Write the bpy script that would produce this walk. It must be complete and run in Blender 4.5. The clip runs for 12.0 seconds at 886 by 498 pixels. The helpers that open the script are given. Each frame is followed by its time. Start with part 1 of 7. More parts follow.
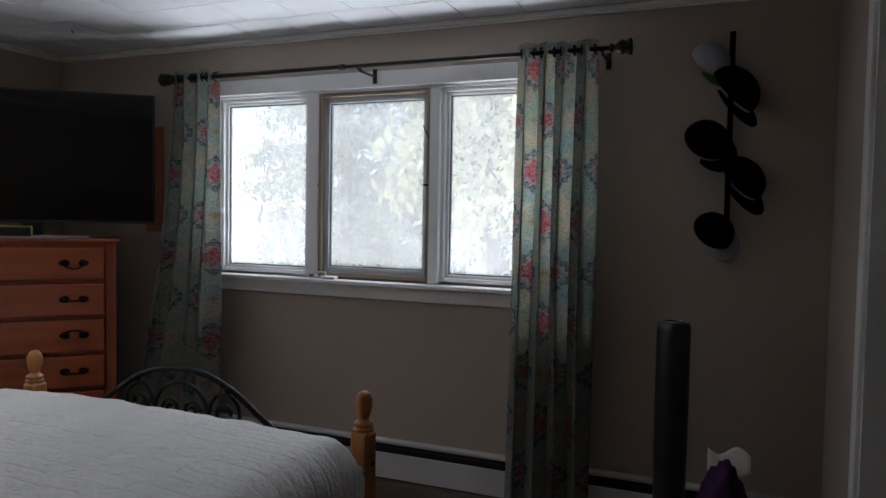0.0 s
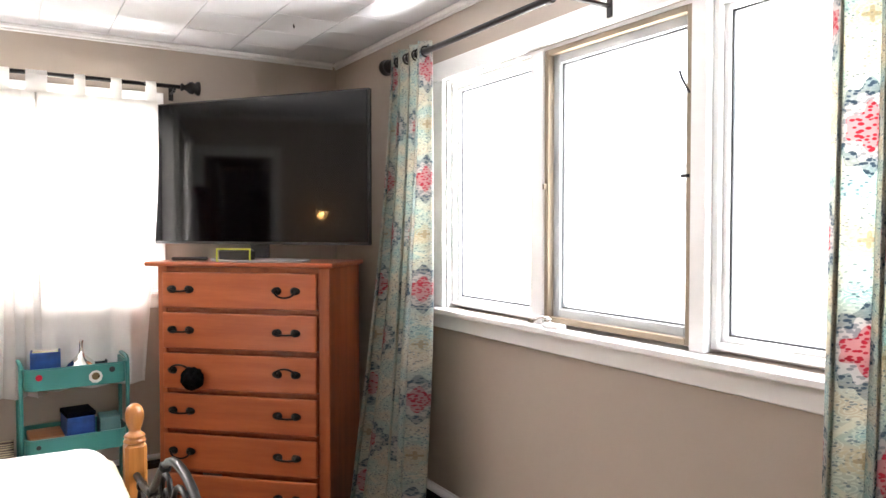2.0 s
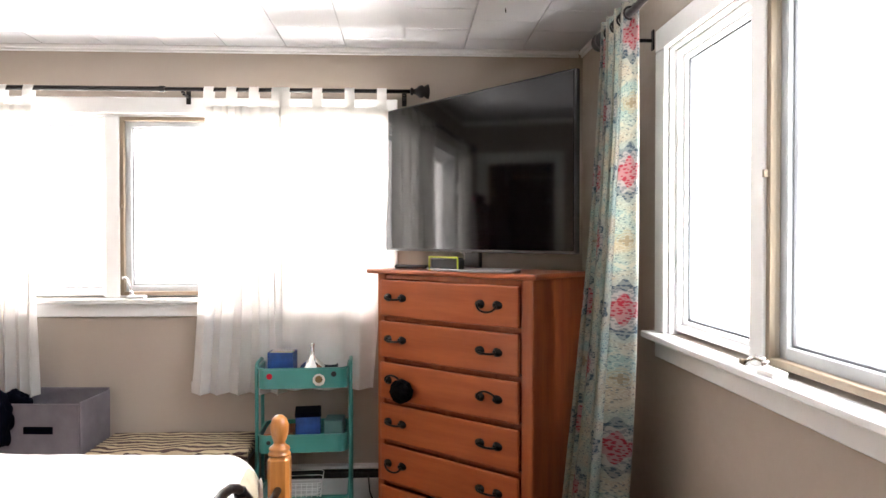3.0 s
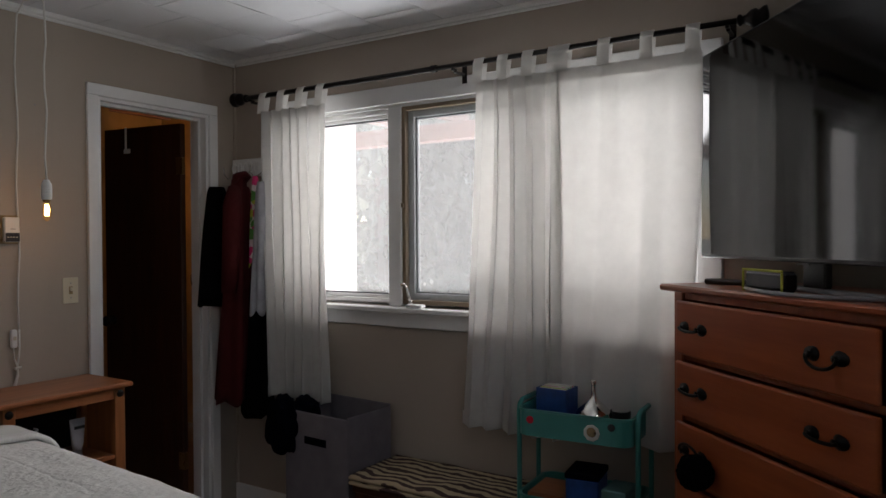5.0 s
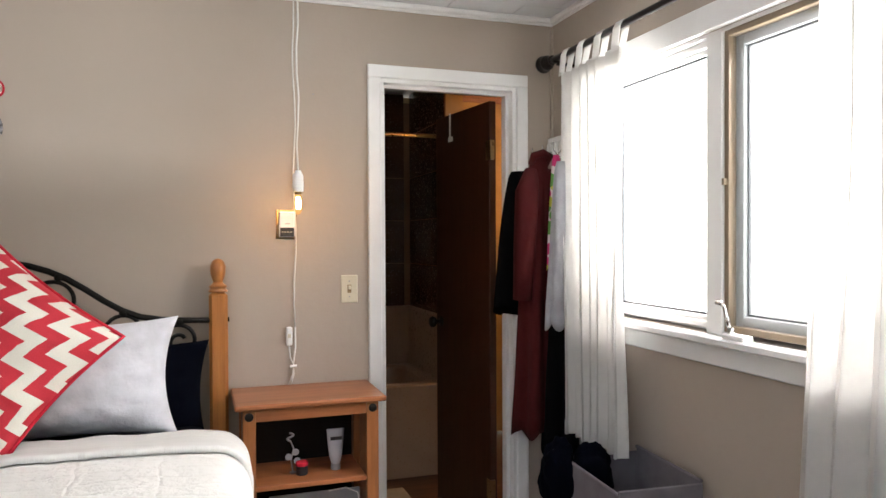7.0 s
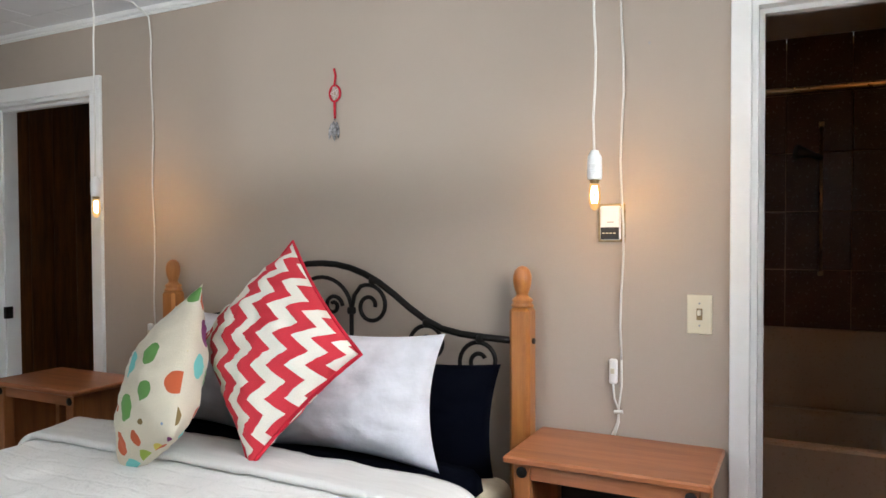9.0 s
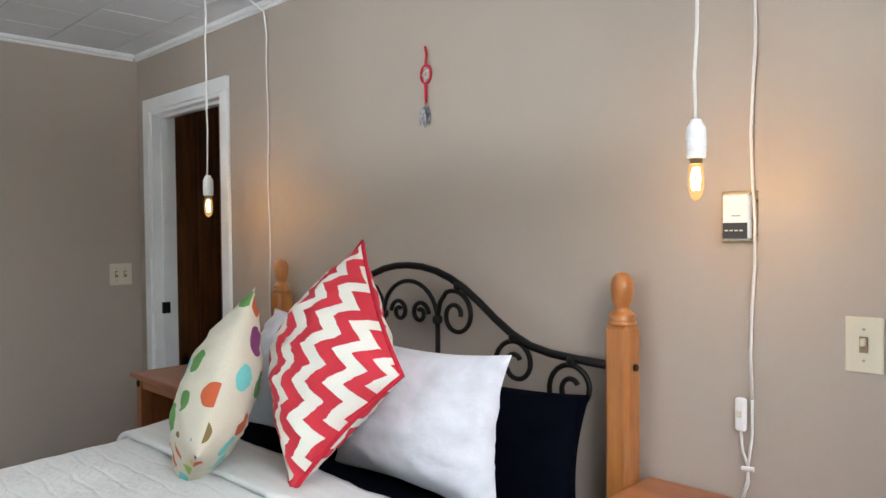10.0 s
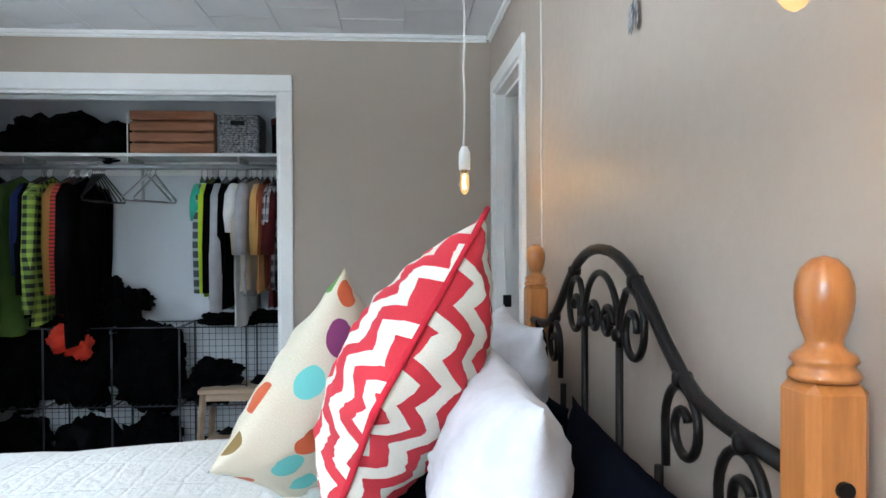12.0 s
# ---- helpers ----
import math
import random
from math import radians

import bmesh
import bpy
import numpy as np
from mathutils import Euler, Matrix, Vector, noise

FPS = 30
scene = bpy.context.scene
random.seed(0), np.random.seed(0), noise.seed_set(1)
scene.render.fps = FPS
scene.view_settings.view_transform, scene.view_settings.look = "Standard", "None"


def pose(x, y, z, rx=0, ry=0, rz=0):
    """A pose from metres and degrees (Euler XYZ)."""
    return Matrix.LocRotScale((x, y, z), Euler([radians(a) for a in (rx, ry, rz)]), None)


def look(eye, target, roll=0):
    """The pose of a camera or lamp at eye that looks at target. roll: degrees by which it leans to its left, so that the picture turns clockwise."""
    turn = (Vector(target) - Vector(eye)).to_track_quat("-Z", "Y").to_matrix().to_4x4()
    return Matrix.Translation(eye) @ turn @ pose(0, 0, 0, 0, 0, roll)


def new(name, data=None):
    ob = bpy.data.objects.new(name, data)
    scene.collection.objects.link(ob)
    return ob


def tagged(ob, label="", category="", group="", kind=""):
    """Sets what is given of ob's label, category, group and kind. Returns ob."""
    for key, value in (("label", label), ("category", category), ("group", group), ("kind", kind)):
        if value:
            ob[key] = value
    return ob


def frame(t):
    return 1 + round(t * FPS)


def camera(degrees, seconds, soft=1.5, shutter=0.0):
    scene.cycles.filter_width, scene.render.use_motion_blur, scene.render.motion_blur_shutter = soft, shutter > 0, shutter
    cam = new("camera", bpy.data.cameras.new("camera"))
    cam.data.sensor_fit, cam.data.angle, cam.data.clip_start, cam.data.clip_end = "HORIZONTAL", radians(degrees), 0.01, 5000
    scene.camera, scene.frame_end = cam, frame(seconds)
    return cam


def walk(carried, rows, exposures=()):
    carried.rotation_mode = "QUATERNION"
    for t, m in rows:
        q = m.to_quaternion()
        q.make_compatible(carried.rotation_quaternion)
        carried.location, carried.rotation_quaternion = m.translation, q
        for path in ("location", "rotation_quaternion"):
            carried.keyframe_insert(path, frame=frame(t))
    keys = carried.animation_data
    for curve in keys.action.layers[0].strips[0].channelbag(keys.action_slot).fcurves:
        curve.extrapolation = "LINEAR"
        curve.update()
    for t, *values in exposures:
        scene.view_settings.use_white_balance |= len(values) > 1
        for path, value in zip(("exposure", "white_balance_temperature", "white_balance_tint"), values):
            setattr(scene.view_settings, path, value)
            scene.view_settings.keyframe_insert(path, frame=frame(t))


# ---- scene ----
cam = camera(63.5, 12.0)
METRES, EYE, TILT, LEAN, TURN = 7.72, 1.42, 0.0, 0.0, 22.4
ROWS = [
    (0.0, 0.0, 0.0, 0.0, 0.05, -2.55, -1.03),
    (0.5, 0.0181, 0.0447, -0.0032, 6.65, -2.28, -0.71),
    (1.0, 0.0357, 0.091, -0.0034, 14.84, -1.96, -0.41),
    (1.5, 0.0577, 0.1421, -0.001, 26.7, -1.76, -0.23),
    (2.0, 0.0738, 0.2049, 0.0016, 36.27, -1.69, 0.03),
    (2.5, 0.0864, 0.2635, 0.003, 50.42, -1.62, 0.33),
    (2.7, 0.0858, 0.2827, 0.0003, 56.76, -1.29, 0.2),
    (4.3, 0.0259, 0.3875, -0.0023, 85.75, -0.49, 0.2),
    (4.5, 0.0103, 0.4002, -0.0001, 89.24, -0.78, 0.31),
    (5.0, -0.0184, 0.4165, 0.0003, 100.04, -0.77, 0.33),
    (5.5, -0.0526, 0.4298, -0.0006, 110.8, -0.56, 0.12),
    (6.0, -0.0864, 0.4405, 0.0004, 119.86, -0.62, 0.22),
    (6.5, -0.1227, 0.4553, 0.0012, 128.29, -0.84, 0.3),
    (7.0, -0.1692, 0.4574, -0.0015, 138.89, -0.75, 0.26),
    (7.2, -0.1837, 0.4541, -0.0016, 142.00, -0.66, 0.15),
    (8.8, -0.2986, 0.4184, 0.0065, 177.92, -1.49, 0.4),
    (9.0, -0.3084, 0.4084, 0.0039, 184.45, -1.44, 0.26),
    (9.5, -0.3281, 0.378, 0.0031, 192.18, -1.39, 0.24),
    (10.0, -0.35, 0.3518, 0.0036, 201.85, -1.5, 0.5),
    (10.5, -0.3577, 0.3161, -0.0006, 213.19, -1.37, 0.5),
    (11.0, -0.3687, 0.2736, -0.0026, 223.79, -1.12, 0.48),
    (11.5, -0.3776, 0.235, -0.0057, 236.33, -0.92, 0.24),
    (12.0, -0.3815, 0.2067, -0.0077, 243.6, -0.86, 0.26),
]
EXPOSURES = [(0.0, 0.45, 6050, 12), (1.1, 0.42, 6050, 11), (1.7, 3.05, 6800, 15), (2.7, 3.15, 6900, 15), (4.3, 0.15, 6600, 14), (5.1, 0.0, 6550, 12),
             (5.6, 1.1, 6550, 11), (6.1, 1.85, 6600, 11), (7.2, 2.15, 6700, 11), (8.8, 2.25, 6300, 9), (10.5, 2.4, 5950, 6), (12.0, 2.75, 5550, 3)]
walk(cam, [(t, pose(0, 0, EYE, TILT, LEAN, TURN) @ pose(METRES * x, METRES * y, METRES * z, 90 + pitch, roll, yaw)) for t, x, y, z, yaw, pitch, roll in ROWS], EXPOSURES)


# ---- light ----
world = bpy.data.worlds.new("world")
scene.world = world
world.use_nodes = True
wn = world.node_tree
sky = wn.nodes.new("ShaderNodeTexSky")
sky.sky_type = "NISHITA"
sky.sun_disc = False
sky.sun_elevation = radians(40)
sky.sun_rotation = radians(200)
sky.air_density = 1.0
sky.dust_density = 0.6
wn.links.new(sky.outputs[0], wn.nodes["Background"].inputs[0])
wn.nodes["Background"].inputs[1].default_value = 0.15
BULB_W, VANITY_W = 0.40, 2.8


def daylight_fill(name, at, width, height, watts):
    """Added area lamp outside a window: stands in for bright sky above the opening, or ground light."""
    a = new(name, bpy.data.lights.new(name, "AREA"))
    a.data.shape, a.data.size, a.data.size_y, a.data.energy, a.data.color = "RECTANGLE", width, height, watts, (0.96, 0.98, 1.0)
    a.matrix_world = at


daylight_fill("sky_over_north_window", look((-1.8, 4.45, 2.80), (-1.8, 3.2, 1.55)), 2.1, 0.9, 45)
daylight_fill("sky_over_west_window", look((-4.95, 1.28, 2.22), (-3.9, 1.28, 1.45)), 2.0, 0.45, 38)
# added lamps standing in for light thrown up by the bright ground outside
daylight_fill("ground_fill_north_window", look((-1.8, 4.3, 0.35), (-1.8, 2.9, 1.9)), 2.1, 0.8, 80)
daylight_fill("ground_fill_west_window", look((-5.0, 1.28, 0.35), (-3.7, 1.28, 1.9)), 2.0, 0.8, 62)
daylight_fill("lawn_fill_north", look((-1.8, 12.0, -0.25), (-1.8, 3.3, 1.7)), 8.0, 0.8, 420)
daylight_fill("lawn_fill_west", look((-8.2, 1.28, 0.0), (-4.1, 1.28, 1.7)), 3.6, 1.0, 170)
sun = new("sun", bpy.data.lights.new("sun", "SUN"))
sun.data.energy = 5.0
sun.data.angle = radians(12)
sun.data.color = (1.0, 0.96, 0.9)
sun.matrix_world = look((0, 0, 0), (0.25, 0.6, -0.6))


# ---- materials ----
def mat(name):
    m = bpy.data.materials.new(name)
    m.use_nodes = True
    return m, m.node_tree.nodes, m.node_tree.links, m.node_tree.nodes["Principled BSDF"]


def nd(nodes, kind, **kw):
    n = nodes.new(kind)
    for k, v in kw.items():
        if k == "op":
            n.operation = v
        elif k == "blend":
            n.blend_type = v
        elif k == "dtype":
            n.data_type = v
    return n


def coords(nodes, links, scale=(1, 1, 1), kind="Object"):
    tc = nodes.new("ShaderNodeTexCoord")
    mp = nodes.new("ShaderNodeMapping")
    mp.inputs["Scale"].default_value = scale
    links.new(tc.outputs[kind], mp.inputs[0])
    return mp.outputs[0]


def noise_tex(nodes, links, vec, scale, detail=4.0, rough=0.55):
    n = nodes.new("ShaderNodeTexNoise")
    n.inputs["Scale"].default_value = scale
    n.inputs["Detail"].default_value = detail
    n.inputs["Roughness"].default_value = rough
    links.new(vec, n.inputs["Vector"])
    return n.outputs["Fac"]


def ramp(nodes, links, fac, stops):
    r = nodes.new("ShaderNodeValToRGB")
    el = r.color_ramp.elements
    while len(el) < len(stops):
        el.new(0.5)
    for e, (p, c) in zip(el, stops):
        e.position = p
        e.color = (*c, 1) if len(c) == 3 else c
    links.new(fac, r.inputs[0])
    return r.outputs[0]


def bump(nodes, links, b, height, strength, dist=0.01):
    n = nodes.new("ShaderNodeBump")
    n.inputs["Strength"].default_value = strength
    n.inputs["Distance"].default_value = dist
    links.new(height, n.inputs["Height"])
    links.new(n.outputs[0], b.inputs["Normal"])
    return n


def shade(c, k):
    return tuple(min(1.0, v * k) for v in c)


def plain(name, color, rough=0.5, metal=0.0, var=0.15, scale=6.0, bumps=0.15, fine=60.0, spec=0.5):
    """A surface with broad and fine variation."""
    m, n, l, b = mat(name)
    v = coords(n, l)
    big = noise_tex(n, l, v, scale, 5)
    small = noise_tex(n, l, v, fine, 3)
    col = ramp(n, l, big, [(0.3, shade(color, 1 - var)), (0.7, shade(color, 1 + var))])
    l.new(col, b.inputs["Base Color"])
    rr = ramp(n, l, small, [(0.3, (rough * 0.85,) * 3), (0.7, (min(1, rough * 1.15),) * 3)])
    l.new(rr, b.inputs["Roughness"])
    b.inputs["Metallic"].default_value = metal
    b.inputs["Specular IOR Level"].default_value = spec
    if bumps:
        bump(n, l, b, small, bumps, 0.002)
    return m


def wood(name, dark, light, grain_axis="z", rough=0.4, knots=False, coat=0.0, scale=1.0):
    m, n, l, b = mat(name)
    s = {"x": (1.2, 14, 14), "y": (14, 1.2, 14), "z": (14, 14, 1.2)}[grain_axis]
    info = n.new("ShaderNodeObjectInfo")
    tc = n.new("ShaderNodeTexCoord")
    add = nd(n, "ShaderNodeVectorMath", op="MULTIPLY_ADD")
    add.inputs[1].default_value = (7, 5, 3)
    l.new(info.outputs["Random"], add.inputs[0])
    l.new(tc.outputs["Object"], add.inputs[2])
    mp = n.new("ShaderNodeMapping")
    mp.inputs["Scale"].default_value = tuple(v * scale for v in s)
    l.new(add.outputs[0], mp.inputs[0])
    g = noise_tex(n, l, mp.outputs[0], 2.2, 7, 0.6)
    f = noise_tex(n, l, mp.outputs[0], 11, 4, 0.7)
    mixf = nd(n, "ShaderNodeMath", op="MULTIPLY_ADD")
    l.new(f, mixf.inputs[0])
    mixf.inputs[1].default_value = 0.35
    sub = nd(n, "ShaderNodeMath", op="SUBTRACT")
    l.new(g, sub.inputs[0])
    sub.inputs[1].default_value = 0.175
    l.new(sub.outputs[0], mixf.inputs[2])
    col = ramp(n, l, mixf.outputs[0], [(0.32, dark), (0.68, light)])
    if knots:
        vo = n.new("ShaderNodeTexVoronoi")
        mp2 = n.new("ShaderNodeMapping")
        k = {"x": (0.45, 1, 1), "y": (1, 0.45, 1), "z": (1, 1, 0.45)}[grain_axis]
        mp2.inputs["Scale"].default_value = k
        l.new(add.outputs[0], mp2.inputs[0])
        vo.inputs["Scale"].default_value = 5.0
        l.new(mp2.outputs[0], vo.inputs["Vector"])
        kr = ramp(n, l, vo.outputs["Distance"], [(0.09, (0.06, 0.05, 0.04)), (0.19, (1, 1, 1))])
        mx = nd(n, "ShaderNodeMix", dtype="RGBA", blend="MULTIPLY")
        mx.inputs[0].default_value = 1.0
        l.new(col, mx.inputs[6])
        l.new(kr, mx.inputs[7])
        col = mx.outputs[2]
    l.new(col, b.inputs["Base Color"])
    b.inputs["Roughness"].default_value = rough
    b.inputs["Coat Weight"].default_value = coat
    b.inputs["Coat Roughness"].default_value = 0.2
    bump(n, l, b, f, 0.12, 0.002)
    return m


def fabric(name, color, rough=0.9, var=0.12, weave=900.0, wrinkle=9.0, bumps=0.35, trans=0.0):
    m, n, l, b = mat(name)
    v = coords(n, l)
    big = noise_tex(n, l, v, wrinkle, 5)
    fine = noise_tex(n, l, v, weave, 2)
    col = ramp(n, l, big, [(0.3, shade(color, 1 - var)), (0.7, shade(color, 1 + var))])
    l.new(col, b.inputs["Base Color"])
    b.inputs["Roughness"].default_value = rough
    b.inputs["Sheen Weight"].default_value = 0.12 if sum(color) > 0.6 else 0.0
    b.inputs["Specular IOR Level"].default_value = 0.2 if sum(color) > 0.05 else 0.03
    b1 = bump(n, l, b, big, bumps, 0.012)
    b2 = n.new("ShaderNodeBump")
    b2.inputs["Strength"].default_value = 0.25
    b2.inputs["Distance"].default_value = 0.001
    l.new(fine, b2.inputs["Height"])
    l.new(b2.outputs[0], b1.inputs["Normal"])
    if trans:
        tr = n.new("ShaderNodeBsdfTranslucent")
        l.new(col, tr.inputs[0])
        mix = n.new("ShaderNodeMixShader")
        mix.inputs[0].default_value = trans
        l.new(b.outputs[0], mix.inputs[1])
        l.new(tr.outputs[0], mix.inputs[2])
        l.new(mix.outputs[0], n["Material Output"].inputs[0])
    return m


def glow(name, color, strength):
    m, n, l, b = mat(name)
    e = n.new("ShaderNodeEmission")
    e.inputs[0].default_value = (*color, 1)
    e.inputs[1].default_value = strength
    l.new(e.outputs[0], n["Material Output"].inputs[0])
    return m


def pane_glass(name, tint=(1, 1, 1), haze=0.0):
    m, n, l, b = mat(name)
    tr = n.new("ShaderNodeBsdfTransparent")
    tr.inputs[0].default_value = (*tint, 1)
    gl = n.new("ShaderNodeBsdfGlossy")
    gl.inputs["Roughness"].default_value = 0.02
    fr = n.new("ShaderNodeFresnel")
    fr.inputs[0].default_value = 1.45
    mix = n.new("ShaderNodeMixShader")
    l.new(fr.outputs[0], mix.inputs[0])
    l.new(tr.outputs[0], mix.inputs[1])
    l.new(gl.outputs[0], mix.inputs[2])
    if not haze:
        l.new(mix.outputs[0], n["Material Output"].inputs[0])
        return m
    # white translucent veil puts the outdoor glare and haze into the pane
    veil = n.new("ShaderNodeBsdfTranslucent")
    veil.inputs[0].default_value = (0.9, 0.9, 0.9, 1)
    veiled = n.new("ShaderNodeMixShader")
    l.new(ramp(n, l, noise_tex(n, l, coords(n, l), 2.5, 4), [(0.3, (haze * 0.85,) * 3), (0.7, (haze * 1.15,) * 3)]), veiled.inputs[0])
    l.new(mix.outputs[0], veiled.inputs[1])
    l.new(veil.outputs[0], veiled.inputs[2])
    l.new(veiled.outputs[0], n["Material Output"].inputs[0])
    return m


def lit_glass():
    """Amber bulb glass glowing round its filament."""
    m, n, l, b = mat("lit_amber_glass")
    tr = n.new("ShaderNodeBsdfTransparent")
    tr.inputs[0].default_value = (1.0, 0.88, 0.68, 1)
    e = n.new("ShaderNodeEmission")
    e.inputs[0].default_value = (1.0, 0.56, 0.20, 1)
    e.inputs[1].default_value = 0.8
    mix = n.new("ShaderNodeMixShader")
    mix.inputs[0].default_value = 0.10
    l.new(tr.outputs[0], mix.inputs[1])
    l.new(e.outputs[0], mix.inputs[2])
    l.new(mix.outputs[0], n["Material Output"].inputs[0])
    return m


def math_node(n, l, op, a, b=None, c=None):
    m = nd(n, "ShaderNodeMath", op=op)
    for i, v in enumerate((a, b, c)):
        if v is None:
            continue
        if isinstance(v, (int, float)):
            m.inputs[i].default_value = v
        else:
            l.new(v, m.inputs[i])
    return m.outputs[0]


def mixc(n, l, fac, a, b, blend="MIX"):
    m = nd(n, "ShaderNodeMix", dtype="RGBA", blend=blend)
    for i, v in ((0, fac), (6, a), (7, b)):
        if isinstance(v, (int, float)):
            m.inputs[i].default_value = v
        elif isinstance(v, tuple):
            m.inputs[i].default_value = (*v, 1)
        else:
            l.new(v, m.inputs[i])
    return m.outputs[2]


def damask():
    """Printed curtain cloth: half-drop medallions with a red flower in a blue rim, gold ornaments between them, on teal scrolls; UV in metres."""
    m, n, l, b = mat("printed_curtain_cloth")
    uv = n.new("ShaderNodeTexCoord")
    sep = n.new("ShaderNodeSeparateXYZ")
    wob = n.new("ShaderNodeTexNoise")
    wob.inputs["Scale"].default_value = 26
    l.new(uv.outputs["UV"], wob.inputs["Vector"])
    warp = nd(n, "ShaderNodeVectorMath", op="MULTIPLY_ADD")
    l.new(wob.outputs["Color"], warp.inputs[0])
    warp.inputs[1].default_value = (0.006, 0.006, 0)
    l.new(uv.outputs["UV"], warp.inputs[2])
    l.new(warp.outputs[0], sep.inputs[0])
    P, Q = 0.25, 0.46
    f = lambda op, *a: math_node(n, l, op, *a)

    def place(du, dv):
        """Offsets in metres from the nearest centre of a lattice shifted by du, dv cells."""
        x = f("MULTIPLY", f("SUBTRACT", f("FRACT", f("MULTIPLY_ADD", sep.outputs[0], 1 / P, du)), 0.5), P)
        y = f("MULTIPLY", f("SUBTRACT", f("FRACT", f("MULTIPLY_ADD", sep.outputs[1], 1 / Q, dv)), 0.5), Q)
        return x, y

    def oval(x, y, wide, high, power):
        return f("ADD", f("POWER", f("MULTIPLY", f("ABSOLUTE", x), 1 / wide), power), f("POWER", f("MULTIPLY", f("ABSOLUTE", y), 1 / high), power))

    def nearest(offsets, wide, high, power):
        (x1, y1), (x2, y2) = [place(*o) for o in offsets]
        d1, d2 = oval(x1, y1, wide, high, power), oval(x2, y2, wide, high, power)
        pick = f("LESS_THAN", d2, d1)
        x = f("ADD", x1, f("MULTIPLY", pick, f("SUBTRACT", x2, x1)))
        y = f("ADD", y1, f("MULTIPLY", pick, f("SUBTRACT", y2, y1)))
        x = f("MULTIPLY", x, 1.5)
        return f("MINIMUM", d1, d2), f("ARCTAN2", x, y), f("SQRT", f("ADD", f("MULTIPLY", x, x), f("MULTIPLY", y, y)))

    def petals(ang, count, depth, base):
        return f("MULTIPLY_ADD", f("COSINE", f("MULTIPLY", ang, count)), depth, base)

    d, ang, r = nearest(((0.0, 0.0), (0.5, 0.5)), 0.056, 0.092, 1.25)
    e, ang2, r2 = nearest(((0.0, 0.5), (0.5, 0.0)), 0.060, 0.100, 1.2)
    curls = n.new("ShaderNodeTexVoronoi")
    curls.inputs["Scale"].default_value = 70
    l.new(warp.outputs[0], curls.inputs["Vector"])
    ring = f("LESS_THAN", f("FRACT", f("MULTIPLY", curls.outputs["Distance"], 3.4)), 0.33)
    zones = noise_tex(n, l, uv.outputs["UV"], 11, 2)
    ground = ramp(n, l, zones, [(0.40, (0.31, 0.41, 0.40)), (0.58, (0.47, 0.42, 0.34))])
    ground = mixc(n, l, f("MULTIPLY", ring, 0.6), ground, (0.60, 0.61, 0.55))
    lobes = n.new("ShaderNodeTexVoronoi")
    lobes.inputs["Scale"].default_value = 135
    l.new(uv.outputs["UV"], lobes.inputs["Vector"])
    beads = f("LESS_THAN", lobes.outputs["Distance"], 0.46)
    ground = mixc(n, l, f("MULTIPLY", f("LESS_THAN", lobes.outputs["Distance"], 0.27), 0.75), ground, (0.10, 0.14, 0.19))
    # gold ornament
    gold = f("LESS_THAN", r2, petals(ang2, 6, 0.008, 0.034))
    core = f("LESS_THAN", r2, petals(ang2, 4, 0.006, 0.012))
    band = f("MULTIPLY", f("GREATER_THAN", e, 0.80), f("LESS_THAN", e, 0.98))
    col = mixc(n, l, f("MULTIPLY", band, f("MULTIPLY_ADD", beads, -0.7, 0.8)), ground, (0.56, 0.53, 0.44))
    fine = f("LESS_THAN", f("FRACT", f("MULTIPLY", r2, 110)), 0.4)
    col = mixc(n, l, f("MULTIPLY", gold, f("MULTIPLY_ADD", fine, -0.5, 0.65)), col, (0.46, 0.40, 0.29))
    col = mixc(n, l, f("MULTIPLY", core, 0.6), col, (0.26, 0.19, 0.11))
    # medallion
    col = mixc(n, l, f("MULTIPLY", f("LESS_THAN", d, 1.30), 0.5), col, (0.42, 0.45, 0.42))
    rim = f("MULTIPLY", f("LESS_THAN", d, petals(ang, 14, 0.10, 1.06)), f("MULTIPLY_ADD", beads, 0.45, 0.40))
    col = mixc(n, l, rim, col, (0.04, 0.075, 0.12))
    col = mixc(n, l, f("MULTIPLY", f("LESS_THAN", d, petals(ang, 14, -0.10, 0.72)), f("MULTIPLY_ADD", beads, -0.45, 0.9)), col, (0.48, 0.46, 0.44))
    flower = f("LESS_THAN", d, petals(ang, 6, 0.09, 0.44))
    veins = f("LESS_THAN", lobes.outputs["Distance"], 0.40)
    col = mixc(n, l, f("MULTIPLY", flower, f("MULTIPLY_ADD", veins, 0.50, 0.40)), col, (0.40, 0.035, 0.06))
    l.new(col, b.inputs["Base Color"])
    b.inputs["Roughness"].default_value = 0.85
    wv = noise_tex(n, l, uv.outputs["UV"], 500, 2)
    bump(n, l, b, wv, 0.2, 0.001)
    tr = n.new("ShaderNodeBsdfTranslucent")
    l.new(col, tr.inputs[0])
    mix = n.new("ShaderNodeMixShader")
    mix.inputs[0].default_value = 0.72
    l.new(b.outputs[0], mix.inputs[1])
    l.new(tr.outputs[0], mix.inputs[2])
    l.new(mix.outputs[0], n["Material Output"].inputs[0])
    return m


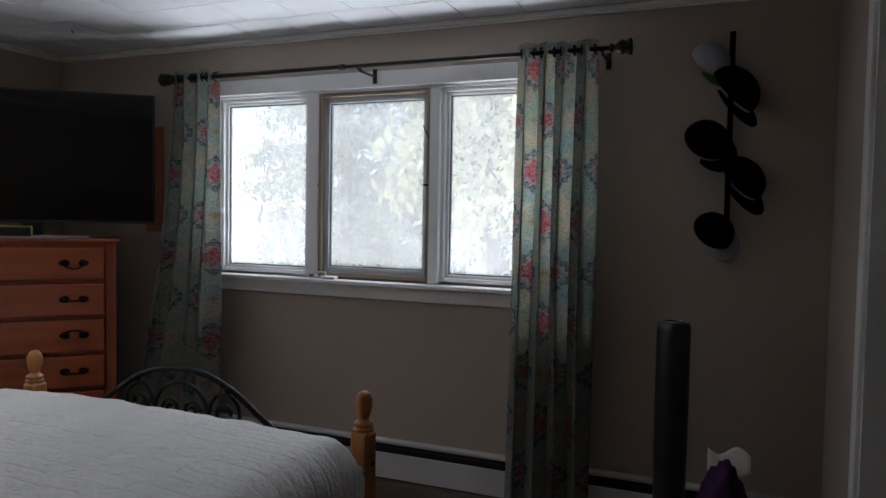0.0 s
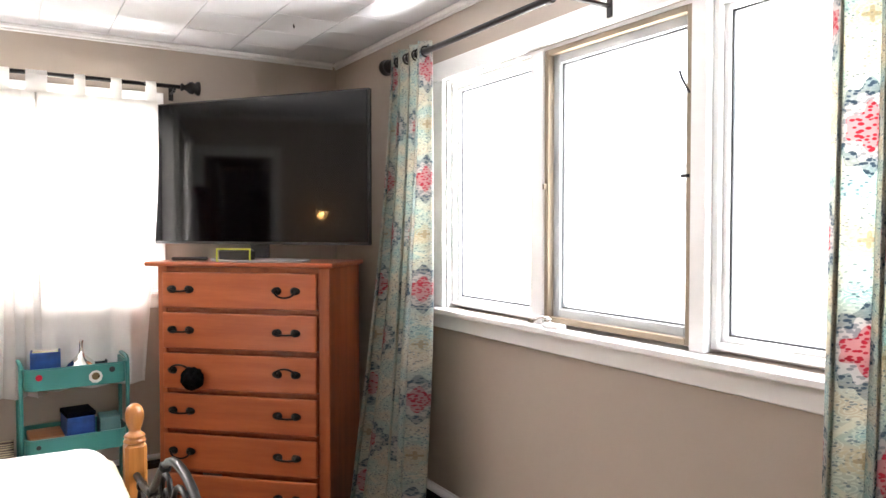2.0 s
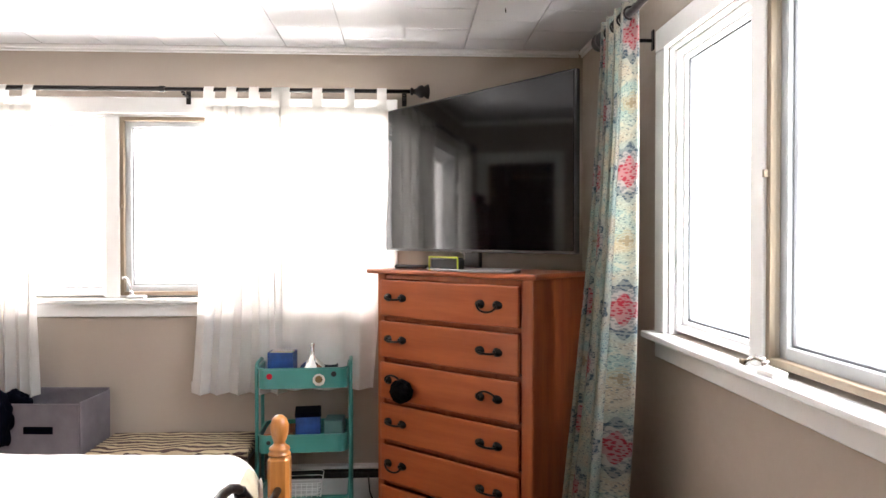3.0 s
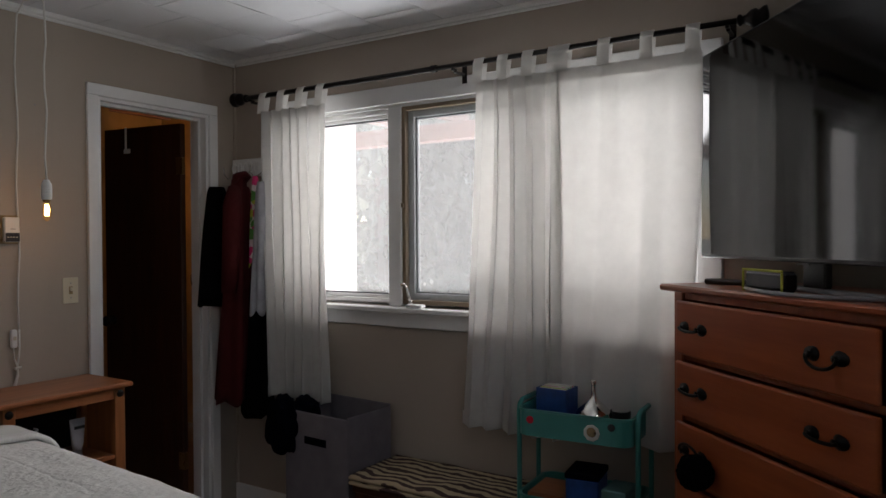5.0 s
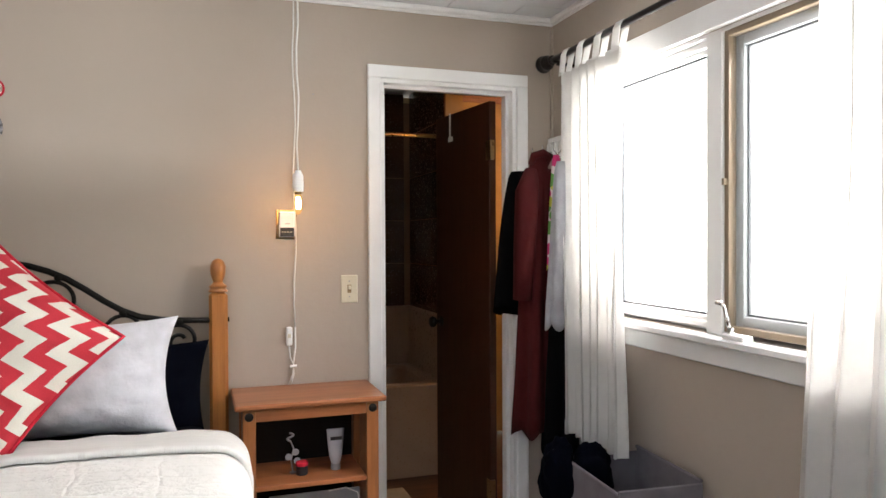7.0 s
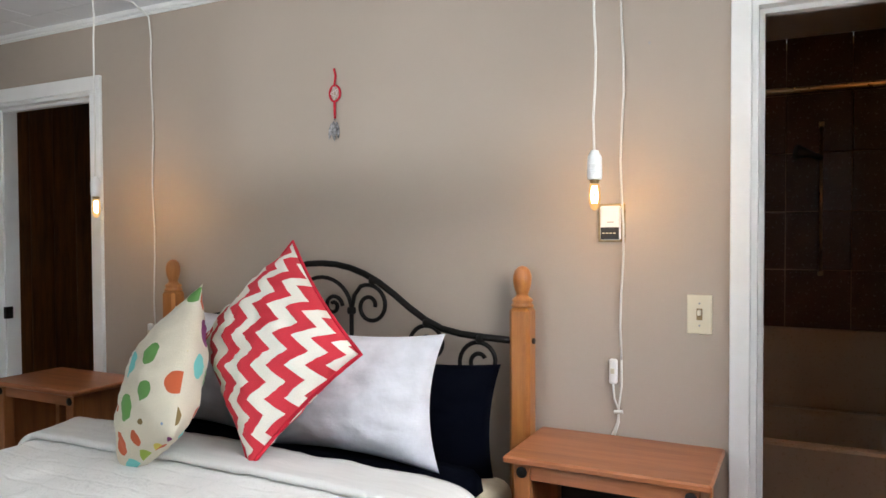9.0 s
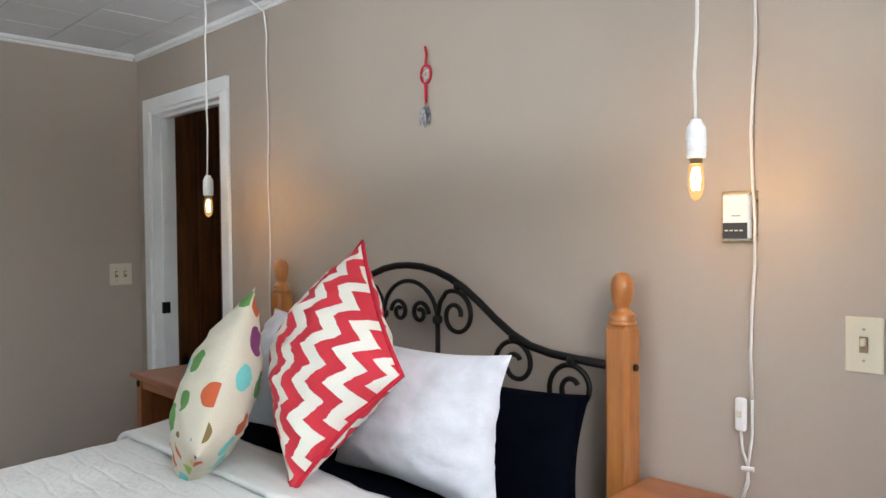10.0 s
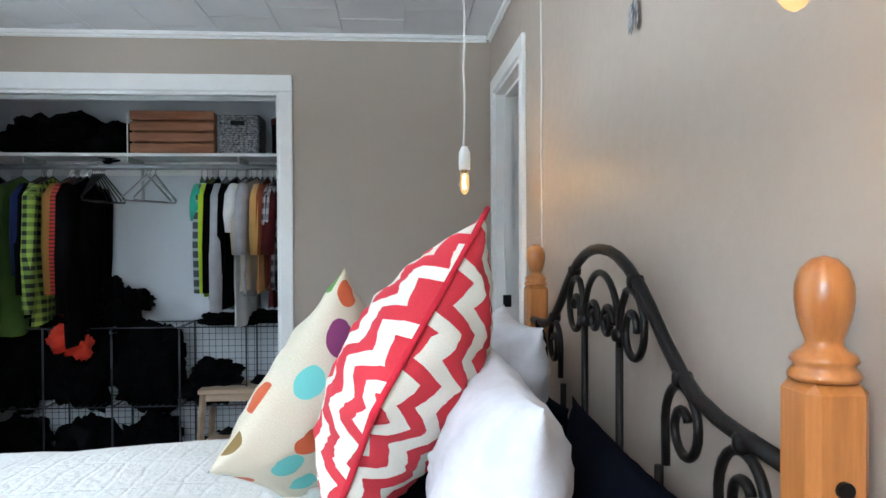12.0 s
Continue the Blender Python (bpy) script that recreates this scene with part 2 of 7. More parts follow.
def chevron():
    m, n, l, b = mat("chevron_cloth")
    uv = n.new("ShaderNodeTexCoord")
    sep = n.new("ShaderNodeSeparateXYZ")
    l.new(uv.outputs["UV"], sep.inputs[0])
    # turned by 45 degrees so that the bands run level on a cushion that stands on its corner
    a = math_node(n, l, "MULTIPLY", math_node(n, l, "ADD", sep.outputs[0], sep.outputs[1]), 0.7071)
    c = math_node(n, l, "MULTIPLY", math_node(n, l, "SUBTRACT", sep.outputs[1], sep.outputs[0]), 0.7071)
    saw = math_node(n, l, "MULTIPLY", math_node(n, l, "PINGPONG", a, 0.050), 1.30)
    v = math_node(n, l, "FRACT", math_node(n, l, "DIVIDE", math_node(n, l, "ADD", c, saw), 0.120))
    red = math_node(n, l, "GREATER_THAN", v, 0.5)
    wv = noise_tex(n, l, uv.outputs["UV"], 300, 3)
    reds = ramp(n, l, wv, [(0.3, (0.50, 0.02, 0.035)), (0.7, (0.60, 0.03, 0.05))])
    creams = ramp(n, l, wv, [(0.3, (0.68, 0.66, 0.57)), (0.7, (0.78, 0.76, 0.67))])
    l.new(mixc(n, l, red, creams, reds), b.inputs["Base Color"])
    b.inputs["Roughness"].default_value = 0.85
    bump(n, l, b, wv, 0.3, 0.001)
    return m


def dotted():
    m, n, l, b = mat("dotted_cloth")
    uv = n.new("ShaderNodeTexCoord")
    vo = n.new("ShaderNodeTexVoronoi")
    vo.inputs["Scale"].default_value = 9.0
    vo.inputs["Randomness"].default_value = 0.45
    l.new(uv.outputs["UV"], vo.inputs["Vector"])
    sep = n.new("ShaderNodeSeparateColor")
    l.new(vo.outputs["Color"], sep.inputs[0])
    r = n.new("ShaderNodeValToRGB")
    r.color_ramp.interpolation = "CONSTANT"
    tones = [(0.0, (0.45, 0.09, 0.03)), (0.14, (0.10, 0.24, 0.06)), (0.30, (0.16, 0.50, 0.48)), (0.42, (0.28, 0.38, 0.05)), (0.54, (0.17, 0.03, 0.12)), (0.66, (0.55, 0.45, 0.08)), (0.78, (0.18, 0.12, 0.04)), (0.90, (0.20, 0.27, 0.40))]
    while len(r.color_ramp.elements) < len(tones):
        r.color_ramp.elements.new(0.5)
    for e, (p, c) in zip(r.color_ramp.elements, tones):
        e.position, e.color = p, (*c, 1)
    l.new(sep.outputs[0], r.inputs[0])
    on = math_node(n, l, "LESS_THAN", vo.outputs["Distance"], 0.38)
    keep = math_node(n, l, "GREATER_THAN", sep.outputs[1], 0.05)
    wv = noise_tex(n, l, uv.outputs["UV"], 300, 3)
    base = ramp(n, l, wv, [(0.3, (0.50, 0.46, 0.36)), (0.7, (0.60, 0.55, 0.44))])
    l.new(mixc(n, l, math_node(n, l, "MULTIPLY", on, keep), base, r.outputs[0]), b.inputs["Base Color"])
    b.inputs["Roughness"].default_value = 0.9
    bump(n, l, b, wv, 0.3, 0.001)
    return m


def checks(name, a, c, period=0.045):
    m, n, l, b = mat(name)
    v = coords(n, l)
    sep = n.new("ShaderNodeSeparateXYZ")
    l.new(v, sep.inputs[0])
    s1 = math_node(n, l, "LESS_THAN", math_node(n, l, "FRACT", math_node(n, l, "DIVIDE", sep.outputs[2], period)), 0.5)
    s2 = math_node(n, l, "LESS_THAN", math_node(n, l, "FRACT", math_node(n, l, "DIVIDE", math_node(n, l, "ADD", sep.outputs[0], sep.outputs[1]), period)), 0.5)
    f = math_node(n, l, "MULTIPLY", math_node(n, l, "ADD", s1, s2), 0.5)
    l.new(mixc(n, l, f, a, c), b.inputs["Base Color"])
    b.inputs["Roughness"].default_value = 0.9
    return m


def stripes(name, a, c, period=0.03):
    m, n, l, b = mat(name)
    v = coords(n, l)
    sep = n.new("ShaderNodeSeparateXYZ")
    l.new(v, sep.inputs[0])
    s1 = math_node(n, l, "LESS_THAN", math_node(n, l, "FRACT", math_node(n, l, "DIVIDE", sep.outputs[2], period)), 0.3)
    l.new(mixc(n, l, s1, a, c), b.inputs["Base Color"])
    b.inputs["Roughness"].default_value = 0.9
    return m


def quilt_cloth():
    m, n, l, b = mat("quilted_cotton")
    uv = n.new("ShaderNodeTexCoord")
    wob = n.new("ShaderNodeTexNoise")
    wob.inputs["Scale"].default_value = 7
    l.new(uv.outputs["UV"], wob.inputs["Vector"])
    mv = nd(n, "ShaderNodeVectorMath", op="MULTIPLY_ADD")
    mv.inputs[1].default_value = (0.05, 0.05, 0)
    l.new(wob.outputs["Color"], mv.inputs[0])
    l.new(uv.outputs["UV"], mv.inputs[2])
    sep = n.new("ShaderNodeSeparateXYZ")
    l.new(mv.outputs[0], sep.inputs[0])
    q = math_node(n, l, "PINGPONG", sep.outputs[1], 0.034)
    p = math_node(n, l, "PINGPONG", sep.outputs[0], 0.11)
    h = math_node(n, l, "MINIMUM", math_node(n, l, "MULTIPLY", q, 1.0), math_node(n, l, "MULTIPLY", p, 1.0))
    h = math_node(n, l, "MINIMUM", h, 0.009)
    cr = noise_tex(n, l, uv.outputs["UV"], 42, 5)
    hh = math_node(n, l, "MULTIPLY_ADD", cr, 0.034, h)
    big = noise_tex(n, l, uv.outputs["UV"], 3, 4)
    l.new(ramp(n, l, big, [(0.3, (0.64, 0.63, 0.605)), (0.7, (0.73, 0.72, 0.695))]), b.inputs["Base Color"])
    b.inputs["Roughness"].default_value = 0.95
    bump(n, l, b, hh, 0.45, 0.6)
    return m


def floral():
    """Cotton print of pink, green and yellow blots on white."""
    m, n, l, b = mat("floral_print")
    v = coords(n, l)
    vo = n.new("ShaderNodeTexVoronoi")
    vo.inputs["Scale"].default_value = 22
    l.new(v, vo.inputs["Vector"])
    sep = n.new("ShaderNodeSeparateColor")
    l.new(vo.outputs["Color"], sep.inputs[0])
    r = n.new("ShaderNodeValToRGB")
    r.color_ramp.interpolation = "CONSTANT"
    tones = [(0.0, (0.60, 0.03, 0.16)), (0.5, (0.10, 0.30, 0.06)), (0.68, (0.50, 0.50, 0.05)), (0.82, (0.60, 0.03, 0.16))]
    while len(r.color_ramp.elements) < len(tones):
        r.color_ramp.elements.new(0.5)
    for e, (p, c) in zip(r.color_ramp.elements, tones):
        e.position, e.color = p, (*c, 1)
    l.new(sep.outputs[0], r.inputs[0])
    l.new(mixc(n, l, math_node(n, l, "GREATER_THAN", vo.outputs["Distance"], 0.62), r.outputs[0], (0.70, 0.62, 0.62)), b.inputs["Base Color"])
    b.inputs["Roughness"].default_value = 0.9
    return m


def zebra():
    m, n, l, b = mat("zebra_weave")
    v = coords(n, l)
    w = n.new("ShaderNodeTexWave")
    w.inputs["Scale"].default_value = 7
    w.inputs["Distortion"].default_value = 7
    w.inputs["Detail"].default_value = 2
    l.new(v, w.inputs["Vector"])
    l.new(ramp(n, l, w.outputs["Fac"], [(0.45, (0.05, 0.025, 0.02)), (0.55, (0.42, 0.34, 0.22))]), b.inputs["Base Color"])
    b.inputs["Roughness"].default_value = 0.95
    bump(n, l, b, noise_tex(n, l, v, 200), 0.5, 0.003)
    return m


def wall_paint(name, color):
    m, n, l, b = mat(name)
    v = coords(n, l)
    a = noise_tex(n, l, v, 0.9, 3)
    c = noise_tex(n, l, v, 26, 6, 0.6)
    f = noise_tex(n, l, v, 160, 3)
    col = ramp(n, l, a, [(0.3, shade(color, 0.95)), (0.7, shade(color, 1.04))])
    l.new(col, b.inputs["Base Color"])
    l.new(ramp(n, l, c, [(0.3, (0.42,) * 3), (0.7, (0.55,) * 3)]), b.inputs["Roughness"])
    b1 = bump(n, l, b, c, 0.18, 0.004)
    b2 = n.new("ShaderNodeBump")
    b2.inputs["Strength"].default_value = 0.25
    b2.inputs["Distance"].default_value = 0.001
    l.new(f, b2.inputs["Height"])
    l.new(b2.outputs[0], b1.inputs["Normal"])
    return m


def foliage(name, dark, light):
    m, n, l, b = mat(name)
    g = n.new("ShaderNodeNewGeometry")
    col = ramp(n, l, g.outputs["Random Per Island"], [(0.0, dark), (1.0, light)])
    l.new(col, b.inputs["Base Color"])
    b.inputs["Roughness"].default_value = 0.7
    tr = n.new("ShaderNodeBsdfTranslucent")
    l.new(col, tr.inputs[0])
    mix = n.new("ShaderNodeMixShader")
    mix.inputs[0].default_value = 0.5
    l.new(b.outputs[0], mix.inputs[1])
    l.new(tr.outputs[0], mix.inputs[2])
    l.new(mix.outputs[0], n["Material Output"].inputs[0])
    return m


M_WALL = wall_paint("taupe_wall_paint", (0.385, 0.325, 0.270))
M_WHITE = plain("white_gloss_paint", (0.78, 0.78, 0.77), 0.32, var=0.03, scale=9, bumps=0.08, fine=120)
M_CEIL = plain("white_ceiling_panel", (0.68, 0.69, 0.71), 0.38, var=0.05, scale=2.0, bumps=0.12, fine=90)
M_CLOSET = wall_paint("closet_white_paint", (0.60, 0.63, 0.67))
M_BRONZE = plain("bronze_window_frame", (0.22, 0.17, 0.115), 0.4, 0.2, var=0.1)
M_GASKET = plain("dark_gasket", (0.05, 0.055, 0.06), 0.6)
M_GREYTRIM = plain("grey_screen_frame", (0.40, 0.42, 0.42), 0.5)
M_GLASS = pane_glass("glare_window_glass", haze=0.18)
M_BLACK = plain("black_iron", (0.005, 0.004, 0.0035), 0.42, 0.0, var=0.3, bumps=0.2, fine=150, spec=0.2)
M_RODM = plain("bronze_black_rod", (0.008, 0.006, 0.006), 0.4, 0.0, var=0.2, spec=0.3)
M_HONEY = wood("honey_pine", (0.30, 0.105, 0.022), (0.46, 0.18, 0.042), "z", 0.34, coat=0.3)
M_HONEYX = wood("honey_pine_top", (0.26, 0.085, 0.030), (0.40, 0.145, 0.055), "x", 0.38, coat=0.25)
M_STAND = wood("brown_pine", (0.22, 0.080, 0.026), (0.34, 0.125, 0.042), "z", 0.4, coat=0.15)
M_CHEST = wood("red_pine_front", (0.31, 0.066, 0.020), (0.40, 0.098, 0.030), "x", 0.36, coat=0.25, scale=0.7)
M_CHESTV = wood("red_pine_side", (0.24, 0.052, 0.016), (0.38, 0.10, 0.030), "z", 0.38, coat=0.2, scale=0.7)
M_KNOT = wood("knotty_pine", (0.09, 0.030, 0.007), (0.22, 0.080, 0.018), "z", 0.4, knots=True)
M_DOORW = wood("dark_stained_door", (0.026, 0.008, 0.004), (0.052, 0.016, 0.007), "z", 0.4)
M_CRATE = wood("cedar_slats", (0.20, 0.075, 0.03), (0.36, 0.15, 0.065), "y", 0.6)
M_BIRCH = wood("pale_birch", (0.34, 0.24, 0.15), (0.46, 0.34, 0.23), "y", 0.5)
M_FLOOR = wood("brown_floorboards", (0.060, 0.028, 0.015), (0.13, 0.062, 0.032), "x", 0.4)
M_QUILT = quilt_cloth()
M_SHEETW = fabric("white_pillowcase", (0.60, 0.60, 0.64), wrinkle=11, bumps=0.6)
M_NAVY = fabric("navy_cloth", (0.0018, 0.0024, 0.0055), wrinkle=12)
M_BEIGE = fabric("beige_sheet", (0.48, 0.42, 0.30), wrinkle=14)
M_SHEER = fabric("white_curtain_voile", (0.80, 0.79, 0.77), trans=0.53, wrinkle=20, bumps=0.15, var=0.03)
M_DAMASK = damask()
M_CHEV = chevron()
M_DOTS = dotted()
M_REDPIPE = fabric("red_piping", (0.50, 0.02, 0.04))
M_ZEBRA = zebra()
M_TEAL = plain("teal_enamel", (0.045, 0.24, 0.215), 0.35, 0.0, var=0.08)
M_CHROME = plain("brushed_chrome", (0.62, 0.60, 0.57), 0.18, 1.0, var=0.05, bumps=0.0)
M_SILVER = plain("silvered_glass", (0.80, 0.78, 0.74), 0.06, 1.0, var=0.02, bumps=0.0)
M_BRASS = plain("aged_brass", (0.30, 0.22, 0.12), 0.3, 1.0, var=0.15)
M_SCREEN = plain("black_glass_screen", (0.002, 0.002, 0.0025), 0.06, 0.0, var=0.1, bumps=0.0, spec=0.27)
M_PLASTIC = plain("black_plastic", (0.012, 0.012, 0.014), 0.4, var=0.2)
M_GREYPL = plain("grey_plastic", (0.30, 0.31, 0.33), 0.35, 0.3)
M_LIME = plain("lime_plastic", (0.45, 0.50, 0.04), 0.5)
M_CORD = plain("white_cord", (0.70, 0.69, 0.66), 0.5, var=0.03)
M_IVORY = plain("ivory_plastic", (0.62, 0.57, 0.44), 0.35, var=0.03)
M_BLUE = plain("blue_card", (0.012, 0.055, 0.22), 0.45, var=0.4, scale=12)
M_PAPER = plain("paper", (0.66, 0.65, 0.60), 0.8, var=0.1)
M_GREYCLOTH = fabric("grey_felt", (0.16, 0.145, 0.16), wrinkle=10)
M_TILE = plain("dark_brown_tile", (0.060, 0.024, 0.013), 0.25, var=0.35, scale=5, bumps=0.05)
M_GROUT = plain("tan_grout", (0.20, 0.11, 0.06), 0.9)
M_TUB = plain("tub_enamel", (0.42, 0.32, 0.24), 0.3, var=0.04)
M_BATHWALL = plain("warm_bathroom_paint", (0.52, 0.36, 0.18), 0.6)
M_BURG = fabric("burgundy_towelling", (0.065, 0.008, 0.009), wrinkle=14, bumps=0.5)
M_BLKCLOTH = fabric("black_cloth", (0.003, 0.003, 0.0035), wrinkle=14)
M_PINK = floral()
M_LGREY = fabric("light_grey_cloth", (0.34, 0.34, 0.37), wrinkle=14)
M_WHITECLOTH = fabric("white_cotton", (0.62, 0.62, 0.62), wrinkle=14)
M_WIRE = plain("dark_wire", (0.03, 0.035, 0.045), 0.5, 0.3)
M_HEATER = plain("heater_white_enamel", (0.55, 0.54, 0.54), 0.4, var=0.04)
# near-black that stands for the shade inside slots
M_SLOT = plain("slot_shade", (0.008, 0.008, 0.008), 0.8)
M_WICKER = plain("mottled_wicker", (0.22, 0.22, 0.23), 0.8, var=0.9, scale=70, bumps=0.8, fine=120)
M_RED = fabric("red_cloth", (0.42, 0.03, 0.015), wrinkle=14)
# foliage paled past natural: outdoor glare and haze are put into its colour
M_TREE = foliage("hazed_pine_needles", (0.26, 0.29, 0.24), (0.42, 0.45, 0.38))
M_LEAF = foliage("hazed_leaves", (0.48, 0.50, 0.32), (0.62, 0.62, 0.44))
M_MESH, mn, ml, mb = mat("insect_screen_mesh")
mesh_tr = mn.new("ShaderNodeBsdfTransparent")
mesh_mix = mn.new("ShaderNodeMixShader")
mesh_mix.inputs[0].default_value = 0.22
mb.inputs["Base Color"].default_value = (0.42, 0.43, 0.44, 1)
mb.inputs["Roughness"].default_value = 0.8
ml.new(mesh_tr.outputs[0], mesh_mix.inputs[1])
ml.new(mb.outputs[0], mesh_mix.inputs[2])
ml.new(mesh_mix.outputs[0], mn["Material Output"].inputs[0])
M_BARK = plain("bark", (0.30, 0.27, 0.23), 0.9)
M_GRASS = plain("pale_lawn", (0.36, 0.36, 0.29), 0.95, var=0.3, scale=0.5)
M_RAFTER = wood("porch_rafter", (0.30, 0.17, 0.15), (0.46, 0.28, 0.25), "x", 0.7)
M_BULBG = glow("glowing_filament", (1.0, 0.74, 0.38), 30)
M_VANITY = glow("lit_globe", (1.0, 0.62, 0.25), 1.5)
M_AMBER = lit_glass()


# ---- mesh helpers ----
def part(name, bm, material, parent=None, label="", smooth=False, kind=""):
    me = bpy.data.meshes.new(name)
    bm.to_mesh(me)
    bm.free()
    me.materials.append(material)
    if smooth:
        me.shade_smooth()
    ob = new(name, me)
    ob.parent = parent
    return tagged(ob, label=label, kind=kind)


def thing(name, label, category, group="", at=None):
    e = new(name)
    e.empty_display_size = 0.1
    if at is not None:
        e.matrix_world = at
    return tagged(e, label=label, category=category, group=group)


def box(bm, x0, x1, y0, y1, z0, z1, bevel=0.0, m=None, seg=1):
    r = bmesh.ops.create_cube(bm, size=1)
    vs = r["verts"]
    bmesh.ops.scale(bm, vec=(abs(x1 - x0), abs(y1 - y0), abs(z1 - z0)), verts=vs)
    bmesh.ops.translate(bm, vec=((x0 + x1) / 2, (y0 + y1) / 2, (z0 + z1) / 2), verts=vs)
    if m is not None:
        bmesh.ops.transform(bm, matrix=m, verts=vs)
    if bevel:
        es = list({e for v in vs for e in v.link_edges})
        bmesh.ops.bevel(bm, geom=es, offset=bevel, segments=seg, affect="EDGES", profile=0.5)
    return bm


def boxes(*spec, bevel=0.0):
    bm = bmesh.new()
    for s in spec:
        box(bm, *s, bevel=bevel)
    return bm


def wallbox(bm, a0, a1, z0, z1, d0, d1, axis):
    """A box along a wall: a along it, d across."""
    if axis == "x":
        box(bm, a0, a1, d0, d1, z0, z1)
    else:
        box(bm, d0, d1, a0, a1, z0, z1)


def tube(points, r, sides=8, taper=None, bm=None, caps=True):
    bm = bm or bmesh.new()
    pts = [Vector(p) for p in points]
    rings = []
    up = None
    for i, p in enumerate(pts):
        d = (pts[min(i + 1, len(pts) - 1)] - pts[max(i - 1, 0)]).normalized()
        if up is None:
            up = Vector((0, 0, 1)) if abs(d.z) < 0.9 else Vector((1, 0, 0))
        side = d.cross(up).normalized()
        up = side.cross(d).normalized()
        rr = r * (taper[i] if taper else 1)
        rings.append([bm.verts.new(p + (side * math.cos(2 * math.pi * k / sides) + up * math.sin(2 * math.pi * k / sides)) * rr) for k in range(sides)])
    for a, b in zip(rings, rings[1:]):
        for k in range(sides):
            bm.faces.new((a[k], a[(k + 1) % sides], b[(k + 1) % sides], b[k]))
    if caps:
        bm.faces.new(rings[0][::-1])
        bm.faces.new(rings[-1])
    return bm


def lathe(profile, sides=24, center=(0, 0, 0), bm=None, turn=None):
    """Turned shape: profile of (radius, height)."""
    bm = bm or bmesh.new()
    c = Vector(center)
    rings = []
    made = []
    for r, z in profile:
        ring = [bm.verts.new(Vector((max(r, 1e-4) * math.cos(2 * math.pi * k / sides), max(r, 1e-4) * math.sin(2 * math.pi * k / sides), z))) for k in range(sides)]
        rings.append(ring)
        made += ring
    for a, b in zip(rings, rings[1:]):
        for k in range(sides):
            bm.faces.new((a[k], a[(k + 1) % sides], b[(k + 1) % sides], b[k]))
    bm.faces.new(rings[0][::-1])
    bm.faces.new(rings[-1])
    if turn is not None:
        bmesh.ops.transform(bm, matrix=turn, verts=made)
    bmesh.ops.translate(bm, vec=c, verts=made)
    return bm


def sheet(nu, nv, f, uvf=None, bm=None):
    """A grid of cloth: f(u, v) gives the place for u, v from 0 to 1; uvf gives UV in metres."""
    bm = bm or bmesh.new()
    grid = [[bm.verts.new(f(i / nu, j / nv)) for i in range(nu + 1)] for j in range(nv + 1)]
    lay = bm.loops.layers.uv.verify()
    for j in range(nv):
        for i in range(nu):
            fc = bm.faces.new((grid[j][i], grid[j][i + 1], grid[j + 1][i + 1], grid[j + 1][i]))
            if uvf:
                for lp, (a, b) in zip(fc.loops, ((i, j), (i + 1, j), (i + 1, j + 1), (i, j + 1))):
                    lp[lay].uv = uvf(a / nu, b / nv)
    return bm


def thicken(ob, t, offset=0.0):
    s = ob.modifiers.new("thickness", "SOLIDIFY")
    s.thickness = t
    s.offset = offset
    return ob


def wobble(x, y=0.0, z=0.0, s=1.0):
    return noise.noise(Vector((x * s, y * s, z * s)))

# ---- structure ----
XW, XE, YS, YN, H = -4.07, 0.36, -0.158, 3.367, 2.410
T = 0.12


def wall(name, axis, a0, a1, d0, d1, z1, openings, material):
    bm = bmesh.new()
    a = a0
    for o0, o1, oz0, oz1 in openings:
        wallbox(bm, a, o0, 0, z1, d0, d1, axis)
        if oz0 > 0:
            wallbox(bm, o0, o1, 0, oz0, d0, d1, axis)
        wallbox(bm, o0, o1, oz1, z1, d0, d1, axis)
        a = o1
    wallbox(bm, a, a1, 0, z1, d0, d1, axis)
    return part(name, bm, material, kind="structure")


WN = dict(a0=-2.82, a1=-0.79, z0=1.075, z1=2.09)
WW = dict(a0=0.281, a1=2.300, z0=1.11, z1=2.052)
BATH_DOOR = (-3.887, -3.268, 2.083)
HALL_DOOR = (-0.55, 0.197, 2.08)
CLOSET = (0.923, 2.43, 2.105)
wall("wall_north", "x", XW - T, 1.2, YN, YN + T, H, [(WN["a0"], WN["a1"], WN["z0"], WN["z1"])], M_WALL)
wall("wall_west", "y", YS - T, YN, XW - T, XW, H, [(WW["a0"], WW["a1"], WW["z0"], WW["z1"])], M_WALL)
wall("wall_south", "x", XW, XE + T, YS - T, YS, H, [(BATH_DOOR[0], BATH_DOOR[1], 0, BATH_DOOR[2]), (HALL_DOOR[0], HALL_DOOR[1], 0, HALL_DOOR[2])], M_WALL)
wall("wall_east", "y", YS, YN, XE, XE + T, H, [(CLOSET[0], CLOSET[1], 0, CLOSET[2])], M_WALL)

# ceiling of square fibre panels
bm = boxes((XW - T, 1.2, -2.4, YN + T, H + 0.006, H + 0.1))
P = 0.305
for j in range(12):
    y0 = YS - 0.005 - 0.152 + j * P
    off = (j % 2) * P / 2
    for i in range(16):
        x0 = XW - 0.1 + i * P - off
        xa, xb, ya, yb = max(x0 + 0.0022, XW), min(x0 + P - 0.0022, XE), max(y0 + 0.0022, YS), min(y0 + P - 0.0022, YN)
        if xb - xa > 0.01 and yb - ya > 0.01:
            box(bm, xa, xb, ya, yb, H - 0.006 - 0.002 * random.random(), H + 0.006)
part("ceiling", bm, M_CEIL, kind="structure")

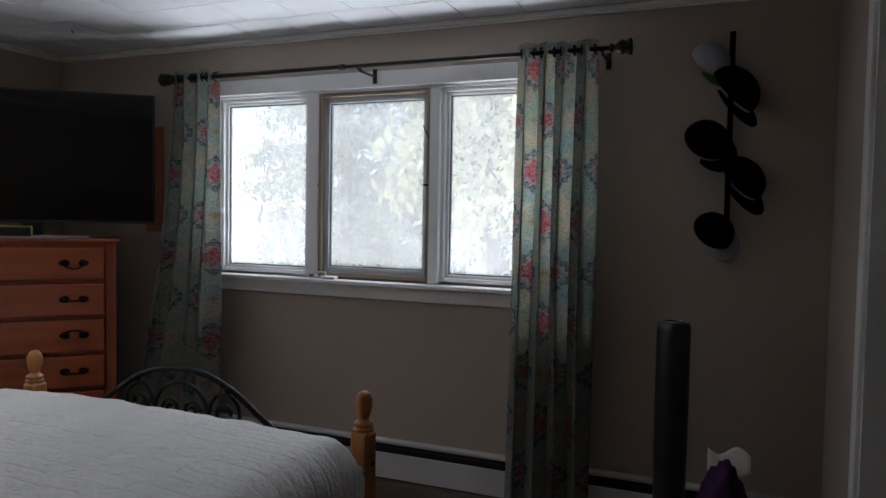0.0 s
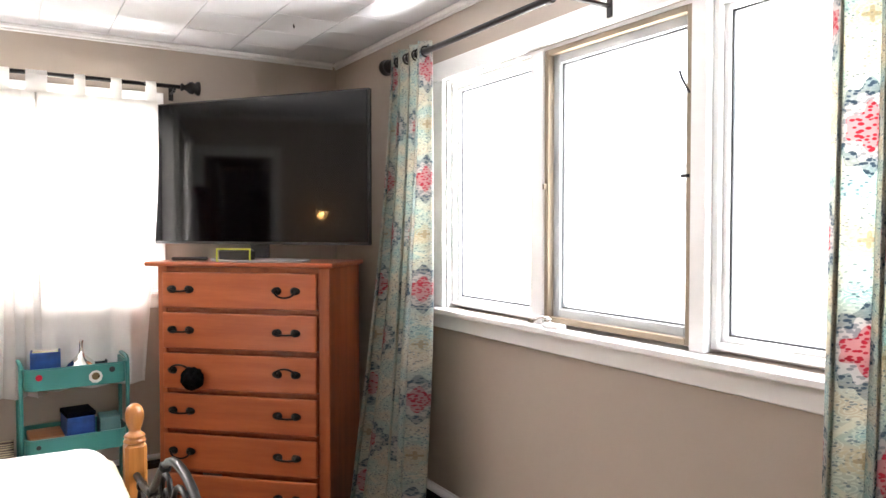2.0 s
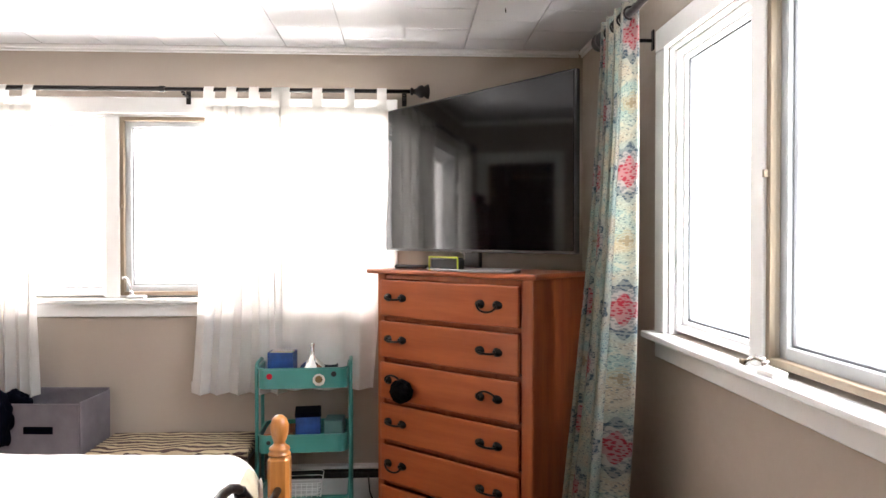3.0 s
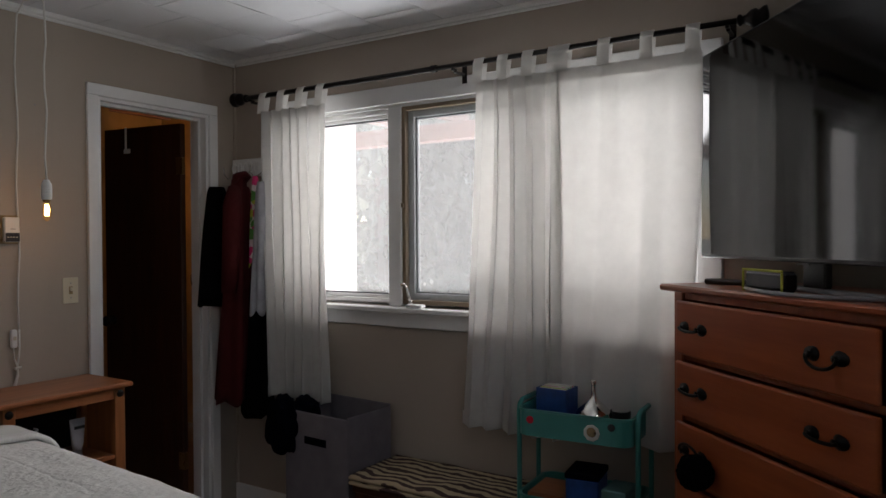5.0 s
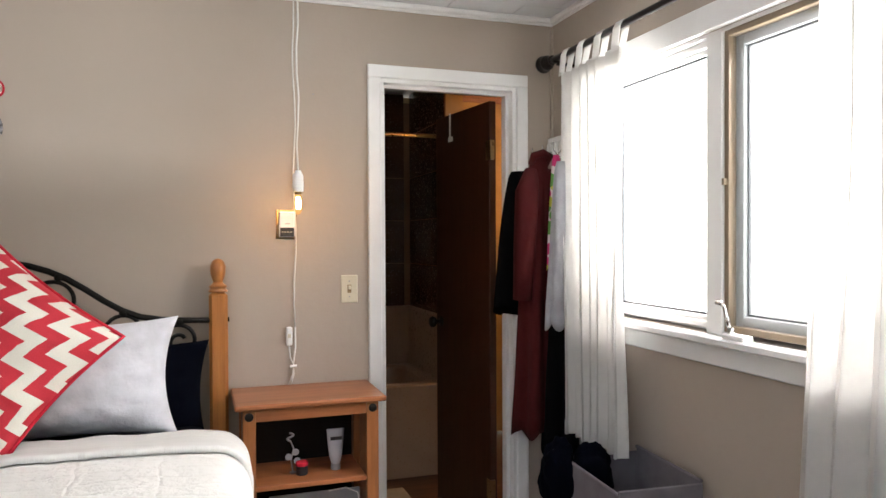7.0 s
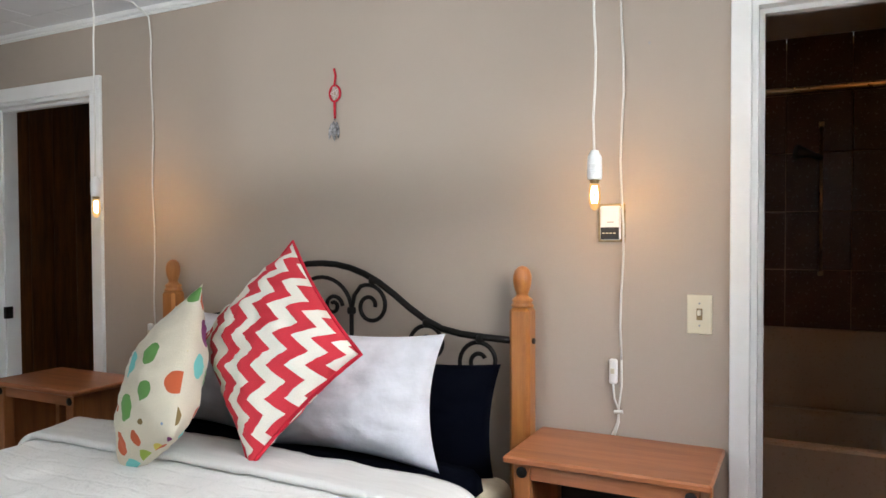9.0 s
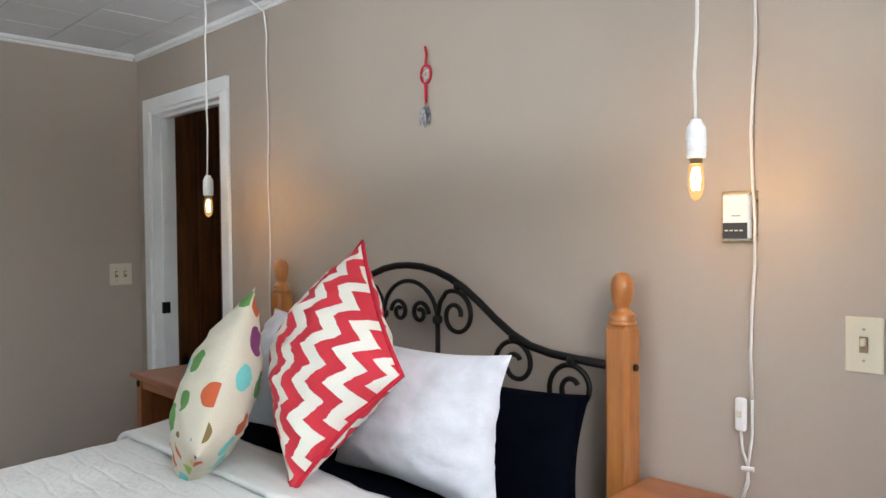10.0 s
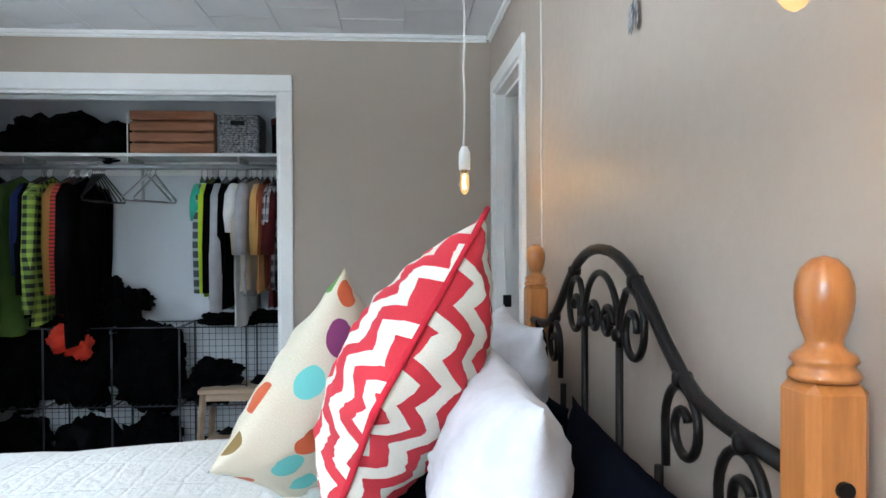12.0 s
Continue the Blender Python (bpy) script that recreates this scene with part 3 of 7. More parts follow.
# crown moulding
bm = bmesh.new()
for a, b in (((XW, YN), (XE, YN)), ((XW, YS), (XE, YS))):
    s = -1 if a[1] > 1 else 1
    box(bm, XW, XE, min(a[1], a[1] + s * 0.022), max(a[1], a[1] + s * 0.022), H - 0.03, H - 0.006, 0.006)
    box(bm, XW, XE, min(a[1], a[1] + s * 0.011), max(a[1], a[1] + s * 0.011), H - 0.042, H - 0.0305, 0.003)
for x, s in ((XW, 1), (XE, -1)):
    box(bm, min(x, x + s * 0.022), max(x, x + s * 0.022), YS + 0.023, YN - 0.023, H - 0.03, H - 0.006, 0.006)
    box(bm, min(x, x + s * 0.011), max(x, x + s * 0.011), YS + 0.023, YN - 0.023, H - 0.042, H - 0.0305, 0.003)
part("crown_trim", bm, M_WHITE, kind="structure")

part("floor_base", boxes((XW - 1.2, 1.3, -2.6, YN + T, -0.12, -0.012)), M_FLOOR, kind="structure")

# baseboards
bm = bmesh.new()
box(bm, XW, XW + 0.014, YS, YN, 0, 0.09, 0.003)
box(bm, HALL_DOOR[1] + 0.075, XE - 0.015, YS, YS + 0.014, 0, 0.09, 0.003)
box(bm, BATH_DOOR[1] + 0.07, HALL_DOOR[0] - 0.07, YS, YS + 0.014, 0, 0.09, 0.003)
box(bm, XE - 0.014, XE, YS, CLOSET[0] - 0.07, 0, 0.09, 0.003)
box(bm, XE - 0.014, XE, CLOSET[1] + 0.09, YN, 0, 0.09, 0.003)
part("baseboard", bm, M_WHITE, kind="structure")
# thin bead down the south-west corner
part("corner_trim", boxes((XW, XW + 0.012, YS, YS + 0.012, 0.09, H - 0.045)), M_WALL, kind="structure")


def doorway(name, x0, x1, ztop, yface, w, depth=T):
    """White casing and jambs round an opening of the south wall."""
    f = new(name)
    tagged(f, kind="structure")
    side = lambda a, b: boxes((a, b, yface, yface + 0.018, 0, ztop), bevel=0.003)
    part("casing", side(x0 - w, x0), M_WHITE, f)
    part("casing", side(x1, x1 + w), M_WHITE, f)
    part("casing", boxes((x0 - w, x1 + w, yface, yface + 0.018, ztop + 0.0005, ztop + w), bevel=0.003), M_WHITE, f)
    part("jamb", boxes((x0, x0 + 0.016, yface - depth, yface + 0.004, 0, ztop), (x0 + 0.016, x0 + 0.03, yface - 0.075, yface - 0.04, 0, ztop - 0.016)), M_WHITE, f)
    part("jamb", boxes((x1 - 0.016, x1, yface - depth, yface + 0.004, 0, ztop), (x1 - 0.03, x1 - 0.016, yface - 0.075, yface - 0.04, 0, ztop - 0.016)), M_WHITE, f)
    part("jamb", boxes((x0 + 0.016, x1 - 0.016, yface - depth, yface + 0.004, ztop - 0.016, ztop), (x0 + 0.03, x1 - 0.03, yface - 0.075, yface - 0.04, ztop - 0.03, ztop - 0.016)), M_WHITE, f)
    return f


doorway("door_1", *BATH_DOOR, YS, 0.054)
doorway("door_2", *HALL_DOOR, YS, 0.066)
f = new("closet_frame")
tagged(f, kind="structure")
y0, y1, zt = CLOSET
part("casing", boxes((XE - 0.018, XE, y0 - 0.065, y0, 0, zt), bevel=0.004), M_WHITE, f)
part("casing", boxes((XE - 0.018, XE, y1, y1 + 0.09, 0, zt), bevel=0.004), M_WHITE, f)
part("casing", boxes((XE - 0.018, XE, y0 - 0.065, y1 + 0.09, zt + 0.0005, zt + 0.085), bevel=0.004), M_WHITE, f)
part("jamb", boxes((XE - 0.004, XE + T, y0, y0 + 0.016, 0, zt), (XE - 0.004, XE + T, y1 - 0.016, y1, 0, zt), (XE - 0.004, XE + T, y0 + 0.016, y1 - 0.016, zt - 0.016, zt)), M_WHITE, f)
part("track", boxes((XE + 0.03, XE + 0.055, y0 + 0.02, y1 - 0.02, zt - 0.04, zt - 0.017)), M_GREYTRIM, f)
part("latch_plate", boxes((XE - 0.006, XE + 0.03, y0 + 0.016, y0 + 0.019, zt - 0.085, zt - 0.03), bevel=0.001), M_IVORY, f)


def pane_sheet(x0, x1, d, za, zb):
    bm = bmesh.new()
    bm.faces.new([bm.verts.new(c) for c in ((x0, d, za), (x1, d, za), (x1, d, zb), (x0, d, zb))])
    return bm


def triple_window(name, m, a0, a1, z0, z1, shift, crank_up=False):
    w = new(name)
    tagged(w, kind="structure")
    w.matrix_world = m
    part("casing", boxes((a0 - 0.09, a0, -0.02, 0, z0, z1), bevel=0.004), M_WHITE, w)
    part("casing", boxes((a1, a1 + 0.09, -0.02, 0, z0, z1), bevel=0.004), M_WHITE, w)
    part("casing", boxes((a0 - 0.09, a1 + 0.09, -0.02, 0, z1 + 0.0005, z1 + 0.085), bevel=0.004), M_WHITE, w)
    part("window_sill", boxes((a0 - 0.12, a1 + 0.12, -0.062, 0.06, z0 - 0.026, z0 - 0.0005), bevel=0.005), M_WHITE, w)
    part("apron", boxes((a0 - 0.09, a1 + 0.09, -0.018, 0, z0 - 0.095, z0 - 0.0265), bevel=0.004), M_WHITE, w)
    part("jamb_lining", boxes((a0, a0 + 0.012, 0, T, z0, z1), (a1 - 0.012, a1, 0, T, z0, z1), (a0 + 0.012, a1 - 0.012, 0, T, z1 - 0.012, z1), (a0 + 0.012, a1 - 0.012, 0.06, T, z0, z0 + 0.012)), M_WHITE, w)
    p0, p1, p2, p3 = [v + shift for v in (-2.205, -2.133, -1.470, -1.415)]
    part("mullion", boxes((p0, p1, -0.008, T, z0, z1 - 0.012), bevel=0.003), M_WHITE, w)
    part("mullion", boxes((p2, p3, -0.008, T, z0, z1 - 0.012), bevel=0.003), M_WHITE, w)

    def frame4(nm, x0, x1, za, zb, t, d0, d1, material, b=0.002):
        return part(nm, boxes((x0, x0 + t, d0, d1, za, zb), (x1 - t, x1, d0, d1, za, zb), (x0 + t, x1 - t, d0, d1, zb - t, zb), (x0 + t, x1 - t, d0, d1, za, za + t), bevel=b), material, w)

    for s0, s1 in ((a0 + 0.0125, p0 - 0.0005), (p3 + 0.0005, a1 - 0.0125)):
        frame4("window_frame", s0, s1, z0 + 0.0125, z1 - 0.0125, 0.020, 0.020, 0.10, M_WHITE)
        frame4("sash", s0 + 0.0205, s1 - 0.0205, z0 + 0.033, z1 - 0.033, 0.016, 0.040, 0.085, M_WHITE)
        frame4("gasket", s0 + 0.0370, s1 - 0.0370, z0 + 0.0495, z1 - 0.0495, 0.006, 0.052, 0.070, M_GASKET, 0)
        g = part("pane", pane_sheet(s0 + 0.042, s1 - 0.042, 0.060, z0 + 0.054, z1 - 0.054), M_GLASS, w)
        g.visible_shadow = False
    frame4("screen_frame", p1 + 0.0005, p2 - 0.0005, z0 + 0.0125, z1 - 0.0125, 0.020, 0.0, 0.030, M_BRONZE)
    frame4("sash", p1 + 0.004, p2 - 0.004, z0 + 0.017, z1 - 0.017, 0.045, 0.032, 0.08, M_GREYTRIM)
    frame4("gasket", p1 + 0.0495, p2 - 0.0495, z0 + 0.0625, z1 - 0.0625, 0.006, 0.045, 0.065, M_GASKET, 0)
    g = part("pane", pane_sheet(p1 + 0.055, p2 - 0.055, 0.054, z0 + 0.068, z1 - 0.068), M_GLASS, w)
    g.visible_shadow = False
    g = part("insect_screen", pane_sheet(p1 + 0.021, p2 - 0.021, 0.016, z0 + 0.033, z1 - 0.033), M_MESH, w)
    g.visible_shadow = False
    # crank handle and its plate
    cx = p1 + 0.085
    c = part("crank", boxes((cx - 0.035, cx + 0.055, -0.052, -0.012, z0 - 0.0003, z0 + 0.016), bevel=0.004), M_WHITE, w)
    part("crank_hub", lathe([(0.001, -0.002), (0.011, 0), (0.011, 0.012), (0.008, 0.018), (0.001, 0.019)], 14, (cx - 0.015, -0.034, z0 + 0.016)), M_CHROME, c, smooth=True)
    if crank_up:
        arm = [(cx - 0.015, -0.036, z0 + 0.030), (cx - 0.022, -0.044, z0 + 0.065), (cx - 0.030, -0.046, z0 + 0.095), (cx - 0.038, -0.048, z0 + 0.105)]
    else:
        arm = [(cx - 0.015, -0.036, z0 + 0.032), (cx - 0.045, -0.044, z0 + 0.036), (cx - 0.070, -0.050, z0 + 0.026), (cx - 0.082, -0.052, z0 + 0.016)]
    part("crank_arm", tube(arm, 0.0062, 8, taper=[1.2, 1.1, 0.9, 1.2]), M_CHROME, c, smooth=True)
    part("crank_knob", tube([arm[-1], (arm[-1][0] - 0.018, arm[-1][1] - 0.004, arm[-1][2] + 0.002)], 0.008, 10), M_CHROME if crank_up else M_BRONZE, c, smooth=True)
    part("catch", boxes((p1 + 0.004, p1 + 0.014, -0.012, 0.0, (z0 + z1) / 2 - 0.01, (z0 + z1) / 2 + 0.01)), M_BRONZE, w)
    part("catch", tube([(p2 - 0.006, -0.004, z1 - 0.27), (p2 - 0.022, -0.02, z1 - 0.225), (p2 - 0.026, -0.024, z1 - 0.205)], 0.004, 6), M_BLACK, w)
    part("catch", boxes((p2 - 0.03, p2 - 0.006, -0.012, -0.002, (z0 + z1) / 2 - 0.005, (z0 + z1) / 2 + 0.005)), M_BLACK, w)
    return w


triple_window("window_1", pose(0, YN, 0), WN["a0"], WN["a1"], WN["z0"], WN["z1"], 0.0)
triple_window("window_2", pose(XW, 0, 0, 0, 0, 90), WW["a0"], WW["a1"], WW["z0"], WW["z1"], 3.101, True)

# hot-water baseboard heaters
def heater(name, m, a0, a1):
    h = thing(name, "white enamelled baseboard heater along the foot of the wall", "heater", at=m)
    part("back_panel", boxes((a0, a1, -0.012, -0.001, 0.03, 0.245), bevel=0.002), M_HEATER, h)
    part("top_cover", boxes((a0, a1, -0.050, -0.0125, 0.228, 0.245), bevel=0.004), M_HEATER, h)
    # dark strip and filling paint the shade in the heater's slots
    part("slot_shade_strip", boxes((a0 + 0.01, a1 - 0.01, -0.056, -0.048, 0.200, 0.212)), M_SLOT, h)
    part("core", boxes((a0 + 0.01, a1 - 0.01, -0.046, -0.013, 0.04, 0.225)), M_SLOT, h)
    part("front_panel", boxes((a0, a1, -0.066, -0.058, 0.052, 0.186), bevel=0.003), M_HEATER, h)
    part("end_cap", boxes((a0 - 0.02, a0, -0.068, -0.001, 0.0, 0.245), bevel=0.003), M_HEATER, h)
    part("end_cap", boxes((a1, a1 + 0.02, -0.068, -0.001, 0.0, 0.245), bevel=0.003), M_HEATER, h)


heater("baseboard_heater", pose(0, YN, 0), -3.2, 0.2)
heater("baseboard_heater", pose(XW + 0.014, 0, 0, 0, 0, 90), 1.75, 2.95)

# closet shell
CX = 0.99
bm = bmesh.new()
box(bm, CX, CX + 0.05, 0.72, 2.62, 0, H)
box(bm, XE + T, CX, 0.72, 0.78, 0, H)
box(bm, XE + T, CX, 2.56, 2.62, 0, H)
part("closet_wall", bm, M_CLOSET, kind="structure")

# bathroom shell
bm = bmesh.new()
box(bm, -5.0, -2.3, -2.17, -2.062, 0, 2.4)
box(bm, -4.06, -3.952, -2.062, -1.30, 0, 2.4)
box(bm, -5.1, -5.0, -2.17, YS - T, 0, 2.4)
box(bm, -2.4, -2.3, -2.062, YS - T, 0, 2.4)
box(bm, -5.0, XW - T, YS - T - 0.001, YS - 0.02, 0, 2.4)
part("bathroom_wall", bm, M_BATHWALL, kind="structure")
# added plate hides the bathroom shell; its white stands in for blown-out daylight
part("white_cover_plate", boxes((-5.12, XW - T - 0.02, YS - 0.017, YS - 0.009, -0.4, 2.37)), M_WHITE, kind="structure")
part("bathroom_ceiling", boxes((-5.1, -2.3, -2.17, YS - T, H + 0.101, H + 0.15)), M_BATHWALL, kind="structure")
part("tile_backing", boxes((-3.9515, -2.4005, -2.0615, -2.055, 0.5, 2.36), (-3.9515, -3.945, -2.0545, -1.30, 0.5, 2.36)), M_GROUT, kind="structure")

# hallway shell of pine boards
HX0, HX1, HY = -1.25, 0.62, -1.5
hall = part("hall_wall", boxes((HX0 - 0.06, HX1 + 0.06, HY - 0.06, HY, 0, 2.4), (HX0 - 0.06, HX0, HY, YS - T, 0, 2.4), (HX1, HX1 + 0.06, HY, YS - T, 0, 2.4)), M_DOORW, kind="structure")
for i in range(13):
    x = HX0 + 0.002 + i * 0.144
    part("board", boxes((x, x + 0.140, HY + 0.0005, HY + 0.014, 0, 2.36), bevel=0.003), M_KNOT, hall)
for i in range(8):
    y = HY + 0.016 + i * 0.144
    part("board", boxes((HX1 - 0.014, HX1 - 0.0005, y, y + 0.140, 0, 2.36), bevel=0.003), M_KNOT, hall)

# ---- outside ----
part("ground", boxes((-1500, 1500, -1500, 1500, -0.9, -0.4)), M_GRASS, kind="structure")


def tree(x, y, height, crown, material, seed, conifer=True, leaf=1.0):
    rnd = random.Random(seed)
    t = thing("tree", "tall conifer standing on the lawn, its green paled for haze" if conifer else "young leafy tree standing on the lawn", "tree", "trees outside", pose(x, y, -0.4))
    part("trunk", tube([(0, 0, 0), (0.05, 0.02, height * 0.4), (0, 0.05, height * 0.75), (0, 0, height)], 0.16, 8, taper=[1, 0.75, 0.4, 0.1]), M_BARK, t)
    bl = bmesh.new()
    cr = bmesh.new()
    n = 60
    for i in range(n):
        f = i / n
        z = height * (0.12 + 0.86 * f) if conifer else height * (0.3 + 0.65 * f)
        reach = crown * ((1 - f) ** 0.8 * rnd.uniform(0.55, 1.1) + 0.1) if conifer else crown * math.sin(math.pi * min(1, 0.15 + f * 0.85)) * rnd.uniform(0.5, 1.1)
        a = rnd.uniform(0, 2 * math.pi)
        end = Vector((math.cos(a) * reach, math.sin(a) * reach, z + (-0.15 if conifer else 0.35) * reach))
        tube([(0, 0, z), end * 0.5 + Vector((0, 0, z * 0.5 + 0.03)), end], 0.03, 4, taper=[1, 0.6, 0.2], bm=bl, caps=False)
        k = int(50 + 80 * reach / crown)
        for _ in range(k):
            s = rnd.random() ** 0.6
            c = Vector((0, 0, z)).lerp(end, s) + Vector((rnd.gauss(0, 0.16), rnd.gauss(0, 0.16), rnd.gauss(0, 0.13)))
            q = Euler((rnd.uniform(0, 6), rnd.uniform(0, 6), rnd.uniform(0, 6))).to_matrix()
            r = rnd.uniform(0.035, 0.08) * leaf
            vs = [cr.verts.new(c + q @ Vector(v) * r) for v in ((-1, 0, 0), (0, -0.45, 0), (1, 0, 0), (0, 0.45, 0.1))]
            cr.faces.new(vs)
    part("limbs", bl, M_BARK, t)
    part("crown", cr, material, t)


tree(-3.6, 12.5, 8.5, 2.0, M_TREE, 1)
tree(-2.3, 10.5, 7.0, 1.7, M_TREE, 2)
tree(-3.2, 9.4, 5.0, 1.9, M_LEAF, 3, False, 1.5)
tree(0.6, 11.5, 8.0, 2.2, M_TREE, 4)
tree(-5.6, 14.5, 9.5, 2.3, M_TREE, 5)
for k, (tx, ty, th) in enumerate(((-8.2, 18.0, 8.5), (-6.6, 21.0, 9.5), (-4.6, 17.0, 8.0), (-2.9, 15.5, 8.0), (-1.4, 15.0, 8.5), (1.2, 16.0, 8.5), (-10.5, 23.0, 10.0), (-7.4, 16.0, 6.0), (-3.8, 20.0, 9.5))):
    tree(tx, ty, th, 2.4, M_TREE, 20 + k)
tree(-11.5, 0.4, 5.2, 1.9, M_LEAF, 6, False, 1.8)
tree(-11.5, 2.8, 8.0, 2.2, M_TREE, 7)
tree(-12.0, -2.5, 8.5, 2.6, M_TREE, 8, leaf=2.4)
tree(-11.0, -4.4, 7.0, 2.4, M_TREE, 9, leaf=2.4)
tree(-14.5, -5.0, 9.0, 3.0, M_TREE, 10, leaf=2.6)

tree(-7.3, 12.5, 6.5, 1.9, M_TREE, 31, leaf=1.5)
tree(-9.2, 14.5, 7.5, 2.2, M_TREE, 32, leaf=1.5)

porch = thing("porch_roof", "red-brown timber porch roof with open rafters outside the window", "porch")
part("roof_deck", boxes((-6.6, XW - T - 0.02, -3.0, 4.6, 2.52, 2.56)), M_RAFTER, porch)
for i in range(11):
    y = -2.6 + i * 0.61
    part("rafter", boxes((-6.55, XW - T - 0.03, y, y + 0.045, 2.38, 2.519)), M_RAFTER, porch)
part("beam", boxes((-6.45, -6.33, -3.0, 4.6, 2.24, 2.379)), M_RAFTER, porch)
for y in (-2.6, 2.45, 4.4):
    part("post", boxes((-6.44, -6.34, y, y + 0.1, -0.4, 2.239)), M_RAFTER, porch)
    part("brace", tube([(-6.39, y - 0.55, 2.235), (-6.39, y + 0.05, 1.65)], 0.05, 4), M_RAFTER, porch)


# ---- curtains and rods ----
def finial(parent, m, material=M_RODM):
    pr = [(0.012, 0), (0.020, 0.004), (0.020, 0.012), (0.013, 0.018), (0.017, 0.03), (0.030, 0.045), (0.033, 0.06), (0.026, 0.07), (0.037, 0.085), (0.037, 0.095), (0.010, 0.10)]
    part("finial", lathe(pr, 16, turn=m), material, parent, smooth=True)


def curtain_rod(m, a0, a1, z, mid, d, label):
    """Rod along local x at distance d in front of the wall (towards -y)."""
    r = thing("curtain_rod", label, "curtain rod", at=m)
    part("pole", tube([(a0, -d, z), (mid - 0.1, -d, z)], 0.0125, 12), M_RODM, r, smooth=True)
    part("pole", tube([(mid - 0.0995, -d, z), (a1, -d, z)], 0.0105, 12), M_RODM, r, smooth=True)
    part("collar", tube([(mid - 0.115, -d, z), (mid - 0.09, -d, z)], 0.016, 12), M_RODM, r)
    finial(r, pose(a0, -d, z, 0, -90, 0))
    finial(r, pose(a1, -d, z, 0, 90, 0))
    for a in (a0 + 0.03, mid, a1 - 0.03):
        b = part("bracket", boxes((a - 0.012, a + 0.012, -0.0265, -0.0205, z - 0.06, z + 0.015), (a - 0.006, a + 0.006, -d, -0.0265, z - 0.03, z - 0.018), bevel=0.002), M_RODM, r)
        part("cup", boxes((a - 0.006, a + 0.006, -d - 0.016, -d + 0.016, z - 0.022, z - 0.0125)), M_RODM, b)
    return r


ROD_N, ROD_W, ROD_D = 2.168, 2.160, 0.185
curtain_rod(pose(0, YN, 0), -2.956, -0.545, ROD_N, -1.78, ROD_D, "bronze-black curtain rod with turned finials over the wide window")
curtain_rod(pose(XW, 0, 0, 0, 0, 90), 0.065, 2.455, ROD_W, 1.325, 0.11, "bronze-black curtain rod with turned finials over the side window")


def pleated(name, m, top, bottom, ztop, zbot, d, folds, amp, material, label, cloth, phase=0.0, rows=36, cols=110, lean=0.0):
    c = thing(name, label, "curtain", at=m)
    (t0, t1), (b0, b1) = top, bottom

    def f(u, v):
        z = zbot + (ztop - zbot) * v
        k = (1 - v) ** 1.6
        x0, x1 = t0 + (b0 - t0) * k, t1 + (b1 - t1) * k
        uu = u + 0.012 * math.sin(9 * u + 5 * v + phase)
        am = amp * (0.8 + 0.5 * (1 - v)) * (0.75 + 0.5 * noise.noise(Vector((u * 5 + phase, v * 1.3, 0))))
        ang = 2 * math.pi * folds * u + phase + 1.3 * noise.noise(Vector((u * 3.2, v * 1.2, phase)))
        return Vector((x0 + (x1 - x0) * uu + 0.35 * am * math.sin(2 * ang), -d - lean * k + am * math.sin(ang), z + 0.004 * math.sin(ang) * (1 - v)))

    panel = part("panel", sheet(cols, rows, f, lambda u, v: (u * cloth, (ztop - zbot) * v)), material, c, smooth=True)
    return c, panel, f


def grommet_curtain(m, top, bottom, zbot, folds, label, cloth, phase, lean=0.035):
    c, p, f = pleated("printed_curtain", m, top, bottom, ROD_N + 0.045, zbot, ROD_D, folds, 0.050, M_DAMASK, label, cloth, phase, lean=lean)
    thicken(p, 0.0016)
    n = int(folds * 2)
    for i in range(n):
        u = (i + 0.5) / n
        x = top[0] + (top[1] - top[0]) * u
        ring = [(x + 0.006 * (1 if i % 2 else -1), -ROD_D + 0.021 * math.cos(a), ROD_N + 0.021 * math.sin(a)) for a in [2 * math.pi * k / 14 for k in range(15)]]
        part("grommet", tube(ring, 0.004, 6), M_RODM, c)
    return c


grommet_curtain(pose(0, YN, 0), (-2.99, -2.67), (-3.24, -2.60), 0.03, 4, "teal and cream curtain with red medallions, gathered beside the television", 0.66, 1.35, 0.11)
grommet_curtain(pose(0, YN, 0), (-0.955, -0.59), (-0.965, -0.575), 0.03, 4, "teal and cream curtain with red medallions in the dark room end", 0.64, 2.2)


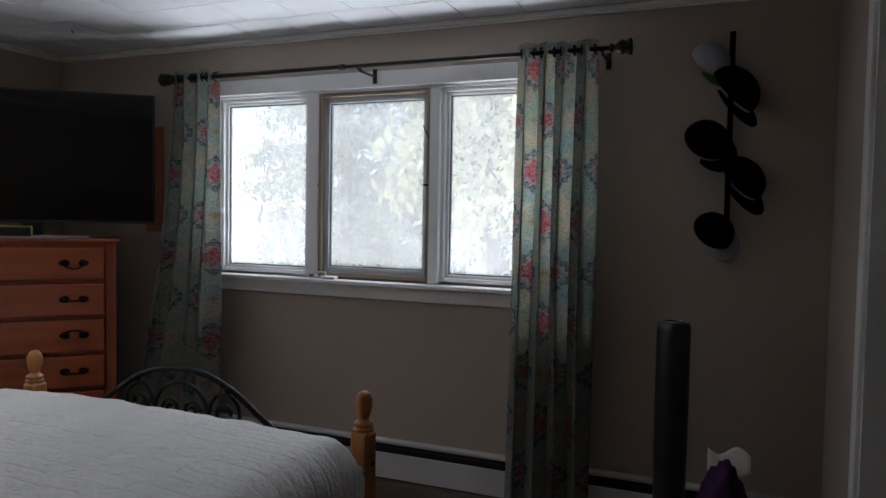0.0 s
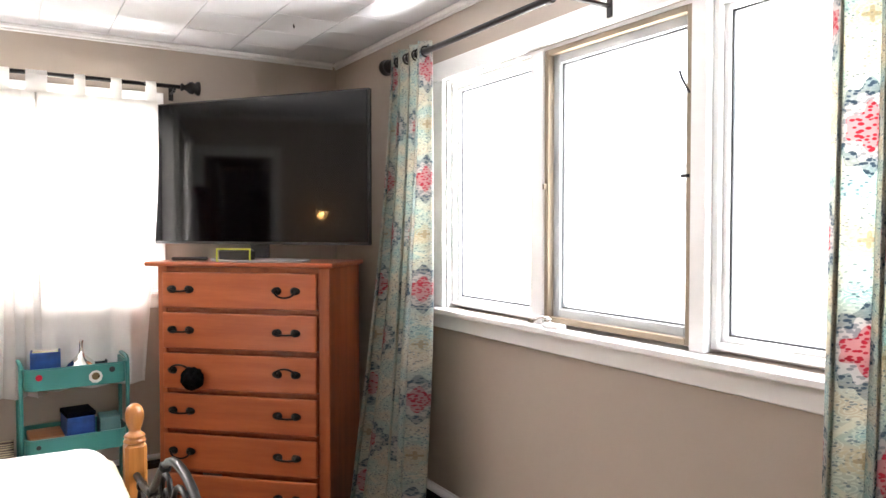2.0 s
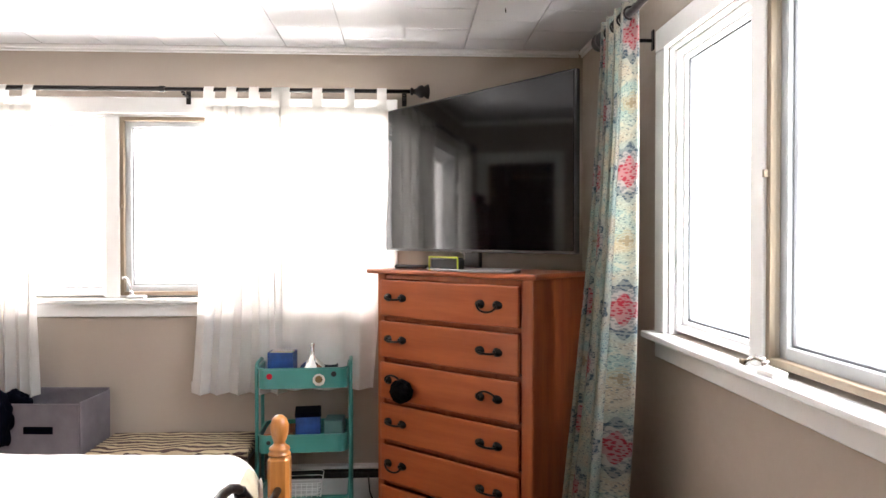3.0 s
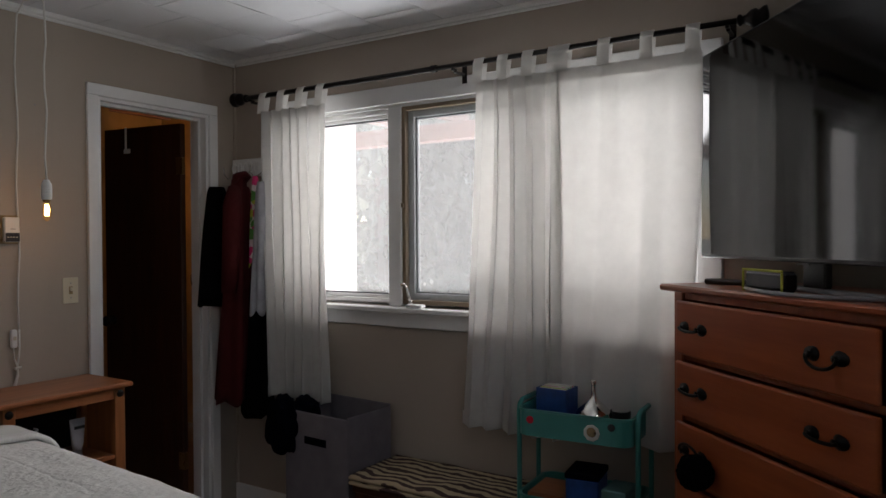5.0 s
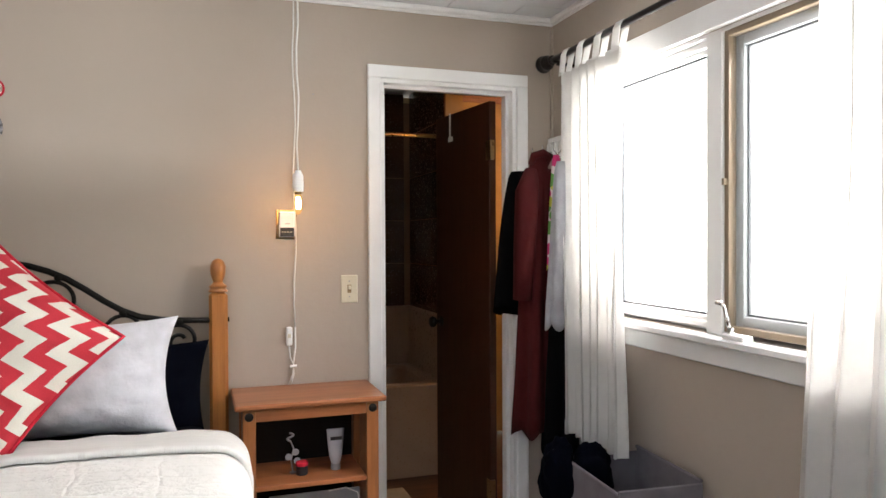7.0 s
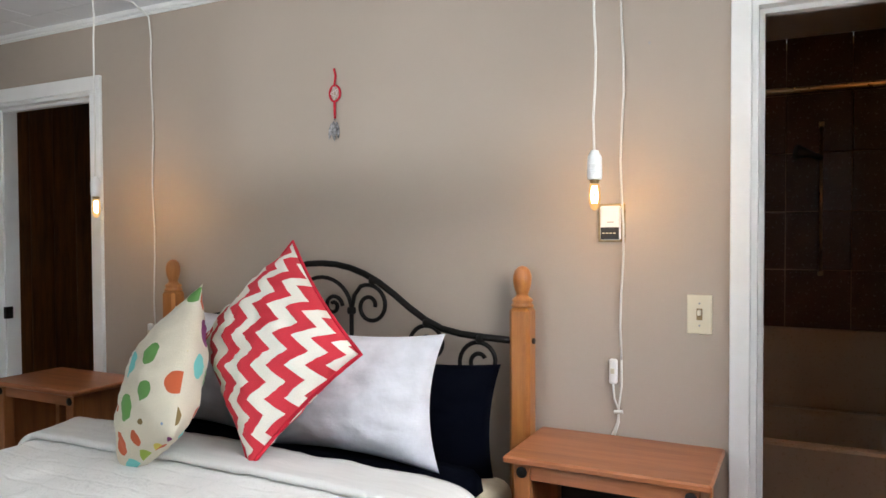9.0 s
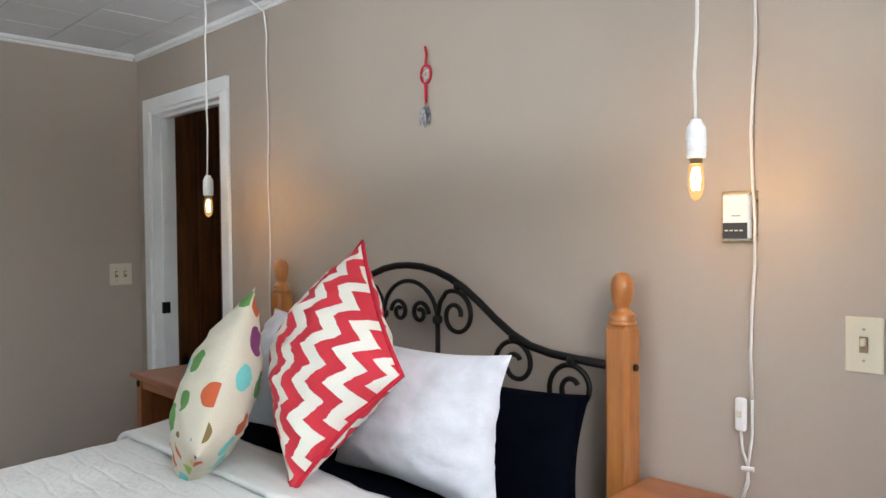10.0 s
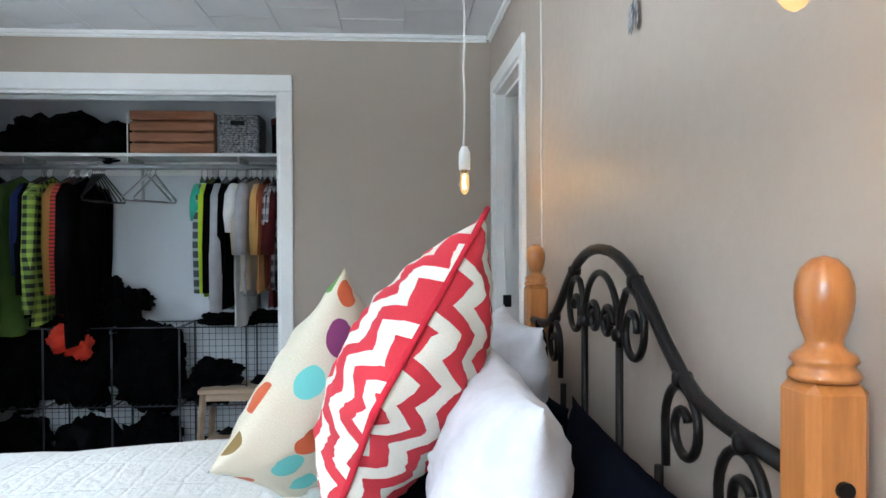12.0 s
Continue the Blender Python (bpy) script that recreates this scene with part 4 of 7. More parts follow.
def tab_curtain(top, bottom, zbot, folds, amp, tabs, label, cloth, phase):
    ztop = ROD_W - 0.085
    c, p, f = pleated("tab_top_curtain", pose(XW, 0, 0, 0, 0, 90), top, bottom, ztop, zbot, 0.125, folds, amp, M_SHEER, label, cloth, phase, 30, 120)
    thicken(p, 0.0008)
    for i in range(tabs):
        u = (i + 0.5) / tabs if tabs > 2 else i
        a = top[0] + (top[1] - top[0]) * (0.06 + 0.88 * (i / (tabs - 1)))
        pts = [(a, -0.140, ztop - 0.01), (a, -0.130, ROD_W - 0.01), (a, -0.118, ROD_W + 0.013), (a, -0.104, ROD_W + 0.013), (a, -0.094, ROD_W - 0.01), (a, -0.112, ztop - 0.01)]
        bm = bmesh.new()
        vs = [[bm.verts.new(Vector(q) + Vector((s * 0.024, 0, 0))) for q in pts] for s in (-1, 1)]
        for k in range(len(pts) - 1):
            bm.faces.new((vs[0][k], vs[1][k], vs[1][k + 1], vs[0][k + 1]))
        thicken(part("tab", bm, M_SHEER, c), 0.0012)
    g = bmesh.new()
    sheet(80, 1, lambda u, v: f(u, 0.0) + Vector((0, -0.003, 0.055 * v + 0.002)), bm=g)
    part("hem", g, M_SHEER, c, smooth=True)
    g = bmesh.new()
    sheet(80, 1, lambda u, v: f(u, 1.0) + Vector((0, -0.003, -0.05 + 0.05 * v)), bm=g)
    part("header", g, M_SHEER, c, smooth=True)


tab_curtain((0.165, 0.605), (0.205, 0.610), 0.640, 7, 0.026, 4, "narrow white tab-top curtain gathered in thin folds beside the coats", 0.9, 0.3)
tab_curtain((1.43, 1.81), (1.345, 1.83), 0.637, 5, 0.025, 4, "white tab-top curtain in soft folds halfway along the side window", 1.0, 1.1)
tab_curtain((1.795, 2.345), (1.80, 2.275), 0.655, 3, 0.012, 4, "white tab-top curtain drawn flat across the side window", 0.7, 2.0)

# ---- bed ----
BX, PX = -1.86, 0.755


def bed_post(parent, x, y, top):
    """Square post with chamfered edges, turned neck and egg-shaped finial."""
    s, zn = 0.034, top - 0.128
    b = bmesh.new()
    box(b, x - s, x + s, y - s, y + s, 0, zn, 0.011)
    q = part("post", b, M_HONEY, parent)
    pr = [(0.034, 0), (0.036, 0.005), (0.033, 0.010), (0.029, 0.015), (0.034, 0.020), (0.031, 0.026), (0.023, 0.031), (0.0185, 0.037), (0.0185, 0.042), (0.0225, 0.052), (0.0265, 0.066), (0.0290, 0.083), (0.0285, 0.099), (0.0235, 0.115), (0.013, 0.1255), (0.001, 0.129)]
    part("finial", lathe(pr, 28, (x, y, zn)), M_HONEY, q, smooth=True)
    o = 1 if x < BX else -1
    side = -o
    part("bolt_cap", tube([(x + side * s, y, zn - 0.105), (x + side * (s + 0.006), y, zn - 0.105)], 0.009, 12), M_BLACK, q)


def hook_curve(cx, cz, r, a0, turns, way, tail=None, n=34):
    pts = []
    for i in range(n):
        f = i / (n - 1)
        a = a0 + way * 2 * math.pi * turns * f
        rr = r * (1 - 0.74 * f ** 0.85)
        pts.append((cx + rr * math.cos(a), cz + rr * math.sin(a)))
    return (tail or []) + pts


RAIL = [(0, 0.0), (0.06, -0.003), (0.12, -0.014), (0.18, -0.034), (0.24, -0.063), (0.30, -0.102), (0.36, -0.145), (0.42, -0.182), (0.48, -0.207), (0.55, -0.220), (0.63, -0.226), (0.725, -0.230)]


def iron_panel(parent, y, zpeak, zlow):
    up = lambda x, z: (BX + x, y, zpeak + z)
    full = [(-a, b) for a, b in RAIL[::-1]] + RAIL[1:]
    part("top_rail", tube([up(a, b) for a, b in full], 0.0115, 10), M_BLACK, parent, smooth=True)
    part("lower_rail", tube([(BX - 0.725, y, zlow), (BX + 0.725, y, zlow)], 0.010, 8), M_BLACK, parent, smooth=True)
    for s in (-1, 1):
        part("bar", tube([(BX + s * 0.125, y, zlow), (BX + s * 0.125, y, zpeak - 0.13)], 0.008, 8), M_BLACK, parent, smooth=True)
        part("bar", tube([(BX + s * 0.33, y, zlow), (BX + s * 0.33, y, zpeak - 0.35)], 0.008, 8), M_BLACK, parent, smooth=True)
        curves = [
            hook_curve(0.048, -0.150, 0.040, 0.0, 1.35, 1),
            [(0.125, -0.20), (0.127, -0.15), (0.137, -0.110), (0.160, -0.082)] + hook_curve(0.202, -0.145, 0.078, 2.1, 1.35, -1),
            hook_curve(0.430, -0.262, 0.076, math.pi * 1.1, 1.45, -1, [(0.36, -0.34)]),
            hook_curve(0.618, -0.305, 0.076, math.pi * 1.1, 1.45, -1, [(0.548, -0.385)]),
        ]
        for c in curves:
            part("scroll", tube([up(s * a, b) for a, b in c], 0.0075, 8), M_BLACK, parent, smooth=True)
        for a, b in ((0.215, -0.052), (0.425, -0.186), (0.618, -0.227), (0.125, -0.16)):
            part("collar", lathe([(0.013, -0.012), (0.016, -0.006), (0.016, 0.006), (0.013, 0.012)], 12, up(s * a, b - 0.004)), M_BLACK, parent, smooth=True)
    # inner arch between the two bars
    arch = [(0.125 * math.cos(a), -0.165 + 0.115 * math.sin(a)) for a in [math.pi * k / 16 for k in range(17)]]
    part("arch", tube([up(a, b) for a, b in arch], 0.0075, 8), M_BLACK, parent, smooth=True)


bed = thing("bed", "bed with honey pine posts and black wrought-iron scroll panels", "bed")
head = part("head_rail", boxes((BX - PX + 0.035, BX + PX - 0.035, -0.095, -0.065, 0.33, 0.47), bevel=0.004), M_HONEYX, bed)
for sx in (-1, 1):
    bed_post(bed, BX + sx * PX, -0.095, 1.340)
    bed_post(bed, BX + sx * PX, 2.03, 0.853)
    part("side_rail", boxes((BX + sx * PX - 0.014, BX + sx * PX + 0.014, -0.045, 1.995, 0.28, 0.42), bevel=0.004), M_HONEY, bed)
iron_panel(bed, -0.08, 1.337, 0.56)
iron_panel(bed, 2.03, 0.852, 0.30)
part("box_spring", boxes((BX - 0.735, BX + 0.735, -0.035, 1.97, 0.22, 0.44), bevel=0.03), M_BEIGE, bed)

part_mattress = thing("mattress", "thick mattress in a creased beige fitted sheet", "mattress")
bm = bmesh.new()
box(bm, BX - 0.76, BX + 0.76, -0.03, 1.97, 0.442, 0.70, 0.05, seg=4)
part("mattress_body", bm, M_BEIGE, part_mattress, smooth=True)


def spread(x0, x1, y0, y1, ztop, drop, r, puff, rise=0.0, reach=None, nx=90, ny=90):
    """Cloth lying over the mattress and hanging down both sides and the foot."""
    W, L = x1 - x0, y1 - y0
    gx, gy = drop + r * 0.57, drop + r * 0.57

    def edge(s, lo, hi):
        """Place and fall for arc length s along a section that falls at lo and hi."""
        if s < lo + r:
            d = lo + r - s
            return (lo + r - r * math.sin(min(d / r, math.pi / 2)), -(r - r * math.cos(min(d / r, math.pi / 2))) - max(0, d - r * math.pi / 2))
        if s > hi - r:
            d = s - hi + r
            return (hi - r + r * math.sin(min(d / r, math.pi / 2)), -(r - r * math.cos(min(d / r, math.pi / 2))) - max(0, d - r * math.pi / 2))
        return (s, 0.0)

    def f(u, v):
        s = x0 - gx + (W + 2 * gx) * u
        t = y0 + ((L + gy) if reach is None else reach - y0) * v
        x, zx = edge(s, x0, x1)
        y, zy = edge(t, y0 - 9, y1)
        z = ztop + min(zx, zy) if min(zx, zy) < -r else ztop + zx + zy
        c = Vector((x, y, z))
        mid = math.sin(math.pi * min(1, max(0, (x - x0) / W))) ** 0.6
        c.z += rise * max(0.0, 1 - y / 1.3) + puff * mid + 0.012 * noise.noise(Vector((x * 2.2, y * 2.2, 1))) + 0.006 * noise.noise(Vector((x * 9, y * 5, 2))) + 0.003 * noise.noise(Vector((x * 22 + y * 9, y * 16, 4)))
        fall = max(0, -zx - r * 0.6)
        sgn = -1 if s < (x0 + x1) / 2 else 1
        c.x += sgn * fall * (0.03 + 0.06 * math.sin(t * 11 + sgn)) * (0.5 + 0.5 * noise.noise(Vector((t * 3, 4, 0)))) if fall else 0
        return c

    return sheet(nx, ny, f, lambda u, v: (x0 - gx + (W + 2 * gx) * u, y0 + (L + gy) * v))


bl = thing("blanket", "thin navy blanket laid flat under the quilt", "blanket")
thicken(part("blanket_cloth", spread(BX - 0.715, BX + 0.745, 0.13, 1.94, 0.712, 0.20, 0.05, 0.008, rise=0.055, nx=60, ny=50), M_NAVY, bl, smooth=True), 0.006)
ql = thing("quilt", "rumpled white cotton quilt stitched in rows, spread over the bed", "quilt")
qbm = spread(BX - 0.825, BX + 0.795, 0.395, 1.955, 0.722, 0.36, 0.10, 0.024, rise=0.06, nx=120, ny=110)
thicken(part("quilt_cloth", qbm, M_QUILT, ql, smooth=True), 0.016, 0.0)


thicken(part("folded_edge", spread(BX - 0.831, BX + 0.801, 0.37, 1.965, 0.744, 0.30, 0.10, 0.026, rise=0.058, reach=0.54, nx=120, ny=10), M_QUILT, ql, smooth=True), 0.018)


def cushion(name, w, h, t, m, material, label, category="pillow", pipe=None, corner=0.10, n=30, seed=0.0):
    e = thing(name, label, category, at=m)

    def outline(a, b):
        k = corner
        return a * w / 2 * (1 - k * (1 - b * b)), b * h / 2 * (1 - k * (1 - a * a))

    def side(sign):
        def f(u, v):
            a, b = 2 * u - 1, 2 * v - 1
            x, y = outline(a, b)
            p = max(0.0, (1 - abs(a) ** 2.6) * (1 - abs(b) ** 2.6)) ** 0.72
            edge = min(1 - abs(a), 1 - abs(b))
            cre = 0.05 * t * noise.noise(Vector((a * 4, b * 4, seed + sign))) * min(1, edge * 8) + 0.03 * t * noise.noise(Vector((a * 11, b * 11, seed)))
            return Vector((x, y, sign * (t / 2 * p) + cre * (1 if edge > 0.001 else 0)))
        return f

    arc = lambda q: (2 * q - 1) * (1 + 0.20 * (2 * q - 1) ** 4) * 0.5
    bm = sheet(n, n, side(1), lambda u, v: (arc(u) * w, arc(v) * h))
    sheet(n, n, lambda u, v: side(-1)(1 - u, v), lambda u, v: (arc(1 - u) * w + 0.37, arc(v) * h), bm=bm)
    bmesh.ops.remove_doubles(bm, verts=bm.verts, dist=0.0006)
    bmesh.ops.recalc_face_normals(bm, faces=bm.faces)
    part("cover", bm, material, e, smooth=True)
    if pipe is not None:
        loop = []
        for k in range(4 * 14 + 1):
            q = k / 14
            s = int(q) % 4
            r = 2 * (q - int(q)) - 1
            a, b = ((r, -1), (1, r), (-r, 1), (-1, -r))[s]
            x, y = outline(a, b)
            loop.append((x, y, 0))
        part("piping", tube(loop, 0.006, 6), pipe, e, smooth=True)
    return e


def axes_pose(c, u, v):
    """A pose at c with local x along u and local y about along v."""
    u = Vector(u).normalized()
    nrm = u.cross(Vector(v)).normalized()
    v = nrm.cross(u)
    m = Matrix((u, v, nrm)).transposed().to_4x4()
    m.translation = Vector(c)
    return m


cushion("pillow", 0.66, 0.40, 0.22, axes_pose((-2.15, 0.185, 0.955), (-1, 0.02, 0), (0, -0.04, 0.40)), M_SHEETW, "plump white pillow leaning at the iron headboard", corner=0.13, seed=3)
cushion("pillow", 0.56, 0.42, 0.26, axes_pose((-1.53, 0.115, 0.975), (-1, 0.0, 0), (0, -0.16, 0.36)), M_SHEETW, "plump white pillow half hidden behind the cushions", corner=0.10, seed=7)
cushion("pillow", 0.66, 0.40, 0.15, axes_pose((-2.25, 0.010, 0.845), (-1, 0, 0), (0, -0.03, 0.42)), M_NAVY, "dark navy pillow standing behind the white one", corner=0.10, seed=11)
cushion("pillow", 0.66, 0.40, 0.15, axes_pose((-1.47, 0.005, 0.79), (-1, 0, 0), (0, -0.07, 0.42)), M_NAVY, "dark navy pillow standing against the headboard", corner=0.10, seed=12)
cushion("cushion", 0.455, 0.545, 0.25, axes_pose((-1.978, 0.327, 1.105), (-0.286, -0.100, 0.308), (0.408, -0.217, 0.303)), M_CHEV, "square cushion in red and cream zigzags standing on its corner", "cushion", M_REDPIPE, 0.08, seed=21)
cushion("cushion", 0.45, 0.475, 0.20, axes_pose((-1.715, 0.512, 0.998), (0.288, -0.106, -0.179), (0.200, -0.264, 0.326)), M_DOTS, "oatmeal cushion printed with coloured dots leaning on the zigzag one", "cushion", None, 0.09, seed=31)


# ---- chest of drawers with the television ----
CH = pose(-3.78, 2.27, 0, 0, 0, 46.8)
CW, CD, CZ = 0.92, 0.43, 1.27
chest = thing("chest_of_drawers", "tall red-stained pine chest of drawers with black iron pulls", "chest of drawers", at=CH)
part("top", boxes((-0.022, CW + 0.022, -0.022, CD, CZ - 0.022, CZ), bevel=0.006), M_CHEST, chest)
part("side_panel", boxes((0.045, 0.065, 0.001, CD - 0.005, 0.0, CZ - 0.0225), bevel=0.002), M_CHESTV, chest)
part("side_panel", boxes((CW - 0.020, CW, 0.001, CD - 0.005, 0.0, CZ - 0.0225), bevel=0.002), M_CHESTV, chest)
part("back_panel", boxes((0.0655, CW - 0.0205, CD - 0.012, CD - 0.006, 0.02, CZ - 0.0225)), M_CHESTV, chest)
part("stile", boxes((0.045, 0.090, -0.006, 0.0005, 0.0, CZ - 0.0225), bevel=0.002), M_CHESTV, chest)
part("stile", boxes((CW - 0.052, CW, -0.006, 0.0005, 0.0, CZ - 0.0225), bevel=0.002), M_CHESTV, chest)
for i in range(7):
    z = 1.245 - i * 0.1945
    part("rail", boxes((0.0905, CW - 0.0525, 0.004, 0.030, z - 0.020, z)), M_CHESTV, chest)
part("skirt", boxes((0.0905, CW - 0.0525, -0.006, 0.003, 0.0, 0.055), bevel=0.002), M_CHEST, chest)


def pull(parent, x, z, mode):
    """Black iron pull: two pointed leaf rosettes and a bail that hangs, or has flipped up."""
    leafs = []
    for sx in (-1, 1):
        bm = lathe([(0.001, -0.004), (0.017, -0.003), (0.019, 0.002), (0.011, 0.007), (0.006, 0.015), (0.009, 0.019), (0.001, 0.021)], 12)
        for v in bm.verts:
            if v.co.z < 0.004 and sx * v.co.x > 0:
                v.co.x *= 1.7
        bmesh.ops.transform(bm, matrix=pose(x + sx * 0.040, -0.022, z, 90, 0, 0), verts=bm.verts)
        leafs.append(part("rosette", bm, M_BLACK, parent if not leafs else leafs[0], smooth=True))
    leafs[0].name = "pull"
    s = {"down": -1, "up": 1, "flat": -0.25}[mode]
    pts = [(x + 0.050 * math.cos(a), -0.040 - 0.006 * math.sin(a), z + s * 0.030 * math.sin(a)) for a in [math.pi * k / 10 for k in range(11)]]
    part("bail", tube(pts, 0.0048, 6), M_BLACK, leafs[0], smooth=True)


modes = [("flat", "down"), ("flat", "flat"), ("up", "up"), ("flat", "flat"), ("down", "flat"), ("flat", "down")]
for i, (ml, mr) in enumerate(modes):
    z1 = 1.222 - i * 0.1945
    bm = bmesh.new()
    box(bm, 0.075, CW - 0.058, -0.022, -0.0065, z1 - 0.172, z1, 0.007, seg=2)
    d = part("drawer", bm, M_CHEST, chest)
    pull(d, 0.175, z1 - 0.082, ml)
    pull(d, CW - 0.205, z1 - 0.082, mr)

pom = thing("pompom", "dark woolly pompom hanging from a drawer pull", "pompom", at=CH)
bm = bmesh.new()
bmesh.ops.create_icosphere(bm, subdivisions=4, radius=0.052)
for v in bm.verts:
    v.co *= 1 + 0.16 * noise.noise(v.co * 60) + 0.08 * noise.noise(v.co * 160)
bmesh.ops.translate(bm, vec=(0.265, -0.075, 0.725), verts=bm.verts)
part("ball", bm, M_BLKCLOTH, pom)
part("string", tube([(0.215, -0.04, 0.76), (0.235, -0.055, 0.745), (0.262, -0.073, 0.735)], 0.003, 5), M_BLKCLOTH, pom)

TVM = pose(-3.995, 2.326, 0, 0, 0, 37.3)
tv = thing("television", "large flat black television on a low stand", "television", at=TVM)
TW = 1.237
part("frame", boxes((0, TW, 0.0035, 0.030, 1.353, 2.064), bevel=0.004), M_PLASTIC, tv)
part("screen", boxes((0.009, TW - 0.009, 0.0, 0.003, 1.366, 2.055)), M_SCREEN, tv)
part("back_box", boxes((0.25, TW - 0.25, 0.031, 0.085, 1.38, 1.75), bevel=0.015), M_PLASTIC, tv)
part("neck", boxes((TW / 2 - 0.05, TW / 2 + 0.05, 0.031, 0.055, 1.285, 1.42), bevel=0.004), M_PLASTIC, tv)
pts = [(TW / 2 + 0.27 * math.cos(a), 0.05 - 0.155 * math.sin(a), CZ + 0.006) for a in [math.pi * k / 24 for k in range(25)]]
part("stand_foot", tube(pts, 0.0065, 6), M_GREYPL, tv, smooth=True)
part("stand_bar", boxes((TW / 2 - 0.27, TW / 2 + 0.27, 0.035, 0.07, CZ + 0.001, CZ + 0.014), bevel=0.003), M_GREYPL, tv)
part("sensor", boxes((TW / 2 - 0.03, TW / 2 + 0.03, 0.0, 0.003, 1.347, 1.3525)), M_PLASTIC, tv)

spk = thing("speaker", "small black loudspeaker with a lime green rim", "speaker", at=CH @ pose(0.33, 0.035, CZ, 0, 0, -6))
part("body", boxes((0.004, 0.186, 0.006, 0.055, 0.004, 0.060), bevel=0.010), M_PLASTIC, spk)
part("rim", boxes((0, 0.19, 0.0, 0.0055, 0.0, 0.007), (0, 0.19, 0.0, 0.0055, 0.058, 0.065), (0, 0.007, 0.0, 0.0055, 0.0075, 0.0575), (0.183, 0.19, 0.0, 0.0055, 0.0075, 0.0575), bevel=0.0015), M_LIME, spk)
rm = thing("remote_control", "black remote control lying on the chest top", "remote control", at=CH @ pose(0.05, 0.10, CZ, 0, 0, 20))
part("case", boxes((0, 0.17, 0, 0.045, 0.0, 0.018), bevel=0.005), M_PLASTIC, rm)
nf = thing("picture_frame", "narrow reddish wooden frame on the wall behind the television", "frame", at=pose(-3.34, YN, 0))
part("frame", boxes((0, 0.12, -0.025, -0.002, 1.30, 1.93), bevel=0.004), M_CHESTV, nf)

# ---- utility cart ----
CART = pose(-3.715, 1.735, 0, 0, 0, 93)
cart = thing("utility_cart", "teal enamelled steel cart with three trays beside the chest", "cart", at=CART)
LW, LD = 0.42, 0.30


def rounded(x0, x1, y0, y1, r, n=5):
    pts = []
    for cx, cy, a0 in ((x1 - r, y1 - r, 0), (x0 + r, y1 - r, 90), (x0 + r, y0 + r, 180), (x1 - r, y0 + r, 270)):
        for k in range(n + 1):
            a = radians(a0 + 90 * k / n)
            pts.append((cx + r * math.cos(a), cy + r * math.sin(a)))
    return pts


def tray_mesh(x0, x1, y0, y1, z0, z1, r, t=0.004, flare=0.0):
    bm = bmesh.new()
    rings = []
    for inset, z in ((0.0 + flare, z0), (0.0, z1), (-0.006, z1 + 0.002), (-0.006, z1 + 0.008), (t, z1 + 0.008), (t + flare, z0 + t)):
        rings.append([bm.verts.new((x, y, z)) for x, y in rounded(x0 + inset, x1 - inset, y0 + inset, y1 - inset, max(0.004, r - inset))])
    for a, b in zip(rings, rings[1:]):
        for k in range(len(a)):
            bm.faces.new((a[k], a[(k + 1) % len(a)], b[(k + 1) % len(a)], b[k]))
    bm.faces.new(rings[0][::-1])
    bm.faces.new(rings[-1])
    return bm


for z0, z1 in ((0.705, 0.795), (0.400, 0.478), (0.100, 0.178)):
    part("tray", tray_mesh(0, LW, 0, LD, z0, z1, 0.045), M_TEAL, cart)
for x in (-0.012, LW + 0.012):
    part("upright", tube([(x, 0.055, 0.06), (x, 0.055, 0.785), (x, 0.062, 0.805), (x, 0.085, 0.815), (x, LD - 0.085, 0.815), (x, LD - 0.062, 0.805), (x, LD - 0.055, 0.785), (x, LD - 0.055, 0.06)], 0.0095, 10), M_TEAL, cart, smooth=True)
for x in (0, LW):
    for y in (0.055, LD - 0.055):
        part("castor", lathe([(0.028, -0.011), (0.030, -0.006), (0.030, 0.006), (0.028, 0.011)], 14, turn=pose(x, y, 0.031, 0, 90, 20)), M_PLASTIC, cart)
for x, z, mt, r in ((0.055, 0.765, M_REDPIPE, 0.014), (0.355, 0.772, M_PLASTIC, 0.013), (0.05, 0.452, M_PLASTIC, 0.010)):
    part("sticker", lathe([(r, -0.0015), (r, 0.0015)], 14, turn=pose(x, -0.004, z, 90, 0, 0)), mt, cart)
part("sticker", lathe([(0.030, -0.0015), (0.027, 0.0015)], 9, turn=pose(0.285, -0.004, 0.745, 90, 0, 0)), M_PAPER, cart, "round pale sticker with a worn dark print")
part("sticker", lathe([(0.018, -0.001), (0.016, 0.001)], 9, turn=pose(0.285, -0.0065, 0.748, 90, 0, 0)), M_BRASS, cart)


def item(name, label, cat, x, y, z, rz=0, at=CART):
    return thing(name, label, cat, at=at @ pose(x, y, z, 0, 0, rz))


b = item("folder_box", "blue card box packed with paper folders", "box", 0.03, 0.12, 0.709, -6)
part("carton", boxes((0, 0.125, 0, 0.004, 0, 0.150), (0, 0.125, 0.096, 0.10, 0, 0.150), (0, 0.004, 0.0045, 0.0955, 0, 0.150), (0.121, 0.125, 0.0045, 0.0955, 0, 0.150), (0.004, 0.121, 0.0045, 0.0955, 0, 0.004)), M_BLUE, b)
for i in range(9):
    part("sheaf", boxes((0.010, 0.115, 0.008 + i * 0.0095, 0.0145 + i * 0.0095, 0.005, 0.150 + 0.006 * random.random())), (M_PAPER, M_LIME, M_PAPER, M_PINK)[i % 4], b)
fl = item("bottle", "silvered glass bottle with a round belly and narrow neck", "bottle", 0.245, 0.15, 0.709)
